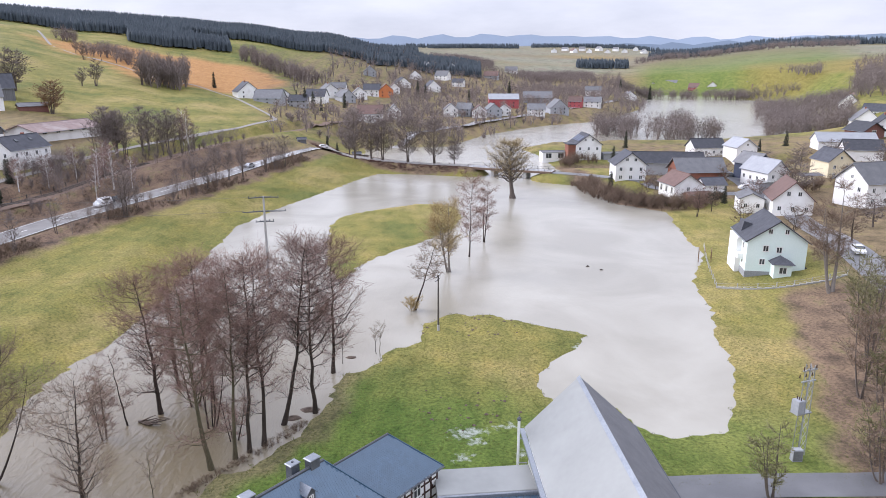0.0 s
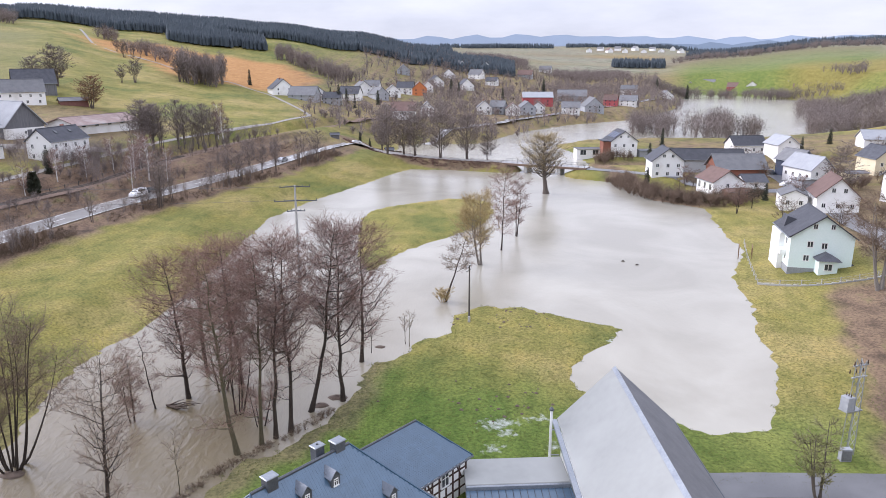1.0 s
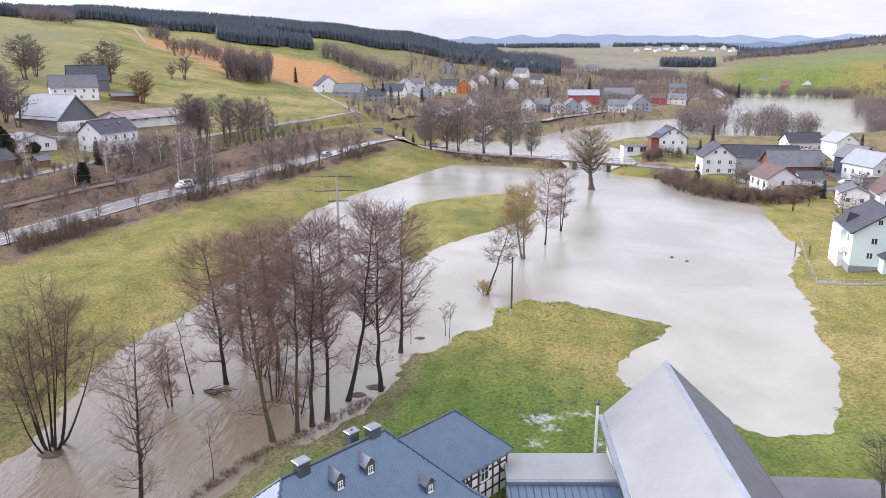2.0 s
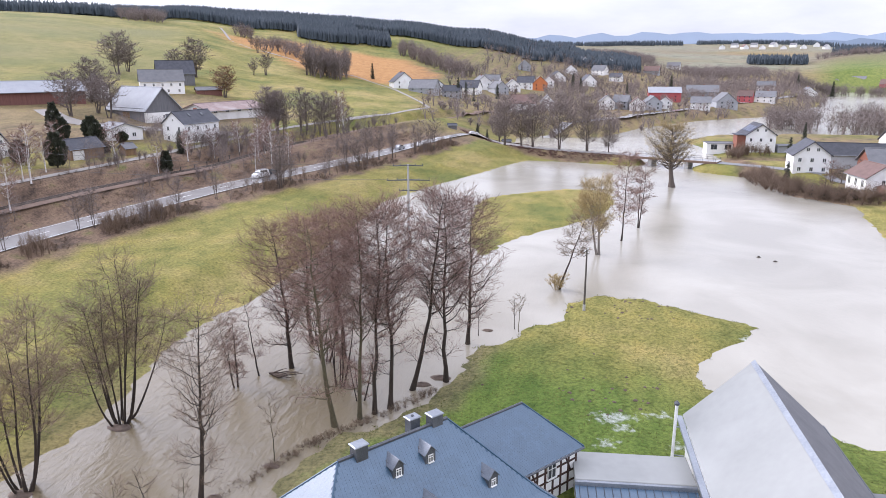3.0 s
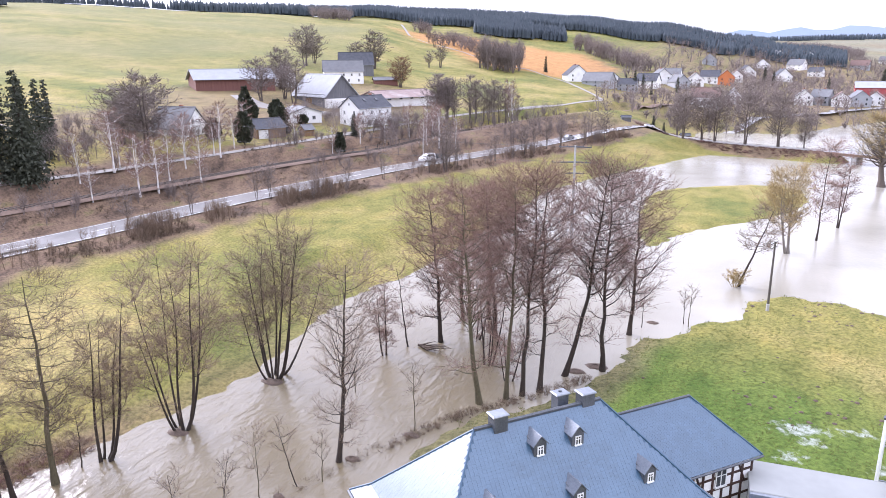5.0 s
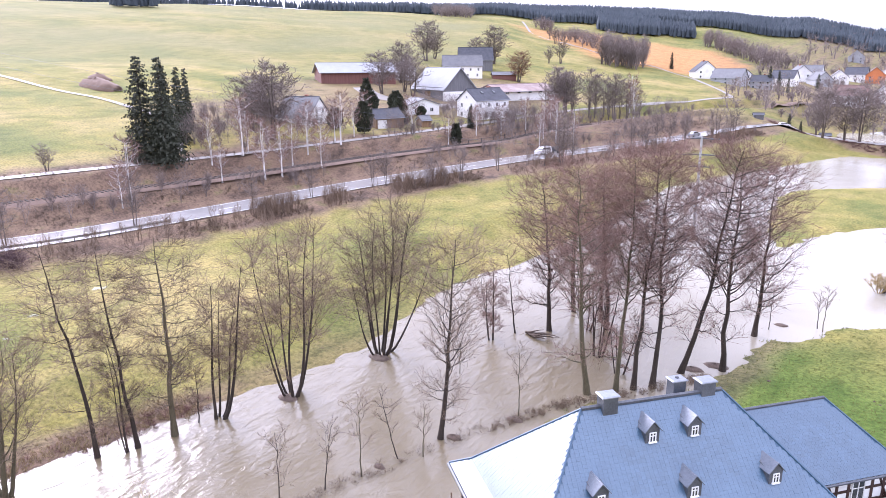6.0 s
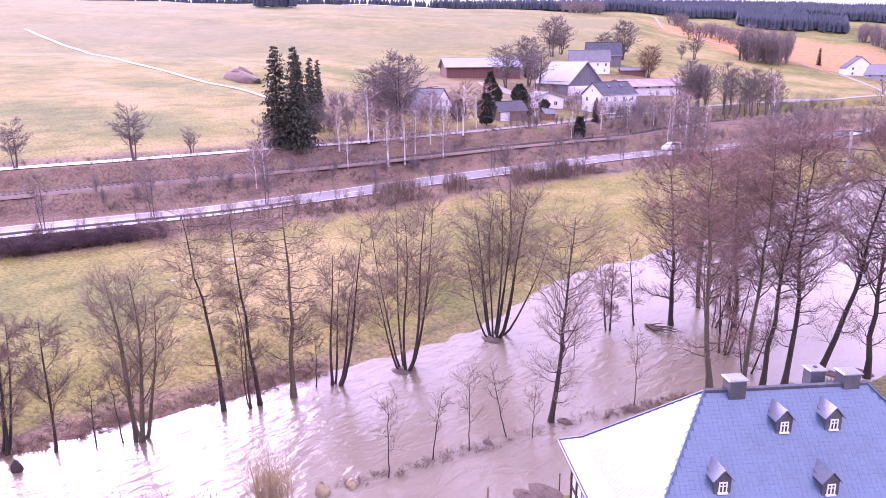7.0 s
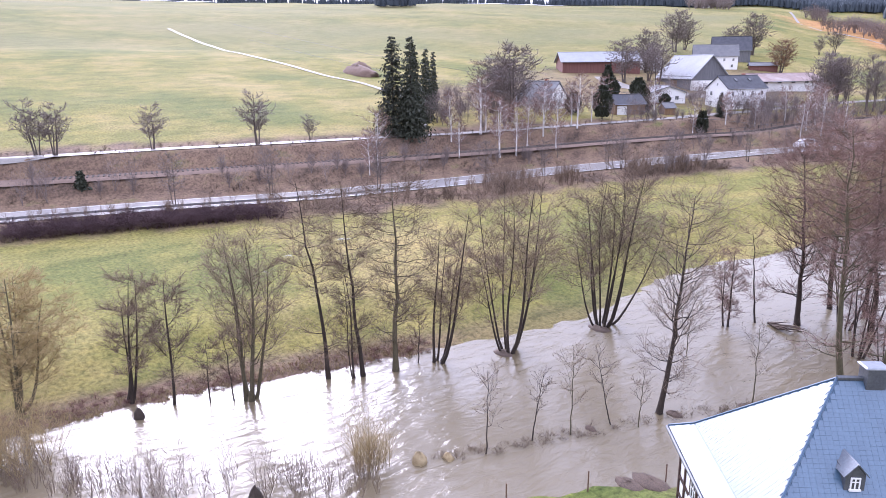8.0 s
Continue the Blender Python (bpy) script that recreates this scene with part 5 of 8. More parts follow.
# ---- bare trees ----
def sway(rng, p, q, bend, n):
    """A crooked line of n steps from p to q."""
    d = q - p
    s = d.cross(Vector((0.2, 0.3, 1))).normalized()
    t = d.cross(s).normalized()
    a, b, c, e = (rng.uniform(-1, 1) for _ in range(4))
    return [p + d * k + (s * (a * math.sin(3.1 * k) + 0.5 * c * math.sin(6.3 * k)) + t * (b * math.sin(3.1 * k) + 0.5 * e * math.sin(6.3 * k))) * bend * d.length for k in (i / n for i in range(n + 1))]


def bare_tree(name, label, x, y, h, seed, stems=1, lean=(0, 0), r=0.2, first=0.3, reach=0.22, count=26, rise=0.45, dense=0.55, fine=0.013, bark=None, twig=None, spread=0.0, z=None, group="", full=0.66, category="tree", stub=0):
    """A leafless tree: stems, crooked dark limbs, forked branches and a haze of twigs. reach: the crown's radius over the height; first: where branches begin; count: limbs in all; rise: how steeply they climb; dense: how closed the crown is; spread: how far the stems part; full: where the crown is widest."""
    rng = random.Random(seed)
    ground = gz(x, y) if z is None else z
    ob = thing(name, label, category, pose(x, y, max(ground, -0.6) - 0.15), group)
    wood, crown = Geo(), Geo()
    far = fine > 0.019
    if not far:
        fine *= 0.72
    per = max(6, int(count / stems))
    rad = h * reach * (1.0 if stems < 3 else 0.72)
    ln = min(max(h * 0.055, 0.3), 0.95)
    total = dense * (2.5 if far else 4.6) * h * h * (1 - first) * (reach + spread * 0.8) / (ln * fine)
    forks, subs = (5, 2) if far else (6, 3)
    tips = max(2, int(total / (per * stems * forks * (subs + 1))))
    for s in range(stems):
        a = rng.uniform(0, 6.28) if stems < 3 else 6.28 * (s + rng.uniform(-0.3, 0.3)) / stems
        hs = h * (1 if s == 0 else rng.uniform(0.72, 1.0))
        off = Vector((math.cos(a), math.sin(a), 0)) * (0.0 if stems == 1 else r * (1.0 + 0.22 * stems) * rng.uniform(0.5, 1.1))
        out = spread * rng.uniform(0.25, 1.0)
        if stems > 4 and s % 3 == 2:
            out, hs = spread * rng.uniform(1.0, 1.35), hs * 0.72
        tip = Vector((lean[0], lean[1], hs * (0.96 - 0.3 * out))) + Vector((math.cos(a), math.sin(a), 0)) * out * hs
        pts = sway(rng, off, tip, 0.016 if stems == 1 else 0.022, 10)
        rs = r * (1 if s == 0 else rng.uniform(0.6, 0.95))
        if stems == 1:
            for i in range(2, 10):
                pts[i] += Vector((rng.gauss(0, 0.0045), rng.gauss(0, 0.0045), 0)) * h
        if spread:
            for i, p in enumerate(pts):
                k = (i / 10) ** 0.64 - i / 10
                p.x, p.y = p.x + (tip.x - off.x) * k, p.y + (tip.y - off.y) * k
        stem = Geo().tube(pts, [rs * (1.35 if i == 0 else 1.0) * (1 - 0.95 * (i / 10) ** 0.8) * 0.95 + 0.012 for i in range(11)], 7)
        part("trunk", stem.done("trunk", bark or BARK, True), ob)

        def stem_at(k):
            k = min(max(k, 0.0), 0.999) * 10
            return pts[int(k)].lerp(pts[int(k) + 1], k - int(k))

        for i in range(per + stub):
            low = i >= per
            k = rng.uniform(0.15, first) if low else first + (0.98 - first) * ((i + rng.random()) / per)
            b = i * 2.4 + rng.uniform(-0.6, 0.6)
            t = max(0.0, (k - first) / (1 - first))
            t2 = min(t + rise * rng.uniform(0.08, 0.36) * (1 - 0.5 * t), 1.0)
            dome = 0.42 + 0.58 * (t2 / full) if t2 < full else math.sqrt(max(0.0, 1 - ((t2 - full) / (1.04 - full)) ** 3))
            reach_out = rad * (rng.uniform(0.2, 0.7) if low else max(dome, 0.26) * rng.choice((0.6, 0.8, 0.95, 1.05, 1.2)) * rng.uniform(0.9, 1.1))
            p = stem_at(k)
            q = stem_at(first + t2 * (1 - first) if not low else k + 0.03) + Vector((math.cos(b), math.sin(b), 0)) * reach_out
            way = (q - p).normalized()
            length = (q - p).length
            lr = max(rs * 0.27 * (1 - 0.72 * t) * min(1.0, 0.45 + length / 5), 0.02)
            limb = sway(rng, p, q, 0.06, 5)
            # the limb leaves its stem flat or drooping and turns up towards its end
            for j in range(1, 5):
                limb[j].z -= length * rng.uniform(0.05, 0.14) * math.sin(3.14 * j / 5) * (1 - 0.5 * t)
            wood.tube(limb, [lr * (1 - 0.17 * j) for j in range(5)] + [max(lr * 0.12, fine)], 3 if far else 4)
            flat = Vector((-way.y, way.x, 0))
            flat = flat.normalized() if flat.length > 0.01 else Vector((1, 0, 0))
            for j in range(forks):
                u = min(0.22 + 0.8 * (j + rng.random()) / forks, 0.985) * 5
                base = limb[int(u)].lerp(limb[int(u) + 1], u - int(u))
                turn = (1 if j % 2 else -1) * rng.uniform(0.35, 1.05)
                w = (way * math.cos(turn) + flat * math.sin(turn) + Vector((0, 0, rng.gauss(0.16, 0.32)))).normalized()
                bl = max(length * rng.uniform(0.3, 0.62) * (1.1 - u * 0.08), ln * 1.2)
                mid = base + w * bl * 0.5 + Vector((rng.gauss(0, 0.06), rng.gauss(0, 0.06), rng.gauss(-0.03, 0.05))) * bl
                end = base + w * bl + Vector((0, 0, bl * rng.uniform(0.0, 0.25)))
                br = max(lr * 0.32, fine * 1.1)
                wood.twig(base, mid, br)
                wood.twig(base.lerp(mid, 0.85), end, br * 0.7)
                for e in range(subs + 1):
                    v = (e + rng.random()) / (subs + 1)
                    c0 = base.lerp(mid, v * 2) if v < 0.5 else mid.lerp(end, v * 2 - 1)
                    d0 = (w * 0.8 + Vector((rng.gauss(0, 0.5), rng.gauss(0, 0.5), rng.gauss(0.15, 0.4)))).normalized()
                    c1 = c0 + d0 * ln * rng.uniform(0.7, 1.5)
                    crown.sliver(c0, c1, fine * 1.5, rng.uniform(0, 3.14))
                    for _ in range(tips if not low else min(tips, 4)):
                        c = c0.lerp(c1, rng.uniform(0.05, 1.0))
                        d = (d0 * 0.9 + Vector((rng.gauss(0, 0.55), rng.gauss(0, 0.55), rng.gauss(0.12, 0.42)))).normalized()
                        crown.sliver(c, c + d * ln * rng.uniform(0.35, 1.1), fine, rng.uniform(0, 3.14))
    part("crown", mesh("crown", crown.v + wood.v, crown.f + [tuple(len(crown.v) + i for i in f) for f in wood.f], [twig or TWIG, bark or BARK], False, [0] * len(crown.f) + [1] * len(wood.f)), ob, "dark bare limbs with a haze of fine twigs")
    return ob


RIVER = "bare alders along the river"
ALDER = "tall bare alder standing in the flooded river"
MULTI = "bare multi-stemmed alder clump at the river bank"
# far bank, upstream to downstream
bare_tree("willow", "yellowish bare willow leaning over the bank", -55.8, 10.4, 11.5, 1, 4, (0.3, 1), 0.18, 0.18, 0.3, 80, 0.7, 0.75, 0.013, BARK_MOSS, TWIG_GOLD, 0.22, group=RIVER)
bare_tree("willow", "yellowish bare willow leaning over the bank", -59.5, 5.5, 11, 31, 3, (0.3, 0.5), 0.16, 0.18, 0.3, 70, 0.7, 0.75, 0.013, BARK_MOSS, TWIG_GOLD, 0.2, group=RIVER)
bare_tree("alder", "slim bare alder on the muddy bank", -53.2, 17.1, 10.2, 2, 3, (0.1, 0.8), 0.14, 0.22, 0.2, 24, 0.9, 0.42, 0.013, BARK, TWIG_GREY, 0.1, group=RIVER)
bare_tree("alder", "slim bare alder on the muddy bank", -51.0, 19.6, 10.5, 3, 2, (-0.4, 0.2), 0.12, 0.2, 0.17, 22, 0.8, 0.42, 0.013, BARK, TWIG_GREY, 0.05, group=RIVER)
bare_tree("alder", "broad bare tree with forked pale limbs at the water's edge", -48.6, 24.7, 14.6, 4, 4, (0.2, 0.3), 0.22, 0.24, 0.19, 60, 1.4, 0.26, 0.012, BARK_MOSS, TWIG_GREY, 0.25, group=RIVER)
bare_tree("sapling", "thin bare sapling on the muddy bank", -49.6, 22.0, 5.2, 5, 1, (-0.5, 0.2), 0.06, 0.3, 0.2, 12, 0.8, 0.45, 0.01, BARK, TWIG_GREY, group=RIVER)
bare_tree("sapling", "thin bare sapling on the muddy bank", -48.9, 23.6, 6.0, 6, 1, (-0.7, -0.3), 0.06, 0.3, 0.2, 12, 0.8, 0.45, 0.01, BARK, TWIG_GREY, group=RIVER)
bare_tree("alder", ALDER, -48.3, 31.0, 17.0, 7, 1, (-0.4, -1.6), 0.2, 0.45, 0.14, 26, 0.25, 0.42, 0.013, BARK, TWIG_GREY, stub=6, group=RIVER)
bare_tree("alder", ALDER, -47.1, 33.5, 16.6, 8, 1, (-0.4, -1.0), 0.2, 0.5, 0.13, 22, 0.3, 0.42, 0.013, BARK, TWIG_GREY, stub=3, group=RIVER)
bare_tree("alder", "small bare alder beside taller trunks", -47.0, 32.7, 9.8, 9, 2, (-0.3, -0.4), 0.1, 0.25, 0.15, 20, 0.6, 0.42, 0.013, BARK, TWIG_GREY, 0.04, group=RIVER)
bare_tree("alder", ALDER, -46.4, 36.1, 17.0, 10, 1, (0.1, 0.1), 0.27, 0.3, 0.17, 36, 0.3, 0.42, 0.013, BARK_MOSS, TWIG_GREY, stub=8, group=RIVER)
bare_tree("alder", MULTI, -45.8, 39.9, 14.6, 11, 4, (0.9, 1.3), 0.17, 0.3, 0.15, 30, 0.6, 0.42, 0.013, BARK, TWIG_GREY, 0.13, group=RIVER)
bare_tree("sapling", "thin bare sapling in the shallows", -46.6, 38.4, 5, 12, 1, (0.1, 0.1), 0.06, 0.25, 0.18, 12, 0.8, 0.45, 0.01, BARK, TWIG_GREY, group=RIVER)
bare_tree("alder", MULTI, -44.0, 46.1, 17.2, 13, 7, (-0.2, 0.3), 0.165, 0.34, 0.16, 78, 1.0, 0.46, 0.0145, BARK, TWIG_GREY, 0.25, group=RIVER)
bare_tree("alder", MULTI, -43.5, 57.3, 17.6, 14, 11, (0.1, 0.2), 0.15, 0.38, 0.155, 120, 1.0, 0.44, 0.0145, BARK, TWIG_GREY, 0.33, group=RIVER)
bare_tree("alder", "lone bare alder with mossy trunk standing in the river", -29.2, 47.5, 17.2, 15, 1, (1.0, 0.8), 0.25, 0.34, 0.16, 40, 1.0, 0.3, 0.0125, BARK, TWIG_GREY, stub=8, group=RIVER)
bare_tree("alder", "small bare alder clump standing in water", -36.5, 66.7, 8.6, 16, 4, (-0.3, -0.2), 0.12, 0.2, 0.2, 30, 0.6, 0.42, 0.013, BARK, TWIG, 0.14, group=RIVER)
bare_tree("sapling", "thin leaning sapling standing in water", -35.2, 69.6, 10, 17, 1, (-1.0, -0.5), 0.11, 0.25, 0.16, 18, 0.4, 0.25, 0.009, BARK, TWIG, group=RIVER)
# the thick group
for i, (x, y, h, lx, ly, r, first, wide) in enumerate(((-32.6, 72.3, 17.8, -1.2, -0.5, 0.3, 0.28, 0.22), (-23.1, 61.0, 21.0, -1.5, -0.7, 0.3, 0.38, 0.17), (-21.3, 62.8, 21.4, 0.4, 0.2, 0.24, 0.4, 0.16),
                                                       (-20.2, 64.1, 22.4, 0.8, 0.3, 0.25, 0.4, 0.17), (-19.0, 65.4, 21.2, 0.2, 0.1, 0.27, 0.38, 0.17), (-18.0, 69.8, 22.4, 3.5, 0.9, 0.3, 0.42, 0.17),
                                                       (-14.8, 72.5, 20.8, 0.0, 0.2, 0.28, 0.34, 0.17), (-14.4, 83.2, 18.8, 0.4, 0.1, 0.28, 0.22, 0.2), (-30.5, 81.0, 17.4, -0.4, -0.2, 0.26, 0.3, 0.21), (-27.8, 76.2, 18.8, -1.0, -0.4, 0.3, 0.3, 0.2))):
    bare_tree("alder", ("tall dense alder with purple-brown catkin crown" if i != 1 else "tall mossy-trunked alder with purple-brown crown"), x, y, h, 40 + i, 1, (lx, ly), r, first, wide, 58, 0.8, 0.46, 0.0145,
              BARK_MOSS if i in (1, 2) else BARK, TWIG, stub=5, group=RIVER)
bare_tree("alder", "bare alder with rusty young twigs", -32.9, 78.9, 17.4, 60, 2, (-0.2, -0.1), 0.25, 0.3, 0.19, 34, 0.6, 0.45, 0.016, BARK, TWIG_RUST, 0.06, group=RIVER)
bare_tree("alder", "dense low alder clump in the flood", -25.8, 69.0, 10, 61, 5, (0.2, 0.2), 0.13, 0.2, 0.2, 30, 0.6, 0.13, 0.014, BARK, TWIG, 0.2, group=RIVER)
bare_tree("alder", "dense low alder clump in the flood", -29.5, 74.5, 9, 62, 4, (0.1, -0.3), 0.13, 0.15, 0.2, 30, 0.4, 0.13, 0.014, BARK, TWIG, 0.22, group=RIVER)
bare_tree("alder", "dense low alder clump in the flood", -22.5, 66.5, 7, 63, 3, (0.1, -0.3), 0.1, 0.15, 0.2, 24, 0.4, 0.13, 0.014, BARK, TWIG, 0.24, group=RIVER)
# thin stems on the drowned near bank
for i, (x, y, h, lx, ly) in enumerate(((-31.7, 37.7, 5.8, 0.5, 0.5), (-30.7, 40.3, 7.0, 0, 0), (-29.9, 43.7, 6.3, -1.0, -0.9), (-26.1, 54.2, 6.6, -0.1, 0), (-32.2, 34.2, 6.8, 0, 0.1), (-28.8, 44.9, 4.8, 0.2, 0.1),
                                      (-21.0, 66.2, 7.0, 0.2, 0), (-34.5, 58.0, 4.0, 0.1, 0), (-13.5, 86.0, 5.5, 0.1, 0.1), (-8.7, 88.4, 5.2, 0.1, 0.2), (-9.3, 89.2, 4.6, -0.1, 0))):
    bare_tree("sapling", "thin bare sapling rising from the flooded bank", x, y, h, 80 + i, 1, (lx, ly), 0.05, 0.4, 0.15, 7, 1.6, 0.1, 0.01, BARK_MOSS if i % 2 else BARK, TWIG_GREY, group="saplings on the drowned bank")
# in the lake
bare_tree("tree", "leaning bare tree with a twiggy foot in the flood", -4.6, 107.0, 11.5, 100, 1, (3.4, 0.3), 0.2, 0.45, 0.26, 18, 0.5, 0.45, 0.016, BARK, TWIG_GREY, z=0)
bare_tree("willow_shrub", "low yellow-brown willow shoots round a leaning trunk", -5.0, 106.6, 3.2, 101, 9, (0, 0), 0.04, 0.2, 0.2, 30, 0.9, 0.45, 0.016, TWIG_GOLD, TWIG_GOLD, 0.45, z=0, category="shrub")
bare_tree("willow", "golden pollard willow standing in the flood", 0.9, 128.5, 14.6, 102, 3, (-1.2, 0.2), 0.26, 0.28, 0.3, 78, 1.6, 0.6, 0.017, BARK_PALE, TWIG_GOLD, 0.28, z=0)
bare_tree("alder", "slender bare alder in the lake", 5.5, 139.2, 17.6, 103, 1, (0.7, 0), 0.16, 0.18, 0.16, 44, 0.4, 0.45, 0.016, BARK, TWIG, z=0)
bare_tree("alder", "slender bare alder in the lake", 9.1, 151.2, 14.0, 104, 2, (0.2, 0), 0.15, 0.2, 0.14, 30, 0.4, 0.45, 0.016, BARK, TWIG, 0.05, z=0)
bare_tree("willow", "big spreading bare willow in the lake near the bridge", 20.8, 203.8, 17.6, 105, 1, (-1.0, 0.2), 0.85, 0.27, 0.35, 110, 1.5, 0.85, 0.026, BARK_HAZED, TWIG_GOLD, z=0, full=0.55)
# right bank
bare_tree("tree", "large bare tree beside the sloping street", 63.5, 107.5, 19, 110, 3, (-1.5, 1.0), 0.34, 0.3, 0.2, 40, 0.7, 0.45, 0.016, BARK_PALE, TWIG_GREY, 0.2)
for i, (x, y, h) in enumerate(((49.1, 74.0, 12.5), (52.0, 70.0, 11.5), (55.0, 82.0, 13), (47.0, 64.5, 10.5), (58.5, 90.0, 12.5), (30.0, 55.0, 8.0), (41.5, 57.5, 7.5), (54, 62, 10), (45.5, 53.5, 8), (55.5, 83.5, 8), (50.5, 72.5, 7.5), (42.8, 60.5, 6.5), (64.5, 96, 9), (58, 76, 9), (47.5, 59, 6.5), (60, 87, 8.5))):
    bare_tree("tree", "bare greenish-twigged tree on the brown bank", x, y, h, 120 + i, 3, (-0.6, 0.4), 0.14, 0.2, 0.26, 33, 0.9, 0.5, 0.028, BARK_HAZED, TWIG_GREEN if i % 3 else TWIG_GREY, 0.17, group="trees on the brown bank")
for i, (x, y, h) in enumerate(((66, 176, 8), (57, 196, 6), (72, 182, 7), (84, 184, 8), (96, 188, 9), (70, 158, 7.5), (102, 206, 8), (88, 214, 7), (112, 190, 9), (64, 214, 6.5), (76, 146, 7), (82, 134, 8))):
    bare_tree("garden_tree", "small bare garden tree between the houses", x, y, h, 150 + i, 2, (0.2, 0.3), 0.12, 0.22, 0.32, 34, 0.9, 0.6, 0.022, BARK, TWIG_GREY if i % 3 else TWIG, 0.12, group="garden trees")

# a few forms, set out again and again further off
far_broad = bare_tree("tree", "bare round-crowned tree in dense winter twigs", -168, 214, 15.5, 200, 3, (0, 0), 0.34, 0.22, 0.42, 72, 0.7, 0.9, 0.056, BARK_HAZED, TWIG_HAZED, 0.16, group="farm trees", full=0.5)
far_up = bare_tree("tree", "upright bare tree beside the road", -74.5, 159.3, 13, 201, 2, (0, 0), 0.17, 0.24, 0.22, 28, 1.0, 0.5, 0.036, BARK_HAZED, TWIG_HAZED, 0.1, group="roadside trees")
far_tall = bare_tree("tree", "tall bare tree on the causeway to the bridge", -33, 262, 19, 205, 2, (0.3, 0), 0.32, 0.17, 0.25, 84, 0.9, 1.0, 0.05, BARK_HAZED, TWIG_HAZED, 0.06, group="trees on the causeway", full=0.45)
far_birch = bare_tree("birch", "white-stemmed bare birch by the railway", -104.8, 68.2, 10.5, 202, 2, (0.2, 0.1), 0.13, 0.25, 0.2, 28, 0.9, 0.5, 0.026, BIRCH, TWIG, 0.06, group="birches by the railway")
far_oak = bare_tree("tree", "bare field tree with open spreading limbs", -117.0, 51.7, 9.6, 203, 3, (0, 0), 0.2, 0.3, 0.34, 48, 0.9, 0.65, 0.034, BARK_HAZED, TWIG_HAZED, 0.16, group="trees along the lane", full=0.5)
far_rust = bare_tree("tree", "rusty-twigged bare tree above the stable", -151, 271.8, 13.5, 204, 4, (0, 0), 0.3, 0.2, 0.42, 100, 0.9, 1.0, 0.042, BARK_HAZED, TWIG_RUST, 0.2)


far_round = bare_tree("tree", "bare round-crowned tree between the village houses", 100, 194.3, 9.5, 206, 2, (0, 0), 0.22, 0.25, 0.42, 44, 0.8, 0.7, 0.05, BARK_HAZED, TWIG_HAZED, 0.12, group="village garden trees", full=0.55)


def again(ob, x, y, size, seed, label="", group="", wide=1.0):
    rng = random.Random(seed)
    c = copy_thing(ob, pose(x, y, gz(x, y) - 0.15, 0, 0, rng.uniform(0, 360)))
    c.scale = (size * wide, size * wide, size)
    return tagged(c, label, "", group)


for i, (x, y, s) in enumerate(((-153.5, 186.4, 0.92), (-206.4, 280.4, 1.25), (-183.8, 304.8, 1.2), (-118.5, 109.5, 1.12), (-152, 196, 0.8), (-210, 292, 0.9), (-195, 306, 0.8), (-128, 112, 0.85), (-134, 118, 0.7), (-138, 124, 0.75))):
    again(far_broad, x, y, s, 300 + i)
for i, (x, y, s) in enumerate(((-54, 236, 0.85), (-62.2, 213.3, 0.6), (-66.7, 194, 0.65), (-58, 225, 0.55), (-70, 180, 0.55), (-87.2, 106.1, 0.5), (-86.5, 109, 0.55), (-82, 128, 0.5), (-80.5, 140, 0.6), (-89, 92, 0.5), (-90, 80, 0.55), (-94, 62, 0.6),
                             (-97, 46, 0.6), (-100, 33, 0.6), (-97, 198, 0.6), (-86, 240, 0.75))):
    again(far_up, x, y, s, 330 + i, wide=0.9)
for i in range(24):
    bx, by = (-101.5 + (i % 4) * 1.7, 206 + (i // 4) * 2.4) if i < 12 else (-95.4 + (i - 12) * 0.5, 218.5 + (i - 12) * 1.9)
    again(far_up, bx + (i * 7 % 5) * 0.5 - 1, by + (i * 3 % 7) * 0.3 - 1, 0.82 + (i * 5 % 6) * 0.06, 440 + i, wide=0.95)
for i, (x, y, s) in enumerate(((-70.1, 193.3, 0.75), (-68.5, 197, 0.6), (-66.6, 201.9, 0.8), (-62.4, 214.3, 0.8), (-57.3, 229.6, 0.85), (-55, 234, 0.6), (-74.6, 158.2, 0.7), (-75.6, 162.6, 0.75), (-74.2, 165, 0.6), (-76.8, 155, 0.6), (-64.6, 207, 0.7))):
    again(far_up, x, y, s, 470 + i, wide=0.9)
for i, (x, y, s) in enumerate(((-23, 265, 1.05), (-13, 259.5, 1.1), (-3.4, 256, 1.08), (-28, 269, 0.9), (-38, 281, 0.75), (4, 254.5, 0.6))):
    again(far_tall, x, y, s, 360 + i)
for i, (x, y, s) in enumerate(((-103, 93.8, 1.1), (-102.8, 97.5, 1.0), (-102.2, 107.5, 0.9), (-109, 118.4, 0.95), (-111, 96.7, 0.8), (-104, 85, 0.7), (-106, 142, 0.95), (-116, 135.5, 0.9), (-112, 128, 0.8), (-84, 230, 1.2), (-104, 66, 0.7), (-98, 170, 0.8), (-96, 180, 0.9), (-99.5, 160, 0.75), (-101, 150, 0.7), (-86.4, 179.1, 1.15), (-88.5, 176, 1.0), (-87, 171, 0.9), (-90, 183, 1.0), (-84.5, 186, 0.9), (-107.9, 109.1, 1.05), (-110, 94.4, 1.1), (-109.9, 87.5, 0.9), (-107.3, 118.3, 1.1), (-106.8, 104, 0.95), (-91.4, 244.6, 1.25))):
    again(far_birch, x, y, s, 380 + i)
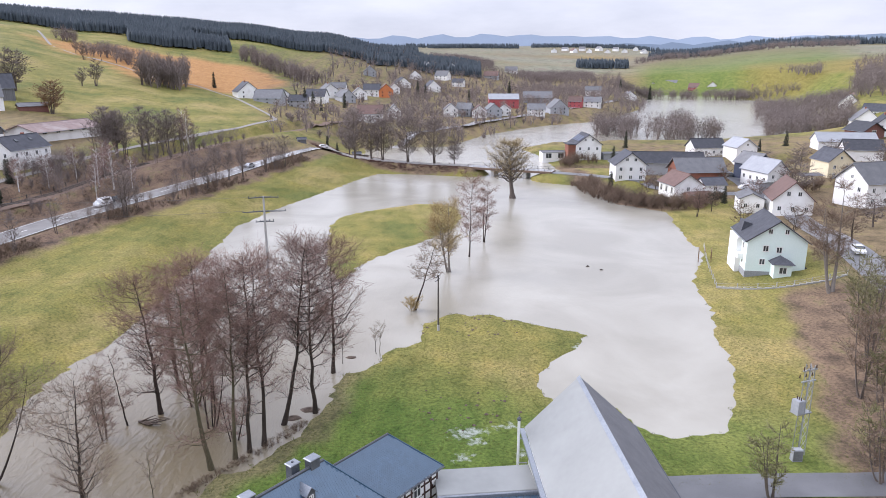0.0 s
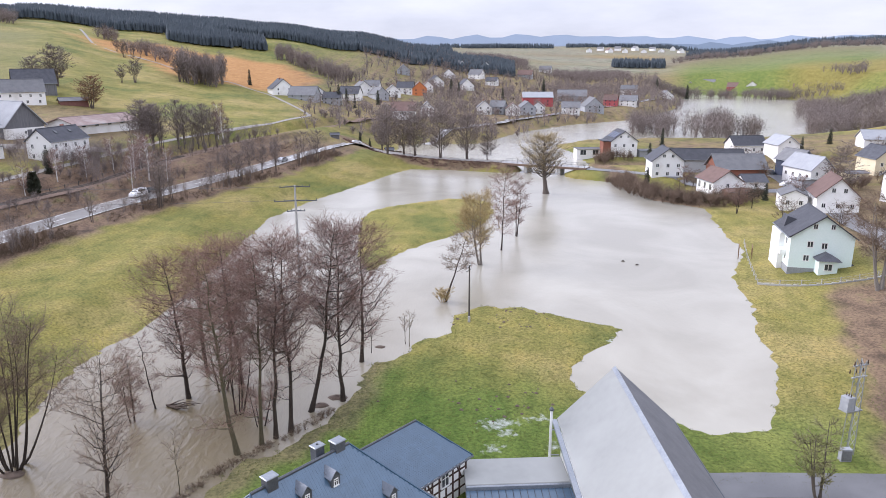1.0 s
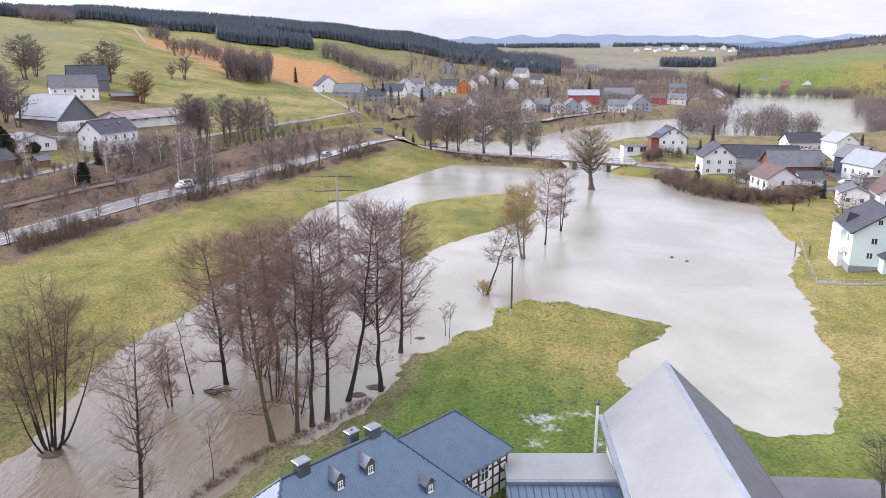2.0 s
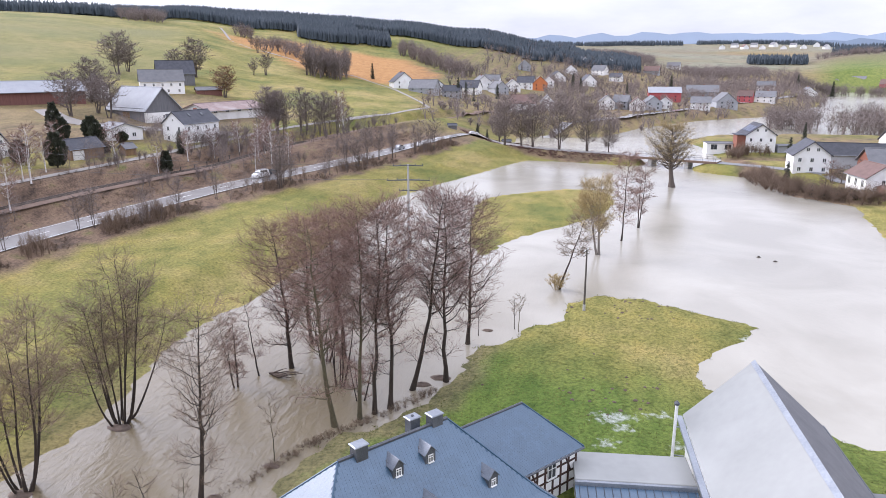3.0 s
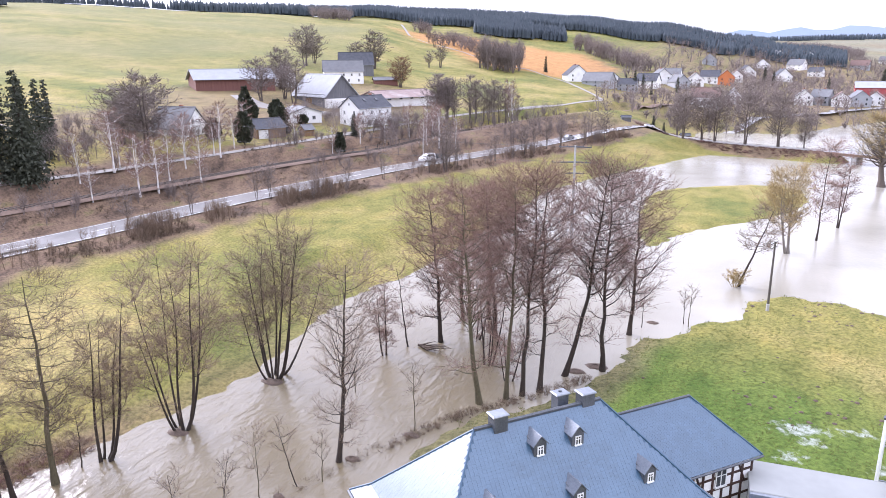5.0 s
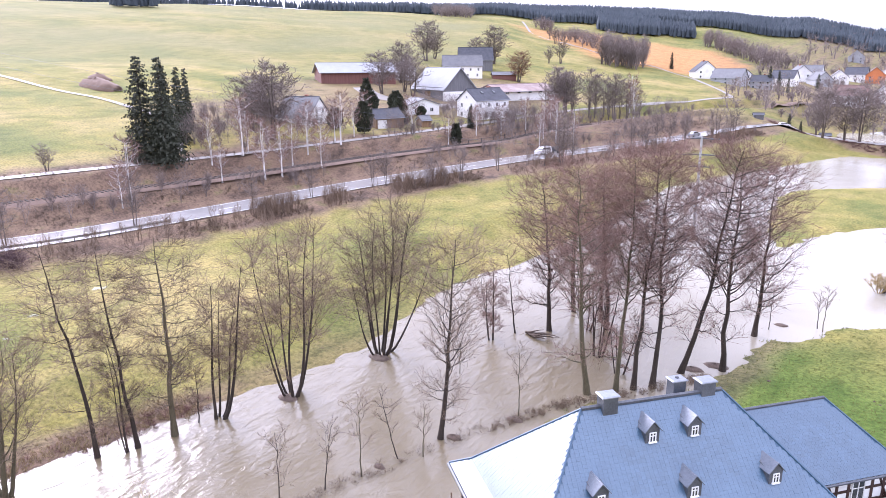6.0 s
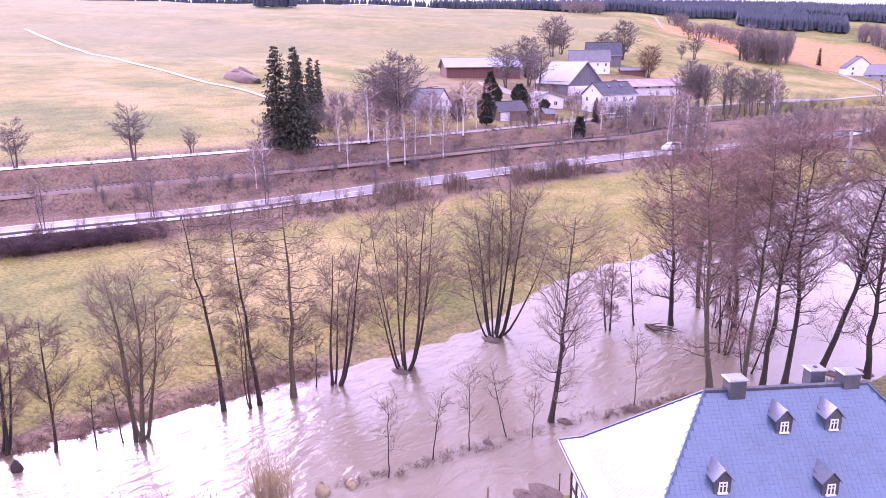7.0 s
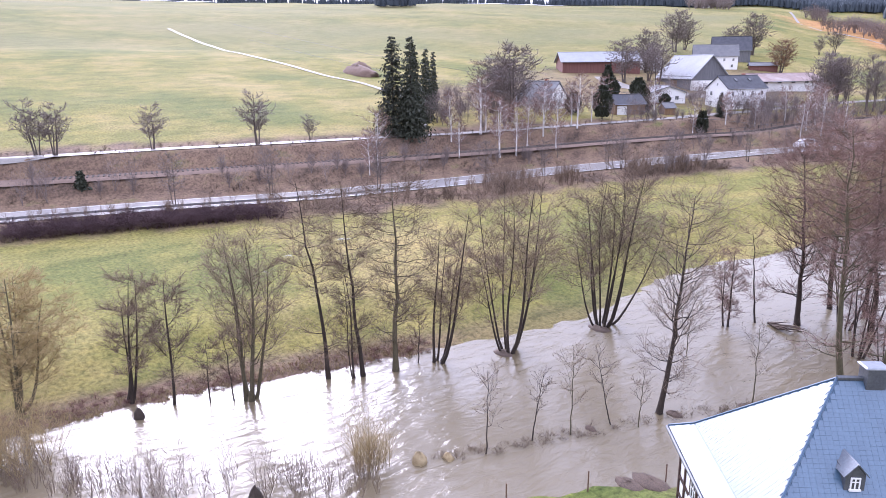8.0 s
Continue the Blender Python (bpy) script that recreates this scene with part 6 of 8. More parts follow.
for i, (x, y, s) in enumerate(((-144.7, 191.5, 1.5), (-121.2, 35.6, 0.82), (-124.6, 19.5, 0.95), (-123.5, 21.6, 0.9), (-178, 364, 1.5), (-182, 358, 1.0), (-168.7, 398.4, 1.7), (-235, 470, 1.3), (-255, 500, 1.0), (-118, 62, 0.5))):
    again(far_oak, x, y, s, 400 + i)

for i, (x, y, s) in enumerate(((74.7, 218.5, 0.42), (66, 213, 0.36), (92, 236, 0.5), (108, 232, 0.5), (121, 236, 0.45), (128, 205, 0.55), (140, 246, 0.55), (152, 236, 0.5), (86, 262, 0.45), (98, 268, 0.4), (140, 270, 0.5), (172, 262, 0.6), (186, 282, 0.55),
                             (134, 190, 0.6), (146, 205, 0.6), (110, 158, 0.55), (122, 168, 0.6), (96, 150, 0.5))):
    again(far_round, x, y, s * 1.65, 430 + i)

# ---- conifers ----
def spruce(name, label, x, y, h, seed, width=0.2, rows=16, group=""):
    rng = random.Random(seed)
    ob = thing(name, label, "tree", pose(x, y, gz(x, y) - 0.1), group)
    part("trunk", Geo().tube([(0, 0, 0), (0, 0, h * 0.5), (0, 0, h * 0.98)], [h * 0.014, h * 0.01, 0.02], 6).done("trunk", BARK), ob)
    g = Geo()
    lop = [rng.uniform(0.72, 1.15) for _ in range(8)]
    for i in range(rows):
        k = i / rows
        z, rad = h * (0.04 + 0.95 * k), h * width * (1 - k) ** 0.62 * rng.uniform(0.75, 1.15) + 0.15
        n = int(13 * (1 - k) + 7)
        for j in range(n):
            a = 6.283 * (j + rng.random()) / n
            ln = rad * rng.uniform(0.6, 1.12) * lop[int(a / 0.786) % 8]
            p = Vector((0, 0, z + rng.uniform(-0.03, 0.03) * h))
            d = Vector((math.cos(a), math.sin(a), 0))
            s = Vector((-d.y, d.x, 0))
            tip = p + d * ln + Vector((0, 0, ln * rng.uniform(-0.42, 0.05)))
            g.twig(p, tip, 0.05)
            # hanging sprays on both sides of the branch
            for m in range(6):
                u = 0.2 + 0.8 * (m + rng.random()) / 6
                c = p.lerp(tip, u)
                e = c + (d * rng.uniform(0.1, 0.6) + s * rng.uniform(-0.8, 0.8) + Vector((0, 0, rng.uniform(-0.75, 0.12)))) * (0.35 + 0.5 * ln * (1.1 - u) * rng.uniform(0.5, 1.0))
                w = (e - c).cross(Vector((rng.gauss(0, 1), rng.gauss(0, 1), rng.gauss(0, 0.4)))).normalized() * rng.uniform(0.1, 0.24)
                mid = c.lerp(e, 0.55)
                g.poly([c, mid + w, e, mid - w], (0, 1, 2, 3))
    part("crown", g.done("crown", NEEDLE), ob, "dark green needles")
    return ob


SPR = "spruces by the lane"
spruce("spruce", "tall dark spruce beside the farm lane", -111.8, 79.6, 18.4, 1, 0.24, 40, SPR)
spruce("spruce", "tall dark spruce beside the farm lane", -115.0, 77.6, 18.6, 2, 0.23, 40, SPR)
spruce("spruce", "tall dark spruce beside the farm lane", -116.4, 83.0, 16.6, 3, 0.19, 36, SPR)
spruce("spruce", "slim dark spruce behind the larger ones", -125.5, 92.0, 15.0, 7, 0.19, 32, SPR)
sp = spruce("spruce", "dark spruce at the field edge", -136, 101, 13.5, 4, 0.16, 20, SPR)
spruce("young_spruce", "small dark spruce beside the railway", -114.6, 23.6, 2.8, 5, 0.3, 9)
for i, (x, y, s) in enumerate(((-103, 163, 0.45), (-143, 444, 0.75), (-81, 415, 0.95), (-76, 412, 0.8), (-88, 425, 0.7), (-50, 300, 0.35), (82, 312, 0.6), (52, 212, 0.5), (79, 191, 0.38), (-45, 295, 0.3), (-60, 430, 0.7), (-20, 560, 1.0), (-14, 562, 0.9), (20, 545, 0.8), (130, 285, 0.4), (148, 300, 0.5),
                             (66, 268, 0.55), (-108, 170, 0.32), (-70, 405, 0.6), (60, 640, 1.0), (190, 760, 1.1), (225, 770, 1.2))):
    again(sp, x, y, s, 500 + i, "dark evergreen between the houses", "evergreens", 1.5 if s < 0.6 else 1.15)


def evergreen(label, x, y, h, w, seed, group="evergreen shrubs round the farm"):
    """A dense rounded evergreen of many small upright sprays."""
    rng, g = random.Random(seed), Geo()
    ob = thing("evergreen", label, "tree", pose(x, y, gz(x, y) - 0.1), group)
    part("trunk", Geo().tube([(0, 0, 0), (0, 0, h * 0.6)], [0.16, 0.05], 6).done("trunk", BARK), ob)
    lump = [(rng.uniform(0, 6.28), rng.uniform(0.7, 1.12)) for _ in range(7)]
    for _ in range(900):
        a, c = rng.uniform(0, 6.283), rng.random()
        k = 0.08 + 0.92 * c
        f = (1 - abs(2 * k - 0.85) ** 2.2 * 0.75) if k < 0.95 else 0.3
        f *= 0.8 + 0.2 * math.sin(a * 2 + lump[0][0]) * math.sin(k * 5 + lump[1][0]) + rng.gauss(0, 0.07)
        p = Vector((math.cos(a) * w * f * 0.72, math.sin(a) * w * f * 0.72, h * k * 0.94))
        d = (Vector((math.cos(a), math.sin(a), 0)) * rng.uniform(0.25, 0.8) + Vector((rng.gauss(0, 0.3), rng.gauss(0, 0.3), 0.7))).normalized()
        s = d.cross((rng.gauss(0, 1), rng.gauss(0, 1), 0.3)).normalized() * rng.uniform(0.16, 0.3)
        e = p + d * rng.uniform(0.5, 1.0)
        g.poly([p - s * 0.6, p + s * 0.6, p.lerp(e, 0.6) + s, e, p.lerp(e, 0.6) - s], (0, 1, 2, 3, 4))
    part("crown", g.done("crown", NEEDLE), ob, "dense dark green sprays")


for i, (x, y, h, w) in enumerate(((-113.2, 132.6, 7.6, 2.9), (-127.6, 162.0, 6.2, 3.0), (-123.5, 158.6, 5.2, 2.6), (-137.2, 160.5, 8.5, 2.2), (-131.5, 156.0, 6.0, 2.6), (-115.9, 151.1, 2.3, 1.5), (-121.4, 165.4, 2.4, 1.5), (-99.8, 151.5, 5.2, 1.7), (-120.5, 130.5, 5.0, 2.2))):
    evergreen("dense dark rounded evergreen beside the garage" if h > 4 else "small clipped dark evergreen shrub", x, y, h, w, 700 + i)


# ---- woods, brush and village far off ----
def in_polar(rng, az0, az1, r0, r1):
    a, r = radians(rng.uniform(az0, az1)), math.sqrt(rng.uniform(r0 * r0, r1 * r1))
    return -math.sin(a) * r, math.cos(a) * r


def conifer_wood(name, label, patches, seed, h=(9, 15)):
    rng, g = random.Random(seed), Geo()
    spots = [(in_polar(rng, *p[:4])) for p in patches for _ in range(p[4])]
    zs = ground_z(np.array([s[0] for s in spots]), np.array([s[1] for s in spots]))
    for (x, y), z in zip(spots, zs):
        t, n = rng.uniform(*h), 5
        w, b, turn = t * rng.uniform(0.13, 0.21), len(g.v), rng.uniform(0, 1)
        for k, f in ((0.12, 1.0), (0.55, 0.62)):
            g.v += [(x + math.cos(turn + 1.257 * j) * w * f * rng.uniform(0.75, 1.2), y + math.sin(turn + 1.257 * j) * w * f * rng.uniform(0.75, 1.2), z + t * k + rng.uniform(-0.5, 0.5)) for j in range(n)]
        g.v.append((x, y, z + t))
        for ring in (0,):
            g.f += [(b + ring * n + j, b + ring * n + (j + 1) % n, b + (ring + 1) * n + (j + 1) % n, b + (ring + 1) * n + j) for j in range(n)]
        g.f += [(b + n + j, b + n + (j + 1) % n, b + 2 * n) for j in range(n)]
    tagged(new(name, g.done(name, NEEDLE_HAZED, True)), label, "forest", kind="stuff")


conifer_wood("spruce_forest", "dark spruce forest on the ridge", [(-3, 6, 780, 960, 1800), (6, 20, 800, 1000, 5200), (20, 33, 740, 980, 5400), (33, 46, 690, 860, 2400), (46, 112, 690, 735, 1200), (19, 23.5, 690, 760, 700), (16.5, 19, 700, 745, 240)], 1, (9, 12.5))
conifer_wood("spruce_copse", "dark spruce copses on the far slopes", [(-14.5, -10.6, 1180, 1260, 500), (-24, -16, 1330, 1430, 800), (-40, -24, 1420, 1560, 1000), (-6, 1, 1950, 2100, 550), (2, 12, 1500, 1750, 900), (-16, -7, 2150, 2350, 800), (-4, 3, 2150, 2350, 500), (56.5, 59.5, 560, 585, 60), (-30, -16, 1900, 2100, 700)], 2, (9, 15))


def bare_wood(name, label, patches, seed, mat, h=(6, 12), twigs=26, fine=0.07, wide=0.36, wet=False):
    """A thicket of bare trees, too many to count: each a few stems and a round crown of many fine twigs."""
    rng, g = random.Random(seed), Geo()
    spots = [p[5](rng) if len(p) > 5 else in_polar(rng, *p[:4]) for p in patches for _ in range(p[4])]
    zs = ground_z(np.array([s[0] for s in spots]), np.array([s[1] for s in spots]))
    for (x, y), z in zip(spots, zs):
        if z < -0.6 and not wet:
            continue
        z = max(z, -0.5)
        t = rng.uniform(*h)
        base = Vector((x, y, z))
        tops = [base + Vector((rng.gauss(0, 0.13) * t, rng.gauss(0, 0.13) * t, t * rng.uniform(0.6, 0.9))) for _ in range(3)]
        for top in tops:
            g.twig(base, top, fine * 2.2)
        w = t * wide * rng.uniform(0.8, 1.2)
        for _ in range(twigs):
            a, c, f = rng.uniform(0, 6.283), rng.uniform(-1, 1), rng.random() ** 0.4
            s = math.sqrt(1 - c * c) * f
            q = base + Vector((math.cos(a) * s * w, math.sin(a) * s * w, t * (0.6 + 0.4 * c * f)))
            p = base.lerp(rng.choice(tops), min(1.0, max(0.1, (q.z - z) / t * rng.uniform(0.5, 0.95))))
            if t > 5:
                p = q - ((q - p).normalized() + Vector((rng.gauss(0, 0.5), rng.gauss(0, 0.5), rng.gauss(0, 0.4)))) * t * rng.uniform(0.06, 0.16)
            g.sliver(p.lerp(q, rng.uniform(0.0, 0.5)) if t < 5 else p, q, fine, rng.uniform(0, 3.14))
    tagged(new(name, g.done(name, mat)), label, "thicket", kind="stuff")


def along(path, side0, side1, gaps=False):
    pts = resample(path, 2.0)

    def pick(rng):
        i = rng.randrange(1, len(pts) - 1)
        while gaps and math.sin(i * 0.83) + math.sin(i * 0.31 + 1) < rng.uniform(-0.6, 0.9):
            i = rng.randrange(1, len(pts) - 1)
        (x0, y0), (x1, y1) = pts[i - 1], pts[i + 1]
        d = Vector((x1 - x0, y1 - y0)).normalized()
        o = rng.uniform(side0, side1)
        k = rng.random()
        return pts[i][0] + (pts[i + 1][0] - pts[i][0]) * k + d.y * o, pts[i][1] + (pts[i + 1][1] - pts[i][1]) * k - d.x * o
    return pick


NEAR_ROAD = [(road_x(y), y) for y in (-40, 0, 15, 33, 53, 76, 100, 125, 150, 179, 221, 255)]
bare_wood("roadside_brush", "low brown leafless brush along the road bank", [(0, 0, 0, 0, 1100, along(NEAR_ROAD[3:], 5.2, 9.0, True)), (0, 0, 0, 0, 200, along(NEAR_ROAD[1:4], 5.6, 10))], 5, BRUSH, (0.3, 1.35), 44, 0.015, 0.9)
bare_wood("roadside_saplings", "thin upright bare growth along the road bank", [(0, 0, 0, 0, 190, along(NEAR_ROAD[5:8], 5.2, 8.6, True)), (0, 0, 0, 0, 60, along(NEAR_ROAD[2:6], 5.2, 8)), (0, 0, 0, 0, 120, along(NEAR_ROAD[8:], 5.2, 8, True))], 21, TWIG_GREY, (1.8, 4.9), 90, 0.014, 0.24)
bare_wood("railway_brush", "purple-brown brush between road and railway", [(0, 0, 0, 0, 420, along(NEAR_ROAD, -10.5, -6.5, True)), (0, 0, 0, 0, 320, along(NEAR_ROAD, -22, -17))], 6, BRUSH, (0.3, 1.3), 44, 0.012, 1.0)
bare_wood("tall_roadside_growth", "tall bare growth beside the road", [(0, 0, 0, 0, 30, along(NEAR_ROAD[6:], 5.5, 8.5)), (0, 0, 0, 0, 80, along(NEAR_ROAD, -11, -7.5)), (0, 0, 0, 0, 90, along(NEAR_ROAD[7:], -24, -17))], 7, TWIG_HAZED, (3, 7.5), 230, 0.02, 0.34)
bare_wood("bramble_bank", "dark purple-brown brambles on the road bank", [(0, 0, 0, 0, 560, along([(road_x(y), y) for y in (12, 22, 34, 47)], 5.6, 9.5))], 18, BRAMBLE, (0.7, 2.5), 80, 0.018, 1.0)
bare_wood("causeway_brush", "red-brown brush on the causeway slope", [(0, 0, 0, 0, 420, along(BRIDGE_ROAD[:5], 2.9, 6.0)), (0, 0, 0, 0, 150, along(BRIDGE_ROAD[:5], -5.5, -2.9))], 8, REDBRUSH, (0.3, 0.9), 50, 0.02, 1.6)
bare_wood("farm_thicket", "bare thicket round the farm", [(47.5, 56, 150, 190, 80), (43, 46.5, 168, 178, 18), (29, 34, 190, 205, 24), (26, 31, 200, 222, 34), (33.5, 36.5, 205, 225, 16)], 9, TWIG_HAZED, (3, 7.5), 240, 0.024, 0.42)
bare_wood("field_copse", "bare copse and hedges between the fields", [(22.5, 24.5, 520, 545, 14), (24, 26.5, 545, 575, 22), (27, 28.3, 630, 650, 18), (33, 36, 640, 690, 52)], 10, TWIG_HAZED, (7, 13), 200, 0.11, 0.45)
bare_wood("tall_copse", "tall bare copse at the edge of the ploughed field", [(19.8, 22.8, 428, 468, 64)], 22, TWIG_HAZED, (13, 21), 260, 0.1, 0.2)
bare_wood("birch_belt", "belt of slim pale birches across the slope", [(0, 0, 0, 0, 120, along([(-178, 640), (-140, 600), (-98, 556)], -9, 9))], 23, TWIG_HAZED, (9, 17), 150, 0.11, 0.24)
bare_wood("village_trees", "bare garden trees across the village", [(2, 12, 400, 640, 130), (-10, 4, 430, 700, 420), (-16, -6, 560, 800, 380), (3, 14, 320, 400, 90), (-6, 3, 350, 430, 62)], 11, TWIG_HAZED, (4, 10), 95, 0.13, 0.5)
bare_wood("valley_trees", "brown haze of bare trees up the valley", [(-14, 9, 640, 1000, 520), (-28, -14, 815, 860, 200)], 24, TWIG_HAZED, (7, 13), 70, 0.16, 0.5)
bare_wood("lakeside_wood", "bare grey-brown wood standing in the far lake", [(-21.6, -16.2, 372, 400, 34), (-19.5, -16.5, 400, 455, 26), (-15.6, -12.2, 375, 450, 60), (-30.5, -24.8, 405, 520, 170), (-24, -13, 815, 850, 150), (-33, -24, 540, 700, 260)], 12, TWIG_HAZED, (8, 15), 180, 0.095, 0.42, True)
bare_wood("right_slope_wood", "bare wood climbing the far right slope", [(-40, -30, 560, 900, 400), (-31, -24, 640, 760, 220), (-12, -6, 900, 1000, 220), (-4, 1, 1000, 1120, 220), (-30, -15, 1280, 1330, 260)], 13, TWIG_HAZED, (8, 14), 80, 0.19, 0.55)
bare_wood("garden_hedge", "dark evergreen hedge between the gardens and the flood", [(0, 0, 0, 0, 60, along([(52, 200), (58, 192), (66, 190)], -2.5, 1.0)), (0, 0, 0, 0, 30, along([(70, 194), (80, 196)], -1.5, 1.5))], 25, NEEDLE, (1.6, 3.4), 160, 0.05, 0.5)
bare_wood("garden_brush", "bare shrubs along the flooded gardens", [(0, 0, 0, 0, 200, along([(46, 228), (47, 212), (51, 197), (61, 187), (74, 190)], -3.5, 4)), (0, 0, 0, 0, 52, along([(44, 262), (48, 272), (60, 272)], -1, 4)), (0, 0, 0, 0, 52, along([(80, 190), (96, 195), (118, 205)], -3, 4))], 14, TWIG_GREY, (1.5, 5.5), 170, 0.028, 0.5)
bare_wood("river_shrubs", "low bare willow shrubs on the near bank", [(0, 0, 0, 0, 150, along([(-54, 3), (-48.5, 9), (-42.6, 14.6), (-38.2, 19.6), (-35.4, 24.5), (-34, 28)], -0.8, 2.2))], 15, TWIG_GREY, (1.6, 4.4), 46, 0.009, 0.24, True)
bare_wood("golden_shrubs", "yellow-twigged willow shrubs at the water's edge", [(0, 0, 0, 0, 46, along([(-56, 4), (-51, 8.6), (-47, 11.5)], -1.4, 2.4)), (0, 0, 0, 0, 16, along([(-36, 24.5), (-34.4, 28.5)], -0.8, 0.8))], 19, TWIG_GOLD, (3, 6.5), 110, 0.009, 0.32, True)
bare_wood("bank_scrub", "brown scrub on the muddy river bank", [(0, 0, 0, 0, 170, along([(-57, 2), (-54, 12), (-53, 18), (-52, 25), (-49.6, 34), (-48.4, 41)], -1.2, 1.0))], 20, REDBRUSH, (0.2, 0.75), 60, 0.009, 1.2)
bare_wood("drowned_reeds", "dry reeds and twigs poking from the drowned bank", [(0, 0, 0, 0, 520, along([(-34.5, 29), (-32, 36), (-30.3, 42), (-28.8, 47.5), (-26.5, 53), (-23.5, 59), (-19, 64.5), (-15.6, 70)], -0.6, 0.7))], 16, BRUSH, (0.2, 1.2), 46, 0.008, 0.6, True)


# ---- hills on the horizon, haze put into their colour ----
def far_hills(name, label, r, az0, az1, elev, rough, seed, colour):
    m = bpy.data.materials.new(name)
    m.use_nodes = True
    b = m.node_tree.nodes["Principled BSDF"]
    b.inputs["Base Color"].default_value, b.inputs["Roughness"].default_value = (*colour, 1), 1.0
    # emission stands in for the light scattered by the haze
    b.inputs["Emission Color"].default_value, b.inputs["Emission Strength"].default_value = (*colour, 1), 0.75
    g, n = Geo(), 90
    for i in range(n + 1):
        az = az0 + (az1 - az0) * i / n
        a = radians(az)
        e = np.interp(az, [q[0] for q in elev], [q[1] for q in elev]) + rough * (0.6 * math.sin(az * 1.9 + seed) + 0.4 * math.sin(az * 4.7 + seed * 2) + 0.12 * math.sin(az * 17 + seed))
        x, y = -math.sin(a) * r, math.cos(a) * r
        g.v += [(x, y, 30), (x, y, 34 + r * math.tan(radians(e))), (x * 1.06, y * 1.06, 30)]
        if i:
            k = 3 * i
            g.f += [(k - 3, k, k + 1, k - 2), (k - 2, k + 1, k + 2, k - 1)]
    tagged(new(name, g.done(name, m, True)), label, "backdrop", kind="structure")


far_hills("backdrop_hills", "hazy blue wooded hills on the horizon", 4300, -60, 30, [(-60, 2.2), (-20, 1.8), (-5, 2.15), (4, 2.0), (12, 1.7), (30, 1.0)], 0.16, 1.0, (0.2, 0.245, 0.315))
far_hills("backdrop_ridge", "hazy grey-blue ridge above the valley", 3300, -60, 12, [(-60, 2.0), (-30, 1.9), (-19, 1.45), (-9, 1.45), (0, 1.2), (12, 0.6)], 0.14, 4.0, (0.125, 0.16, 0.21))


# ---- village up the valley ----
gable_house("village_house", "white village house with dark roof among bare trees", -117, 421, 118, 15.1, 12.9, 4.7, 10.1, WHITE, ROOF_DARK, "l:2@3.6 l:2@1.2", 0.4, VIL, chimney=(1, 0.3, 0.9), pane_only=True)
gable_house("village_house", "grey village house with grey roof among bare trees", -100, 409, -6, 15.9, 11.0, 4.7, 9.2, GREYWALL, ROOF_GREY, "f:3@1.2 f:3@3.6", 0.4, VIL, pane_only=True)
gable_house("village_house", "white village house with dark roof among bare trees", -96, 425, 110, 11.8, 8.8, 5.5, 9.0, WHITE, ROOF_DARK, "l:2@3.6 l:2@1.2", 0.4, VIL, pane_only=True)
gable_house("village_house", "grey village house with dark roof among bare trees", -85, 416, 2, 10.4, 7.5, 4.9, 7.9, GREYWALL, ROOF_DARK, "f:3@1.2 f:3@3.6", 0.4, VIL, chimney=(1, 0.3, 0.9), pane_only=True)
gable_house("village_house", "white village house with dark roof among bare trees", -80, 449, -10, 12.7, 8.9, 4.9, 9.0, WHITE, ROOF_DARK, "f:3@1.2 f:3@3.6", 0.4, VIL, pane_only=True)
gable_house("village_house", "white village house with grey roof among bare trees", -78, 483, 111, 15.3, 11.4, 5.6, 10.1, WHITE, ROOF_GREY, "l:2@3.6 l:2@1.2", 0.4, VIL, chimney=(1, 0.3, 0.9), pane_only=True)
gable_house("village_house", "white village house with grey roof among bare trees", -75, 510, -2, 11.0, 7.7, 5.4, 8.8, WHITE, ROOF_GREY, "f:3@1.2 f:3@3.6", 0.4, VIL, pane_only=True)
gable_house("village_house", "grey village house with grey roof among bare trees", -65, 469, 120, 13.1, 9.6, 4.7, 8.9, GREYWALL, ROOF_GREY, "l:2@3.6 l:2@1.2", 0.4, VIL, pane_only=True)
gable_house("village_house", "white village house with grey roof among bare trees", -59, 500, 99, 12.8, 10.2, 4.8, 9.1, WHITE, ROOF_GREY, "l:2@3.6 l:2@1.2", 0.4, VIL, chimney=(1, 0.3, 0.9), pane_only=True)
gable_house("village_house", "white village house with dark roof among bare trees", -53, 531, -4, 12.2, 8.6, 5.7, 9.7, WHITE, ROOF_DARK, "f:3@1.2 f:3@3.6", 0.4, VIL, pane_only=True)
gable_house("village_house", "orange village house with brown roof among bare trees", -43, 533, 97, 12.9, 10.8, 5.7, 10.4, ORANGEWALL, ROOF_BROWN, "l:2@3.6 l:2@1.2", 0.4, VIL, pane_only=True)
gable_house("village_house", "white village house with brown roof among bare trees", -39, 565, 96, 11.9, 8.8, 5.2, 8.9, WHITE, ROOF_BROWN, "l:2@3.6 l:2@1.2", 0.4, VIL, pane_only=True)
gable_house("village_house", "white village house with dark roof among bare trees", -37, 638, 105, 15.9, 12.9, 4.8, 10.0, WHITE, ROOF_DARK, "l:2@3.6 l:2@1.2", 0.4, VIL, pane_only=True)
gable_house("village_house", "white village house with dark roof among bare trees", -28, 710, 94, 14.5, 13.0, 4.7, 10.3, WHITE, ROOF_DARK, "l:2@3.6 l:2@1.2", 0.4, VIL, chimney=(1, 0.3, 0.9), pane_only=True)
gable_house("village_house", "white village house with grey roof among bare trees", -21, 815, 123, 16.4, 13.0, 5.2, 10.5, WHITE, ROOF_GREY, "l:2@3.6 l:2@1.2", 0.4, VIL, pane_only=True)
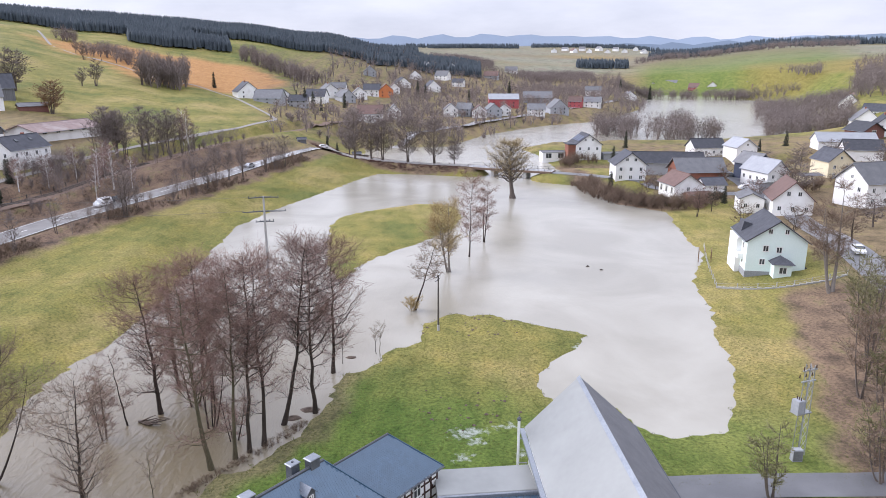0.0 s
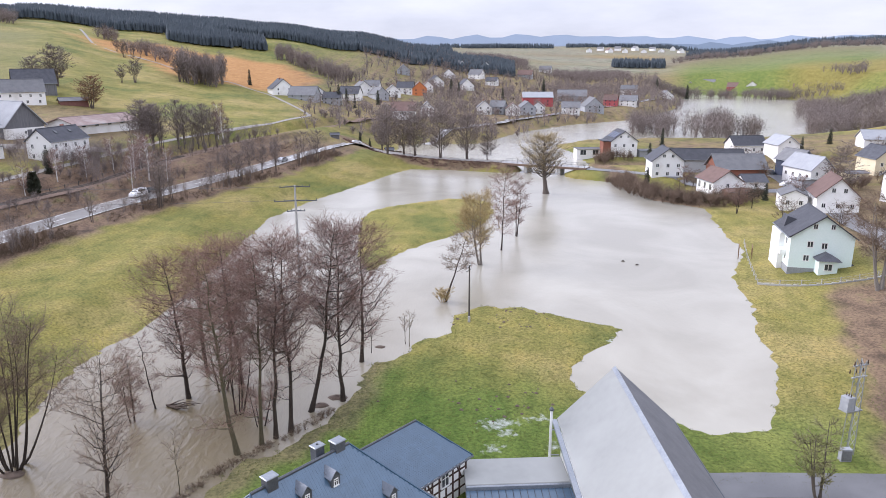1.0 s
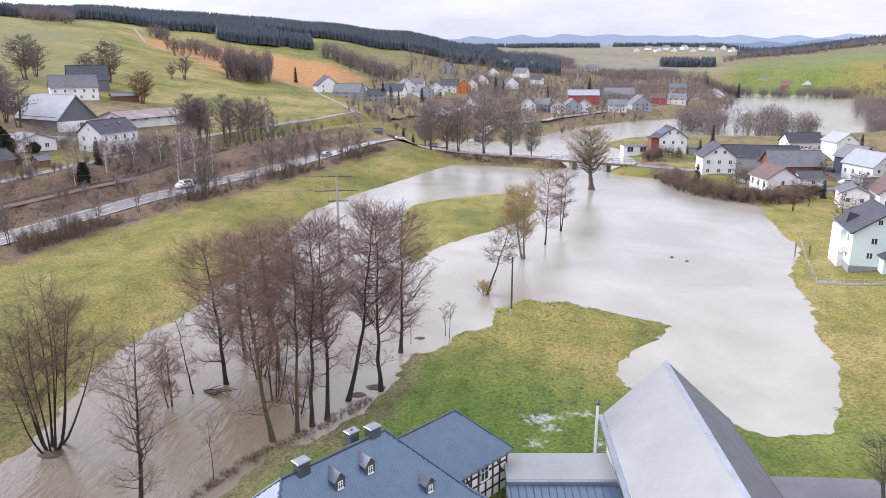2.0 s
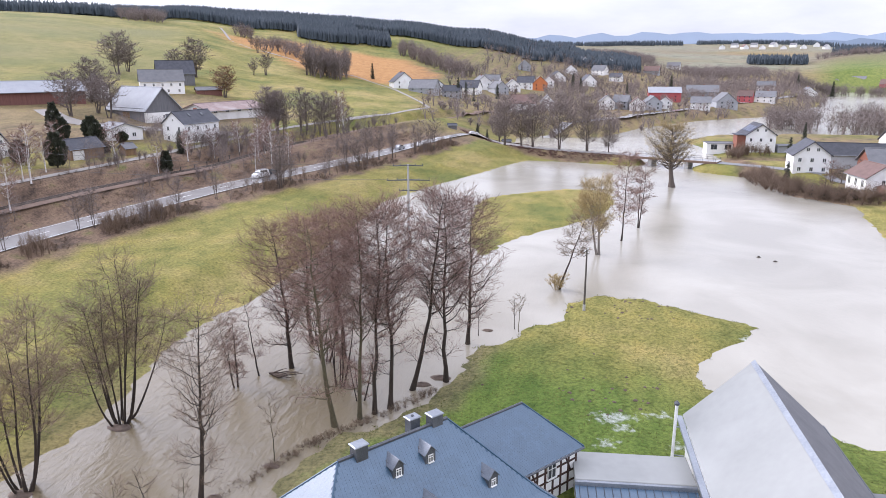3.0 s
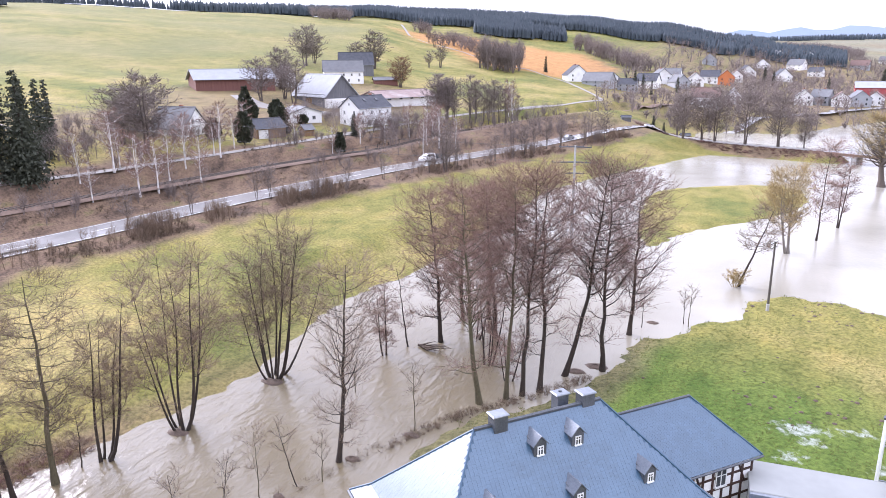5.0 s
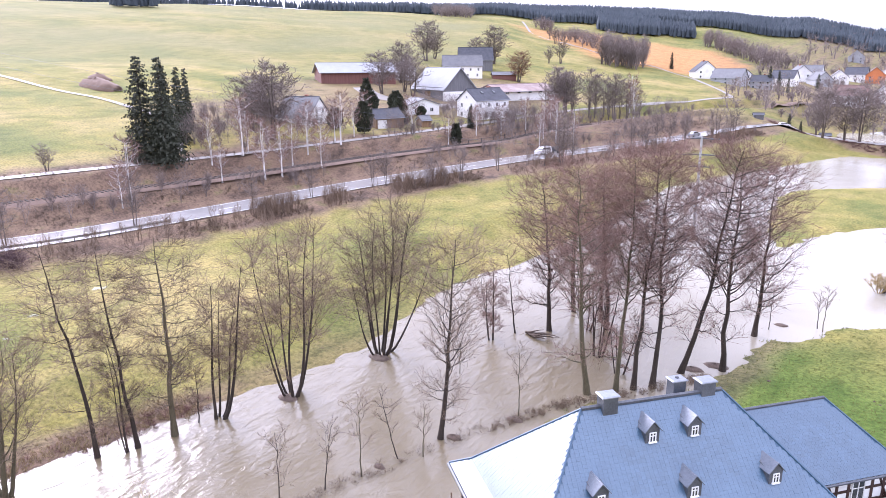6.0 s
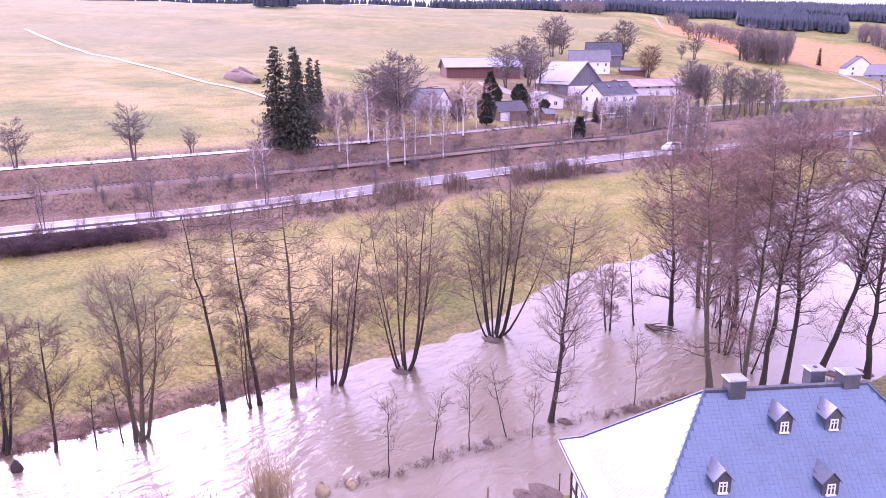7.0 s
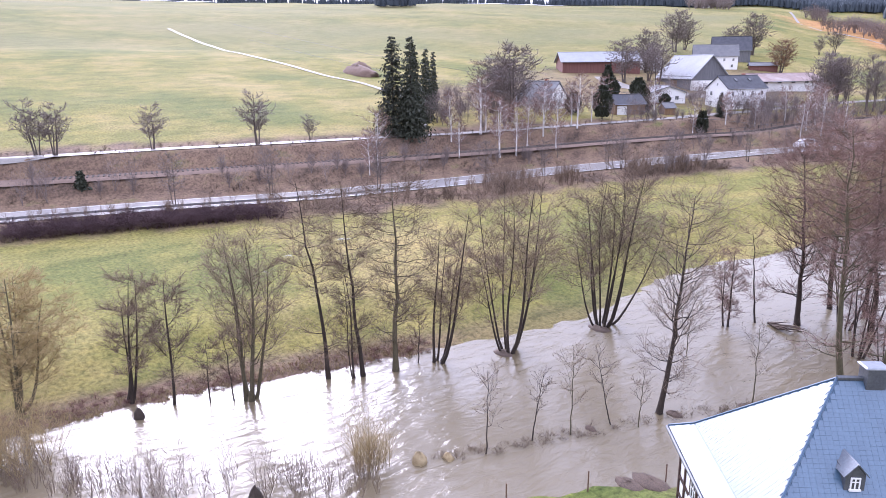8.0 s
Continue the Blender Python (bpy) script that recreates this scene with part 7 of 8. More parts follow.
gable_house("village_house", "white village house with dark roof among bare trees", -12, 982, 93, 15.1, 13.0, 5.1, 10.2, WHITE, ROOF_DARK, "l:2@3.6 l:2@1.2", 0.4, VIL, pane_only=True)
gable_house("village_house", "white village house with dark roof among bare trees", -10, 647, 103, 15.4, 13.0, 5.0, 10.9, WHITE, ROOF_DARK, "l:2@3.6 l:2@1.2", 0.4, VIL, chimney=(1, 0.3, 0.9), pane_only=True)
gable_house("village_house", "white village house with grey roof among bare trees", -0, 738, -30, 14.5, 10.1, 5.3, 10.0, WHITE, ROOF_GREY, "f:3@1.2 f:3@3.6", 0.4, VIL, chimney=(1, 0.3, 0.9), pane_only=True)
gable_house("village_house", "white village house with dark roof among bare trees", 10, 815, 96, 14.5, 13.0, 4.9, 10.7, WHITE, ROOF_DARK, "l:2@3.6 l:2@1.2", 0.4, VIL, pane_only=True)
gable_house("village_house", "white village house with dark roof among bare trees", 15, 687, -21, 11.2, 7.9, 4.9, 8.1, WHITE, ROOF_DARK, "f:3@1.2 f:3@3.6", 0.4, VIL, chimney=(1, 0.3, 0.9), pane_only=True)
gable_house("village_house", "grey village house with dark roof among bare trees", 27, 956, 95, 16.1, 13.0, 4.7, 10.4, GREYWALL, ROOF_DARK, "l:2@3.6 l:2@1.2", 0.4, VIL, pane_only=True)
gable_house("village_house", "white village house with brown roof among bare trees", -39, 378, 1, 13.1, 9.2, 5.7, 9.9, WHITE, ROOF_BROWN, "f:3@1.2 f:3@3.6", 0.4, VIL, pane_only=True)
gable_house("village_house", "white village house with grey roof among bare trees", -28, 402, 96, 8.3, 7.5, 4.9, 8.5, WHITE, ROOF_GREY, "l:2@3.6 l:2@1.2", 0.4, VIL, pane_only=True)
gable_house("village_house", "grey village house with grey roof among bare trees", -71, 692, 98, 14.5, 11.9, 5.7, 10.9, GREYWALL, ROOF_GREY, "l:2@3.6 l:2@1.2", 0.4, VIL, pane_only=True)
gable_house("village_house", "white village house with grey roof among bare trees", 5, 449, 91, 10.8, 9.1, 4.8, 8.6, WHITE, ROOF_GREY, "l:2@3.6 l:2@1.2", 0.4, VIL, chimney=(1, 0.3, 0.9), pane_only=True)
gable_house("village_house", "grey village house with grey roof among bare trees", 14, 452, -22, 9.6, 7.5, 5.1, 8.6, GREYWALL, ROOF_GREY, "f:3@1.2 f:3@3.6", 0.4, VIL, chimney=(1, 0.3, 0.9), pane_only=True)
gable_house("village_house", "white village house with brown roof among bare trees", 23, 447, 89, 10.0, 9.1, 4.7, 8.2, WHITE, ROOF_BROWN, "l:2@3.6 l:2@1.2", 0.4, VIL, pane_only=True)
gable_house("village_house", "grey village house with grey roof among bare trees", 32, 456, 98, 12.0, 10.0, 4.9, 8.8, GREYWALL, ROOF_GREY, "l:2@3.6 l:2@1.2", 0.4, VIL, pane_only=True)
gable_house("village_house", "white village house with brown roof among bare trees", 41, 468, 82, 9.9, 8.1, 4.8, 7.9, WHITE, ROOF_BROWN, "l:2@3.6 l:2@1.2", 0.4, VIL, chimney=(1, 0.3, 0.9), pane_only=True)
gable_house("village_house", "red village house with pale roof among bare trees", 45, 528, 0, 22.0, 13.0, 7.0, 10.5, REDWALL, ROOF_PALE, "f:3@1.2 f:3@3.6", 0.4, VIL, chimney=(1, 0.3, 0.9), pane_only=True)
gable_house("village_house", "grey village house with grey roof among bare trees", 77, 577, -3, 22.9, 11.0, 4.6, 9.3, GREYWALL, ROOF_GREY, "f:3@1.2 f:3@3.6", 0.4, VIL, chimney=(1, 0.3, 0.9), pane_only=True)
gable_house("village_house", "grey village house with grey roof among bare trees", 80, 494, 93, 18.2, 13.0, 4.7, 10.3, GREYWALL, ROOF_GREY, "l:2@3.6 l:2@1.2", 0.4, VIL, pane_only=True)
gable_house("village_house", "red village house with brown roof among bare trees", 103, 548, -21, 10.0, 7.5, 5.1, 8.6, REDWALL, ROOF_BROWN, "f:3@1.2 f:3@3.6", 0.4, VIL, chimney=(1, 0.3, 0.9), pane_only=True)
gable_house("village_house", "white village house with grey roof among bare trees", 63, 475, -8, 11.8, 8.3, 4.9, 8.3, WHITE, ROOF_GREY, "f:3@1.2 f:3@3.6", 0.4, VIL, chimney=(1, 0.3, 0.9), pane_only=True)
gable_house("village_house", "white village house with grey roof among bare trees", 144, 680, -12, 14.8, 10.3, 5.1, 9.2, WHITE, ROOF_GREY, "f:3@1.2 f:3@3.6", 0.4, VIL, pane_only=True)
gable_house("village_house", "white village house with grey roof among bare trees", 189, 719, 87, 17.5, 13.0, 5.2, 10.1, WHITE, ROOF_GREY, "l:2@3.6 l:2@1.2", 0.4, VIL, chimney=(1, 0.3, 0.9), pane_only=True)
gable_house("village_house", "white village house with grey roof among bare trees", 118, 555, -22, 13.0, 9.1, 4.9, 8.5, WHITE, ROOF_GREY, "f:3@1.2 f:3@3.6", 0.4, VIL, chimney=(1, 0.3, 0.9), pane_only=True)
gable_house("village_house", "white village house with grey roof among bare trees", 273, 925, 76, 17.7, 13.0, 4.8, 9.7, WHITE, ROOF_GREY, "l:2@3.6 l:2@1.2", 0.4, VIL, pane_only=True)
gable_house("village_house", "white village house with grey roof among bare trees", 295, 918, -28, 14.2, 9.9, 5.3, 10.0, WHITE, ROOF_GREY, "f:3@1.2 f:3@3.6", 0.4, VIL, chimney=(1, 0.3, 0.9), pane_only=True)
gable_house("village_house", "red village house with brown roof among bare trees", 314, 874, -30, 21.3, 11.0, 5.7, 10.5, REDWALL, ROOF_BROWN, "f:3@1.2 f:3@3.6", 0.4, VIL, pane_only=True)
gable_house("village_house", "white village house with brown roof among bare trees", 328, 864, 71, 17.2, 13.0, 5.2, 10.2, WHITE, ROOF_BROWN, "l:2@3.6 l:2@1.2", 0.4, VIL, chimney=(1, 0.3, 0.9), pane_only=True)
gable_house("village_house", "white village house with grey roof among bare trees", 351, 825, -43, 16.1, 11.0, 5.6, 10.8, WHITE, ROOF_GREY, "f:3@1.2 f:3@3.6", 0.4, VIL, pane_only=True)
gable_house("village_house", "white village house with brown roof among bare trees", 360, 800, -24, 21.5, 11.0, 5.0, 9.9, WHITE, ROOF_BROWN, "f:3@1.2 f:3@3.6", 0.4, VIL, pane_only=True)
gable_house("village_house", "white village house with grey roof far up the valley", 96, 1004, -15, 16.5, 11.0, 5.4, 10.4, WHITE, ROOF_GREY, "", 0.4, VIL, pane_only=True)
gable_house("village_house", "grey village house with brown roof among bare trees", 55, 810, -14, 15.9, 11.0, 5.2, 10.1, GREYWALL, ROOF_BROWN, "f:3@1.2 f:3@3.6", 0.4, VIL, pane_only=True)
gable_house("village_house", "white village house with grey roof among bare trees", 280, 486, 60, 15.3, 13.0, 5.7, 11.8, WHITE, ROOF_GREY, "l:2@3.6 l:2@1.2", 0.4, VIL, chimney=(1, 0.3, 0.9), pane_only=True)
gable_house("village_house", "white village house with grey roof among bare trees", 210, 349, 66, 17.6, 12.7, 5.8, 11.4, WHITE, ROOF_GREY, "l:2@3.6 l:2@1.2", 0.4, VIL, chimney=(1, 0.3, 0.9), pane_only=True)
gable_house("village_house", "white village house with dark roof among bare trees", 247, 400, -42, 13.9, 9.7, 5.7, 9.4, WHITE, ROOF_DARK, "f:3@1.2 f:3@3.6", 0.4, VIL, pane_only=True)
gable_house("village_house", "white village house with brown roof among bare trees", 318, 546, 72, 14.0, 10.8, 4.7, 8.9, WHITE, ROOF_BROWN, "l:2@3.6 l:2@1.2", 0.4, VIL, pane_only=True)
gable_house("village_house", "white village house with dark roof among bare trees", 192, 304, 70, 10.7, 8.4, 5.5, 9.4, WHITE, ROOF_DARK, "l:2@3.6 l:2@1.2", 0.4, VIL, chimney=(1, 0.3, 0.9), pane_only=True)
gable_house("village_house", "white village house with grey roof far up the valley", 272, 1762, 83, 14.3, 13.0, 5.7, 10.6, WHITE, ROOF_GREY, "", 0.4, VIL, pane_only=True)
gable_house("village_house", "white village house with grey roof far up the valley", 313, 1845, -30, 15.3, 10.7, 5.7, 9.8, WHITE, ROOF_GREY, "", 0.4, VIL, pane_only=True)
gable_house("village_house", "white village house with brown roof far up the valley", 318, 1748, 102, 17.5, 13.0, 5.5, 11.6, WHITE, ROOF_BROWN, "", 0.4, VIL, pane_only=True)
gable_house("village_house", "white village house with grey roof far up the valley", 356, 1841, -21, 15.3, 10.7, 5.3, 10.2, WHITE, ROOF_GREY, "", 0.4, VIL, pane_only=True)
gable_house("village_house", "white village house with grey roof far up the valley", 350, 1720, 80, 15.1, 13.0, 5.4, 10.7, WHITE, ROOF_GREY, "", 0.4, VIL, pane_only=True)
gable_house("village_house", "white village house with grey roof far up the valley", 401, 1850, 110, 17.8, 13.0, 5.5, 11.0, WHITE, ROOF_GREY, "", 0.4, VIL, pane_only=True)
gable_house("village_house", "white village house with brown roof far up the valley", 389, 1700, 79, 16.4, 13.0, 4.6, 9.6, WHITE, ROOF_BROWN, "", 0.4, VIL, pane_only=True)
gable_house("village_house", "white village house with grey roof far up the valley", 435, 1810, -34, 13.7, 9.6, 5.3, 9.4, WHITE, ROOF_GREY, "", 0.4, VIL, pane_only=True)
gable_house("village_house", "white village house with grey roof far up the valley", 436, 1726, 78, 17.7, 13.0, 5.3, 10.4, WHITE, ROOF_GREY, "", 0.4, VIL, pane_only=True)
gable_house("village_house", "white village house with grey roof far up the valley", 498, 1860, 77, 15.7, 13.0, 5.5, 11.1, WHITE, ROOF_GREY, "", 0.4, VIL, pane_only=True)
gable_house("village_house", "white village house with grey roof far up the valley", 475, 1700, 96, 14.3, 13.0, 5.6, 11.6, WHITE, ROOF_GREY, "", 0.4, VIL, pane_only=True)


# ---- poles, wires, fences ----
def wire(name, label, a, b, sag, r=0.012):
    a, b = Vector(a), Vector(b)
    pts = [a.lerp(b, k / 14) - Vector((0, 0, sag * 4 * (k / 14) * (1 - k / 14))) for k in range(15)]
    return tagged(new(name, Geo().tube(pts, [r] * 15, 3).done(name, ZINC_DARK)), label, "cable")


def wood_pole(x, y, h, turn, arms=2):
    p = thing("power_pole", "dark wooden power pole with cross-arms in the meadow", "pole", pose(x, y, gz(x, y) - 0.1, 0, 0, turn))
    part("pole", Geo().tube([(0, 0, 0), (0, 0, h * 0.5), (0, 0, h)], [0.15, 0.13, 0.1], 8, True).done("pole", WOODPOLE), p)
    for i in range(arms):
        arm = part("cross_arm", Geo().box(-0.85, 0.85, -0.05, 0.05, 0, 0.1).done("cross_arm", WOODPOLE), p, m=pose(0, 0.1, h - 0.25 - 0.55 * i))
        for k in (-0.75, -0.4, 0.4, 0.75):
            part("insulator", Geo().tube([(k, 0, 0.1), (k, 0, 0.2), (k, 0, 0.28)], [0.05, 0.06, 0.02], 6, True).done("insulator", FRAME), arm, "white porcelain insulator")
    return p


wood_pole(-0.7, 97.4, 8.8, 70)
tagged(new("pole_foot", Geo().tube([(-0.7, 97.25, gz(-0.7, 97.4) - 0.1), (-0.7, 97.25, gz(-0.7, 97.4) + 0.9)], [0.2, 0.2], 8, True).done("pole_foot", CONCRETE)), "concrete foot of the power pole", "pole")

pylon = thing("pylon", "grey concrete power mast with two cross-arms", "pylon", pose(-31.4, 119, -0.5, 0, 0, 12))
part("mast", Geo().tube([(0, 0, 0), (0, 0, 9), (0, 0, 17.2)], [0.32, 0.25, 0.17], 8, True).done("mast", CONCRETE), pylon)
for z, w in ((16.9, 2.6), (14.4, 3.7), (12.6, 1.6)):
    arm = part("cross_arm", Geo().tube([(-w, 0, z), (0, 0, z + 0.12), (w, 0, z)], [0.07, 0.14, 0.07], 6, True).done("cross_arm", ZINC_DARK), pylon, "dark steel cross-arm")
    for k in (-w + 0.1, w - 0.1, -w * 0.5, w * 0.5):
        part("insulator", Geo().tube([(k, 0, z + 0.05), (k, 0, z + 0.4)], [0.06, 0.05], 6, True).done("insulator", ZINC_DARK), arm)
wire("power_line", "thin overhead power line across the meadow", (-31.4 - 2.5, 119.3, 16.4), (-150, 60, 33), 3.0, 0.02)
wire("power_line", "thin overhead power line across the meadow", (-31.4 - 3.6, 119.4, 13.9), (-150, 63, 30), 3.0, 0.02)

mast = thing("transformer_mast", "lattice transformer mast with grey box beside the meadow", "mast", pose(36.4, 63, gz(36.4, 63) - 0.1, 0, 0, 20))
for sx in (-1, 1):
    for sy in (-1, 1):
        part("leg", Geo().tube([(sx * 0.42, sy * 0.42, 0), (sx * 0.28, sy * 0.28, 10)], [0.05, 0.045], 4, True).done("leg", STEEL), mast)
for i in range(10):
    z0, w0, w1 = i * 1.0, 0.42 - 0.014 * i, 0.42 - 0.014 * (i + 1)
    for a, b in (((-w0, -w0), (w1, -w1)), ((w0, -w0), (w1, w1)), ((w0, w0), (-w1, w1)), ((-w0, w0), (-w1, -w1))):
        part("lattice", Geo().tube([(*a, z0), (*b, z0 + 1)], [0.025, 0.025], 3).done("lattice", STEEL), mast)
box = part("transformer", Geo().box(-1.35, -0.5, -0.45, 0.45, 5.0, 6.4, bevel=0.06).done("transformer", ROOF_PALE), mast, "pale grey transformer tank")
for k in (-0.25, 0, 0.25):
    part("bushing", Geo().tube([(-0.9, k, 6.4), (-0.9, k, 6.7)], [0.06, 0.04], 6, True).done("bushing", TIMBER), box)
part("platform", Geo().box(-1.4, 0.5, -0.5, 0.5, 4.9, 5.0).done("platform", STEEL), mast)
part("cross_arm", Geo().box(-0.9, 0.9, -0.06, 0.06, 9.4, 9.52).done("cross_arm", STEEL), mast)
part("cross_arm", Geo().box(-0.9, 0.9, -0.06, 0.06, 8.2, 8.32).done("cross_arm", STEEL), mast)
for k in (-0.8, 0, 0.8):
    part("insulator", Geo().tube([(k, 0, 9.52), (k, 0, 9.9)], [0.07, 0.05], 6, True).done("insulator", TIMBER), mast)
    part("insulator", Geo().tube([(k - 0.1, 0.3, 8.6), (k - 0.1, 0.3, 8.95)], [0.07, 0.05], 6, True).done("insulator", TIMBER), mast)
cab = thing("switch_cabinet", "grey metal switch cabinet at the foot of the mast", "cabinet", pose(35.6, 61.8, gz(35.6, 61.8)))
part("body", Geo().box(-0.5, 0.5, -0.3, 0.3, 0, 1.3, bevel=0.04).done("body", ROOF_PALE), cab)
part("door", Geo().box(-0.45, 0.45, -0.33, -0.304, 0.1, 1.15).done("door", ROOF_GREY), cab)

fence_path = [(48.8, 117.4), (52.5, 115.2), (58, 113.2), (65.3, 112.3), (69.5, 113.5)]


def post_fence(name, label, path, gap, h, rails, mat, thin=1.0):
    f = thing(name, label, "fence")
    pts = resample(path, gap)
    post = Geo().box(-0.09 * thin, 0.09 * thin, -0.09 * thin, 0.09 * thin, -0.3, h, bevel=0.03 * thin).done("post", mat)
    for x, y in pts:
        part("post", post, f, m=pose(x, y, gz(x, y)))
    for z in rails:
        for (x0, y0), (x1, y1) in zip(pts, pts[1:]):
            part("rail", Geo().tube([(x0, y0, gz(x0, y0) + z), (x1, y1, gz(x1, y1) + z)], [0.05 * thin ** 2, 0.05 * thin ** 2], 4, True).done("rail", mat), f)
    return f


post_fence("garden_fence", "dull grey low garden fence round the mint house", fence_path, 2.2, 1.0, (0.4, 0.85), CONCRETE, 0.6)
post_fence("garden_fence", "dull grey low garden fence round the mint house", [(48.8, 117.4), (52, 130), (57, 146)], 2.4, 1.0, (0.4, 0.85), CONCRETE, 0.6)
wall_geo = Geo()
lw = resample(fence_path, 1.0)
for (x0, y0), (x1, y1) in zip(lw, lw[1:]):
    a = math.degrees(math.atan2(y1 - y0, x1 - x0))
    wall_geo.box(0, math.hypot(x1 - x0, y1 - y0), -0.12, 0.12, -0.4, 0.35, pose(x0, y0, gz(x0, y0), 0, 0, a))
tagged(new("garden_wall", wall_geo.done("garden_wall", CONCRETE)), "low pale concrete garden wall under the fence", "wall")
post_fence("wire_fence", "thin rusty fence posts standing at the water's edge", [(-27.5, 32), (-25.5, 37), (-23.5, 41)], 3.2, 1.3, (), RAIL, 0.3)
post_fence("field_fence", "weathered wooden fence posts beside the railway", [(-99, 150), (-97, 165), (-95, 178)], 4.0, 1.1, (0.9,), WOODPOLE)
arb = thing("pergola", "brown timber garden frame near the mint house", "pergola", pose(53.5, 136, gz(53.5, 136), 0, 0, 70))
for px, py in ((-1.6, -1.2), (1.6, -1.2), (1.6, 1.2), (-1.6, 1.2)):
    part("post", Geo().box(px - 0.07, px + 0.07, py - 0.07, py + 0.07, 0, 2.3).done("post", PLANK_BROWN), arb)
for py in (-1.2, 0, 1.2):
    part("beam", Geo().box(-1.8, 1.8, py - 0.06, py + 0.06, 2.3, 2.42).done("beam", PLANK_BROWN), arb)


# ---- vehicles ----
def car(label, x, y, turn, paint, van=False, z=None):
    c = thing("van" if van else "car", label, "van" if van else "car", pose(x, y, (gz(x, y) + 0.14) if z is None else z, 0, 0, turn))
    L, W, H = (4.7, 1.85, 1.95) if van else (4.3, 1.75, 1.45)
    side = [(-L / 2, 0.3), (-L / 2, 0.85), (-L / 2 + 0.1, 0.95), (-L / 2 + (0.12 if van else 0.45), H * 0.66), (-L / 2 + (0.3 if van else 1.0), H), (L * (0.12 if van else 0.08), H), (L * (0.3 if van else 0.24), H * 0.66), (L / 2 - 0.15, H * 0.52), (L / 2, 0.6), (L / 2, 0.3)]
    n = len(side)
    g = Geo()
    for sy, inset in ((-1, 0), (1, 0)):
        g.v += [(px, sy * (W / 2 - (0.18 if pz > H * 0.9 else 0.0)), pz) for px, pz in side]
    g.f = [tuple(range(n)), tuple(n + i for i in reversed(range(n)))] + [(i, n + i, n + (i + 1) % n, (i + 1) % n) for i in range(n)]
    part("body", g.done("body", paint), c)
    for sy in (-1, 1):
        part("side_window", Geo().box(-L * 0.32, L * 0.2, sy * (W / 2 - 0.1) - 0.06, sy * (W / 2 - 0.1) + 0.06, H * 0.68, H * 0.92).done("side_window", PANE), c)
    part("windscreen", Geo().poly([(L * 0.1, -W * 0.42, H * 0.97), (L * 0.1, W * 0.42, H * 0.97), (L * (0.3 if van else 0.24) + 0.02, W * 0.45, H * 0.68), (L * (0.3 if van else 0.24) + 0.02, -W * 0.45, H * 0.68)], (3, 2, 1, 0)).done("windscreen", PANE), c)
    for px in (-L * 0.31, L * 0.31):
        for sy in (-1, 1):
            wl_ = part("wheel", Geo().tube([(px, sy * (W / 2 - 0.2), 0.31), (px, sy * (W / 2 + 0.01), 0.31)], [0.31, 0.31], 14, True).done("wheel", TYRE), c)
            part("rim", Geo().tube([(px, sy * (W / 2 + 0.005), 0.31), (px, sy * (W / 2 + 0.02), 0.31)], [0.2, 0.19], 10, True).done("rim", STEEL), wl_)
    for sy in (-0.6, 0.6):
        part("headlight", Geo().box(L / 2 - 0.06, L / 2 + 0.01, sy - 0.18, sy + 0.18, 0.62, 0.78).done("headlight", FRAME), c)
    return c


def road_turn(y):
    return math.degrees(math.atan2(2.0, float(road_x(y + 1) - road_x(y - 1))))


car("white van driving on the wet country road", float(road_x(165)) - 1.5, 165, road_turn(165) + 180, CARWHITE, True)
trailer = thing("trailer", "small dark box trailer behind the van", "trailer", pose(float(road_x(169.6)) - 1.5, 169.6, gz(float(road_x(169.6)), 169.6) + 0.14, 0, 0, road_turn(169)))
part("box", Geo().box(-1.3, 1.3, -0.8, 0.8, 0.5, 1.5, bevel=0.05).done("box", CARDARK), trailer)
for sy in (-1, 1):
    part("wheel", Geo().tube([(0, sy * 0.7, 0.3), (0, sy * 0.86, 0.3)], [0.3, 0.3], 12, True).done("wheel", TYRE), trailer)
car("silver car on the wet road near the junction", float(road_x(226)) + 1.5, 226, road_turn(226), CARSILVER)
car("white car parked at the road junction", -50, 290, 30, CARWHITE)
car("white car parked on the sloping street", 77.3, 124.2, -105, CARWHITE)
car("white car parked in the village yard", 91.5, 206.5, 10, CARWHITE)
car("dark car parked between village houses", 95, 228, 80, CARDARK)
for i, (x, y) in enumerate(((-57.5, 283), (-36.5, 293))):
    hut = gable_house("shelter", "small dark wooden shelter by the junction", x, y, 20, 3.4, 2.6, 2.2, 2.7, PLANK_GREY, ROOF_DARK, "", 0.3, category="shelter")

# ---- loose things ----
def heap(name, label, cat, x, y, rx, ry, h, mat, seed, n=14, z=None):
    rng = random.Random(seed)
    g = Geo()
    for j in range(7):
        k = j / 6
        for i in range(n):
            a = 6.283 * i / n
            f = (1 - k * k) ** 0.6 * rng.uniform(0.85, 1.15) if j else 1.0
            g.v.append((math.cos(a) * rx * f, math.sin(a) * ry * f, -0.2 + (h + 0.2) * k * rng.uniform(0.85, 1.1) if j else -0.2))
    for j in range(6):
        g.f += [(j * n + i, j * n + (i + 1) % n, (j + 1) * n + (i + 1) % n, (j + 1) * n + i) for i in range(n)]
    g.f.append(tuple(6 * n + i for i in range(n)))
    ob = new(name, g.done(name, mat, True))
    ob.matrix_basis = pose(x, y, gz(x, y) if z is None else z)
    return tagged(ob, label, cat)


heap("mound", "brown mound of bare earth beside the field track", "mound", -202, 117, 11, 4.5, 4.2, BALLAST, 1, 20, gz(-202, 117) - 1.6)
heap("mound", "brown mound of bare earth beside the field track", "mound", -214, 124, 6, 3, 3.0, BALLAST, 2, 16, gz(-214, 124) - 1.4)
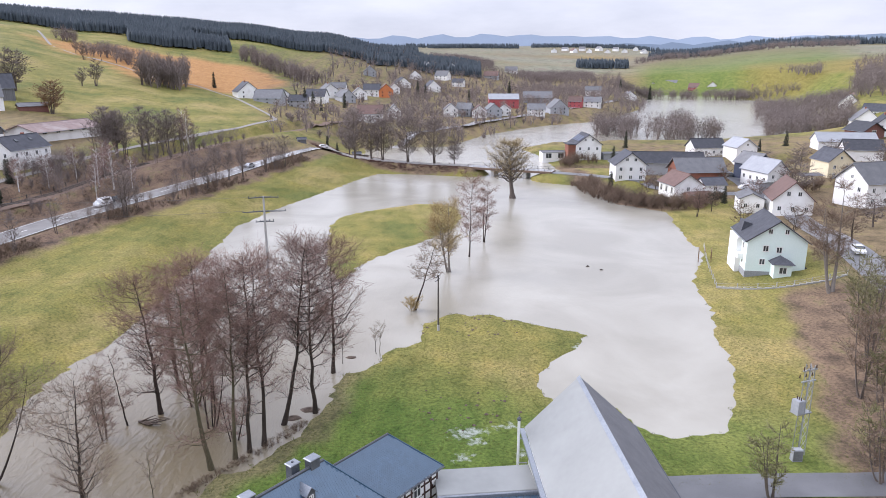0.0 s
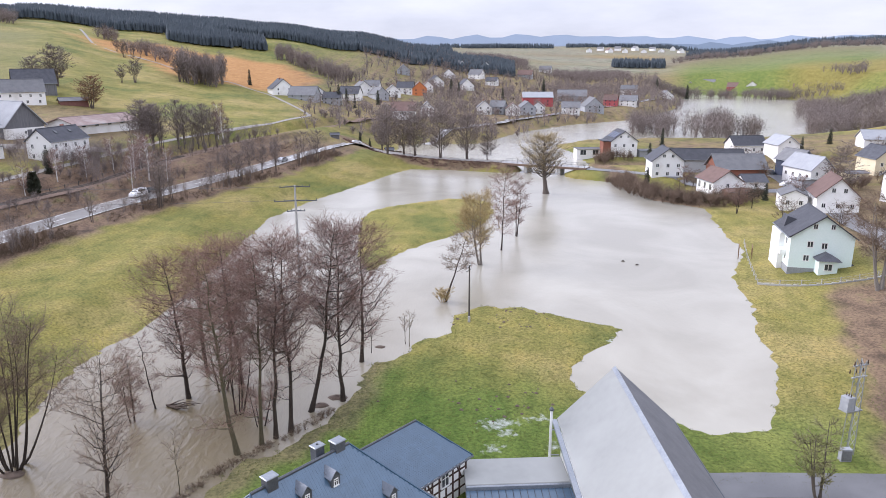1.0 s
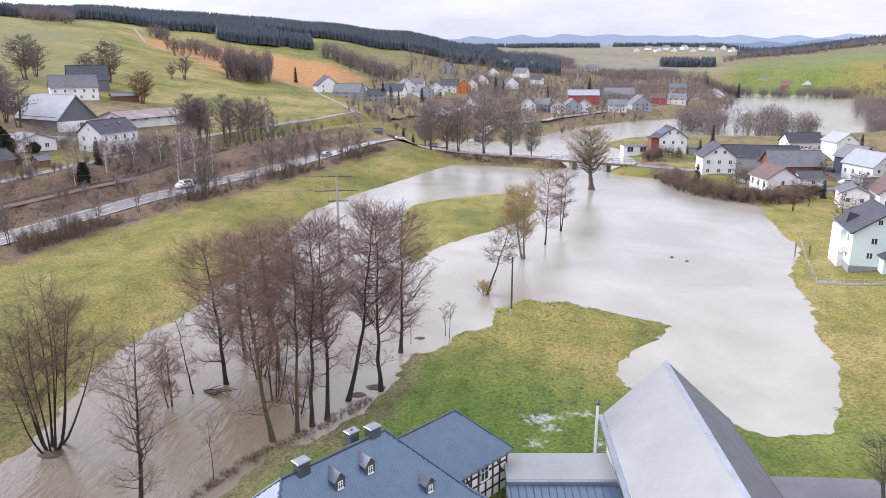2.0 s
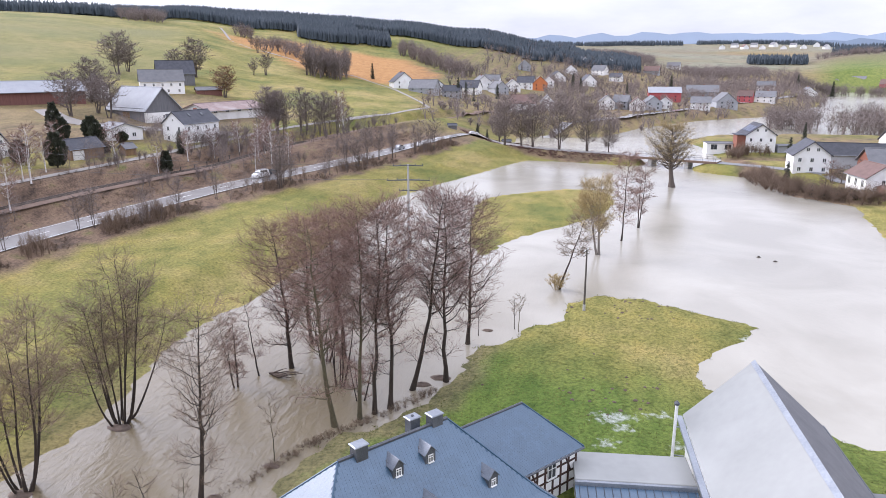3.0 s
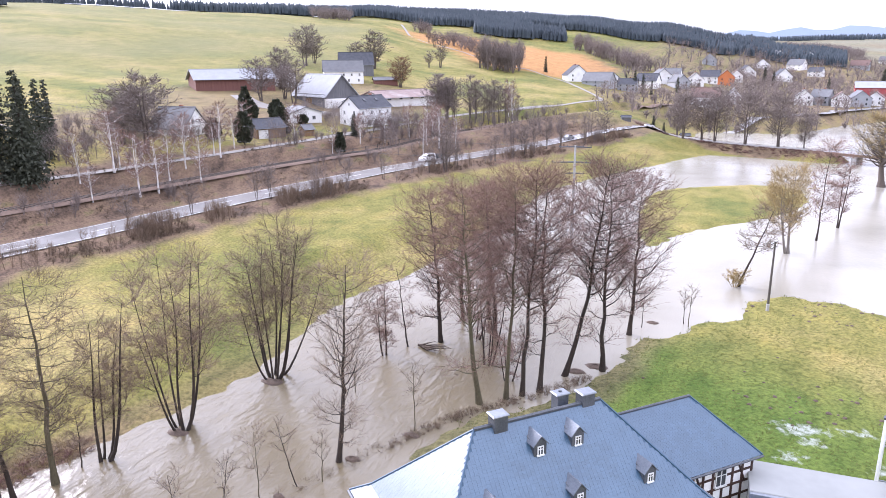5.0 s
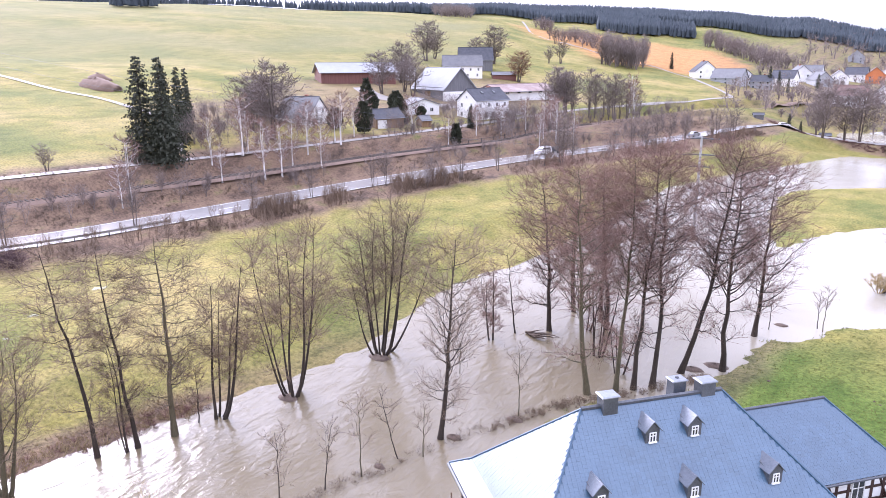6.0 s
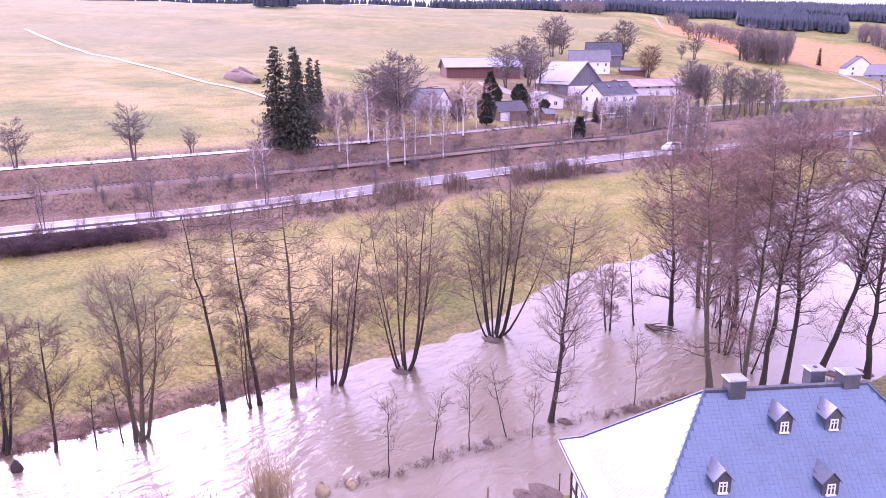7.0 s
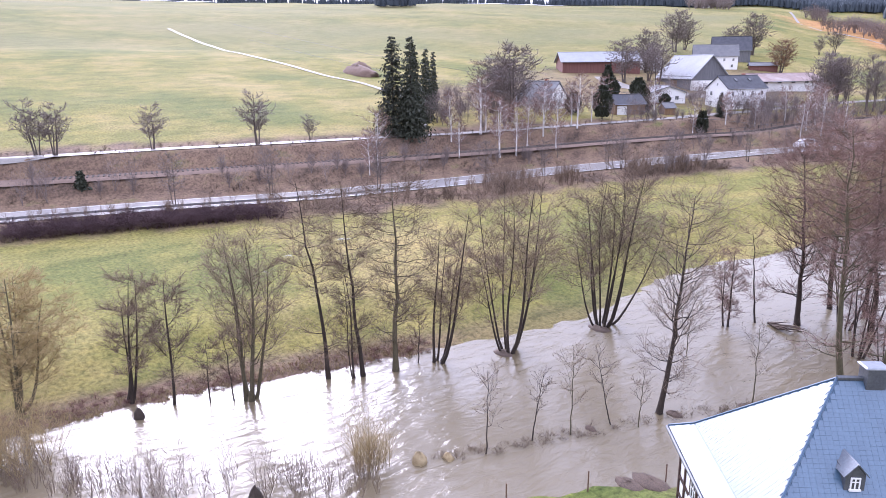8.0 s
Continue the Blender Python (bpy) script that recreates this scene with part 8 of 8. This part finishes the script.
heap("straw_bale", "round brown bale stranded at the flooded bank", "bale", -33.9, 30.3, 0.55, 0.5, 0.75, REED, 3, z=0)
heap("straw_bale", "round brown bale stranded at the flooded bank", "bale", -33.2, 32.0, 0.5, 0.35, 0.4, REED, 4, z=0)
heap("root_stump", "dark root stump caught in the current", "stump", -50.5, 17.2, 0.6, 0.4, 0.7, BARK, 5, z=0)
heap("root_stump", "dark cut stump among willow shoots", "stump", -35.2, 20.2, 0.5, 0.5, 1.5, BARK, 6, z=0)
for i, (x, y) in enumerate(((31.0, 129.6), (28.8, 132.0))):
    heap("driftwood", "small dark piece of driftwood on the flood", "driftwood", x, y, 0.5, 0.2, 0.3, BARK, 20 + i, 8, z=-0.05)
for i, (x, y, r) in enumerate(((-12.6, 88, 0.9), (-28.4, 48.3, 0.8), (-17.2, 71.2, 1.3), (-15.6, 73.2, 1.4), (-26.0, 53.4, 0.9), (-30.5, 42.0, 0.6), (-23.9, 40.2, 1.6), (-24.6, 39.0, 1.2), (-43.0, 56.4, 1.5), (-43.9, 45.4, 1.2))):
    heap("flotsam", "dark mat of sodden leaves and branches at the flood edge", "debris", x, y, r, r * 0.6, 0.3, MULCH, 40 + i, 10, z=max(gz(x, y), -0.05))
log = Geo()
for i in range(9):
    rng = random.Random(i)
    a = Vector((-34.4 + i * 0.18, 70.2 - i * 0.1, 0.15))
    log.tube(sway(rng, a, a + Vector((rng.uniform(1.5, 3.4), rng.uniform(-0.8, 0.8), rng.uniform(0, 0.7))), 0.08, 5), [0.12, 0.1, 0.08, 0.06, 0.04, 0.02], 5)
tagged(new("fallen_tree", log.done("fallen_tree", MULCH)), "fallen reddish branches lodged in the river", "branch")
snow = Geo()
for i, (az, r0, ln, wd) in enumerate(((49, 640, 90, 4), (46.5, 650, 60, 5), (43, 655, 40, 6), (85, 640, 120, 5), (74, 640, 60, 4))):
    for k in range(10):
        a = radians(az + (k - 5) * ln / 10 / r0 * 57.3)
        a2 = radians(az + (k - 4) * ln / 10 / r0 * 57.3)
        w = wd * (1 - abs(k - 4.5) / 6)
        q = [(-math.sin(b) * r, math.cos(b) * r) for b, r in ((a, r0), (a2, r0), (a2, r0 + w * 3), (a, r0 + w * 3))]
        snow.poly([(px, py, gz(px, py) + 0.35) for px, py in q], (0, 3, 2, 1))
tagged(new("snow_patches", snow.done("snow_patches", SNOW)), "thin old snow strips along the hill crest", "snow", kind="stuff")
def tufts(name, label, mat, spots, seed, h, r):
    rng, g = random.Random(seed), Geo()
    zs = ground_z(np.array([s[0] for s in spots]), np.array([s[1] for s in spots]))
    for (x, y), z in zip(spots, zs):
        if z < 0.0:
            continue
        for _ in range(3):
            p = Vector((x + rng.gauss(0, r), y + rng.gauss(0, r), z - 0.02))
            g.twig(p, p + Vector((rng.gauss(0, h * 0.5), rng.gauss(0, h * 0.5), h * rng.uniform(0.6, 1.2))), 0.035)
    tagged(new(name, g.done(name, mat)), label, "grass", kind="stuff")


rng = random.Random(77)
tufts("grass", "short winter grass tufts on the near meadow", GRASS, [(rng.uniform(-26, 22), rng.uniform(56, 106)) for _ in range(6000)] + [(rng.uniform(21, 48), rng.uniform(57, 110)) for _ in range(3500)], 5, 0.16, 0.12)
tufts("shore_grass", "dead yellow grass along the bank", REED, [(-51.5 + rng.gauss(0, 1.4) + (y - 20) * 0.1, y) for y in (rng.uniform(5, 40) for _ in range(1700))], 6, 0.35, 0.15)
hills = Geo()
for i in range(70):
    x, y = (rng.gauss(3, 4.5), rng.gauss(72, 3.5)) if i < 40 else (rng.uniform(-4, 12), rng.uniform(94, 104))
    s, z, b = rng.uniform(0.1, 0.28), gz(x, y), len(hills.v)
    if z < 0.05:
        continue
    for k, f in ((0, 1.0), (0.6, 0.65)):
        hills.v += [(x + math.cos(1.047 * j) * s * f * rng.uniform(0.7, 1.3), y + math.sin(1.047 * j) * s * f * rng.uniform(0.7, 1.3), z - 0.02 + s * 0.6 * k) for j in range(6)]
    hills.v.append((x, y, z + s * 0.5))
    hills.f += [(b + j, b + (j + 1) % 6, b + 6 + (j + 1) % 6, b + 6 + j) for j in range(6)] + [(b + 6 + j, b + 6 + (j + 1) % 6, b + 12) for j in range(6)]
tagged(new("molehills", hills.done("molehills", MULCH)), "small dark molehills scattered over the meadow", "molehill", kind="stuff")

# ---- slates, last ----
slate = Geo().poly([(-0.118, 0, 0.002), (0.118, 0, 0.002), (0.118, 0.25, -0.005), (-0.118, 0.25, -0.005), (-0.116, 0.003, 0.011), (0.116, 0.003, 0.011), (0.116, 0.25, 0.002), (-0.116, 0.25, 0.002)],
                   (4, 5, 6, 7), (0, 1, 5, 4), (1, 2, 6, 5), (3, 0, 4, 7)).done("slate", SLATE)


def slate_face(parent, origin, u, v, length, half, keep, seed):
    """Slates in staggered rows up a roof face. half(k): from where to where along u at k of the way up; keep: the rows' stretch whose slates are parts of their own."""
    rng, rest, made = random.Random(seed), Geo(), 0
    o, u, v = Vector(origin), Vector(u).normalized(), Vector(v).normalized()
    n = u.cross(v).normalized()
    rows = int(length / 0.19)
    for j in range(rows):
        lo, hi = half((j + 0.4) / rows)
        x = lo + 0.1 + (0.119 if j % 2 else 0)
        while x < hi - 0.1:
            m = Matrix((u, v, n)).transposed().to_4x4()
            m.translation = o + u * x + v * (j * 0.19) + n * (0.012 + rng.uniform(0, 0.006))
            m = m @ pose(0, 0, 0, rng.uniform(-0.35, 0.35), rng.uniform(-0.35, 0.35), rng.uniform(-0.8, 0.8))
            if keep[0] < x < keep[1] and keep[2] <= j < keep[3] and made < 300:
                part("slate", slate, parent, m=m)
                made += 1
            else:
                b = len(rest.v)
                rest.v += [tuple(m @ w.co) for w in slate.vertices]
                rest.f += [tuple(b + i for i in p.vertices) for p in slate.polygons]
            x += 0.2385
    ob = part("slate_field", rest.done("slate_field", SLATE), parent, "rows of blue slates")
    tagged(ob, kind="stuff")


S1 = 4.6
up_front = Vector((0, S1, 4.784))
slate_face(mill, (0, -S1, profile(S1)), (1, 0, 0), up_front, up_front.length, lambda k: (-RL - S1 * kk * (1 - k), RL + S1 * kk * (1 - k)), (-2.6, 3.6, 12, 24), 1)
slate_face(mill, (0, -HW, profile(HW)), (1, 0, 0), (0, HW - S1, profile(S1) - profile(HW)), math.hypot(HW - S1, profile(S1) - profile(HW)), lambda k: (-HL + (HW - S1) * kk * k, HL - (HW - S1) * kk * k), (9e9, 9e9, 0, 0), 2)
hip_up = Vector((S1 * kk, 0, 4.784))
slate_face(mill, (-RL - S1 * kk, 0, profile(S1)), (0, -1, 0), hip_up, hip_up.length, lambda k: (-S1 * (1 - k), S1 * (1 - k)), (9e9, 9e9, 0, 0), 3)
slate_face(mill, (-HL, 0, profile(HW)), (0, -1, 0), ((HW - S1) * kk, 0, profile(S1) - profile(HW)), math.hypot((HW - S1) * kk, profile(S1) - profile(HW)), lambda k: (-HW + (HW - S1) * k, HW - (HW - S1) * k), (9e9, 9e9, 0, 0), 4)
slate_face(mill, (RL + S1 * kk, 0, profile(S1)), (0, 1, 0), Vector((-S1 * kk, 0, 4.784)), hip_up.length, lambda k: (-S1 * (1 - k), S1 * (1 - k)), (9e9, 9e9, 0, 0), 5)
slate_face(mill, (0, S1, profile(S1)), (-1, 0, 0), (0, -S1, 4.784), up_front.length, lambda k: (-RL - S1 * kk * (1 - k), RL + S1 * kk * (1 - k)), (9e9, 9e9, 0, 0), 6)
w_up = Vector((0, WH, WR - WE))
slate_face(wing, (0, WY - WH, WE), (1, 0, 0), w_up, w_up.length, lambda k: (WX0, WX1 - WH * k), (9.5, 14.5, 5, 18), 7)
slate_face(wing, (0, WY + WH, WE), (-1, 0, 0), (0, -WH, WR - WE), w_up.length, lambda k: (-WX1 + WH * k, -WX0), (9e9, 9e9, 0, 0), 8)
slate_face(wing, (WX1, WY, WE), (0, 1, 0), (-WH, 0, WR - WE), w_up.length, lambda k: (-WH * (1 - k), WH * (1 - k)), (9e9, 9e9, 0, 0), 9)
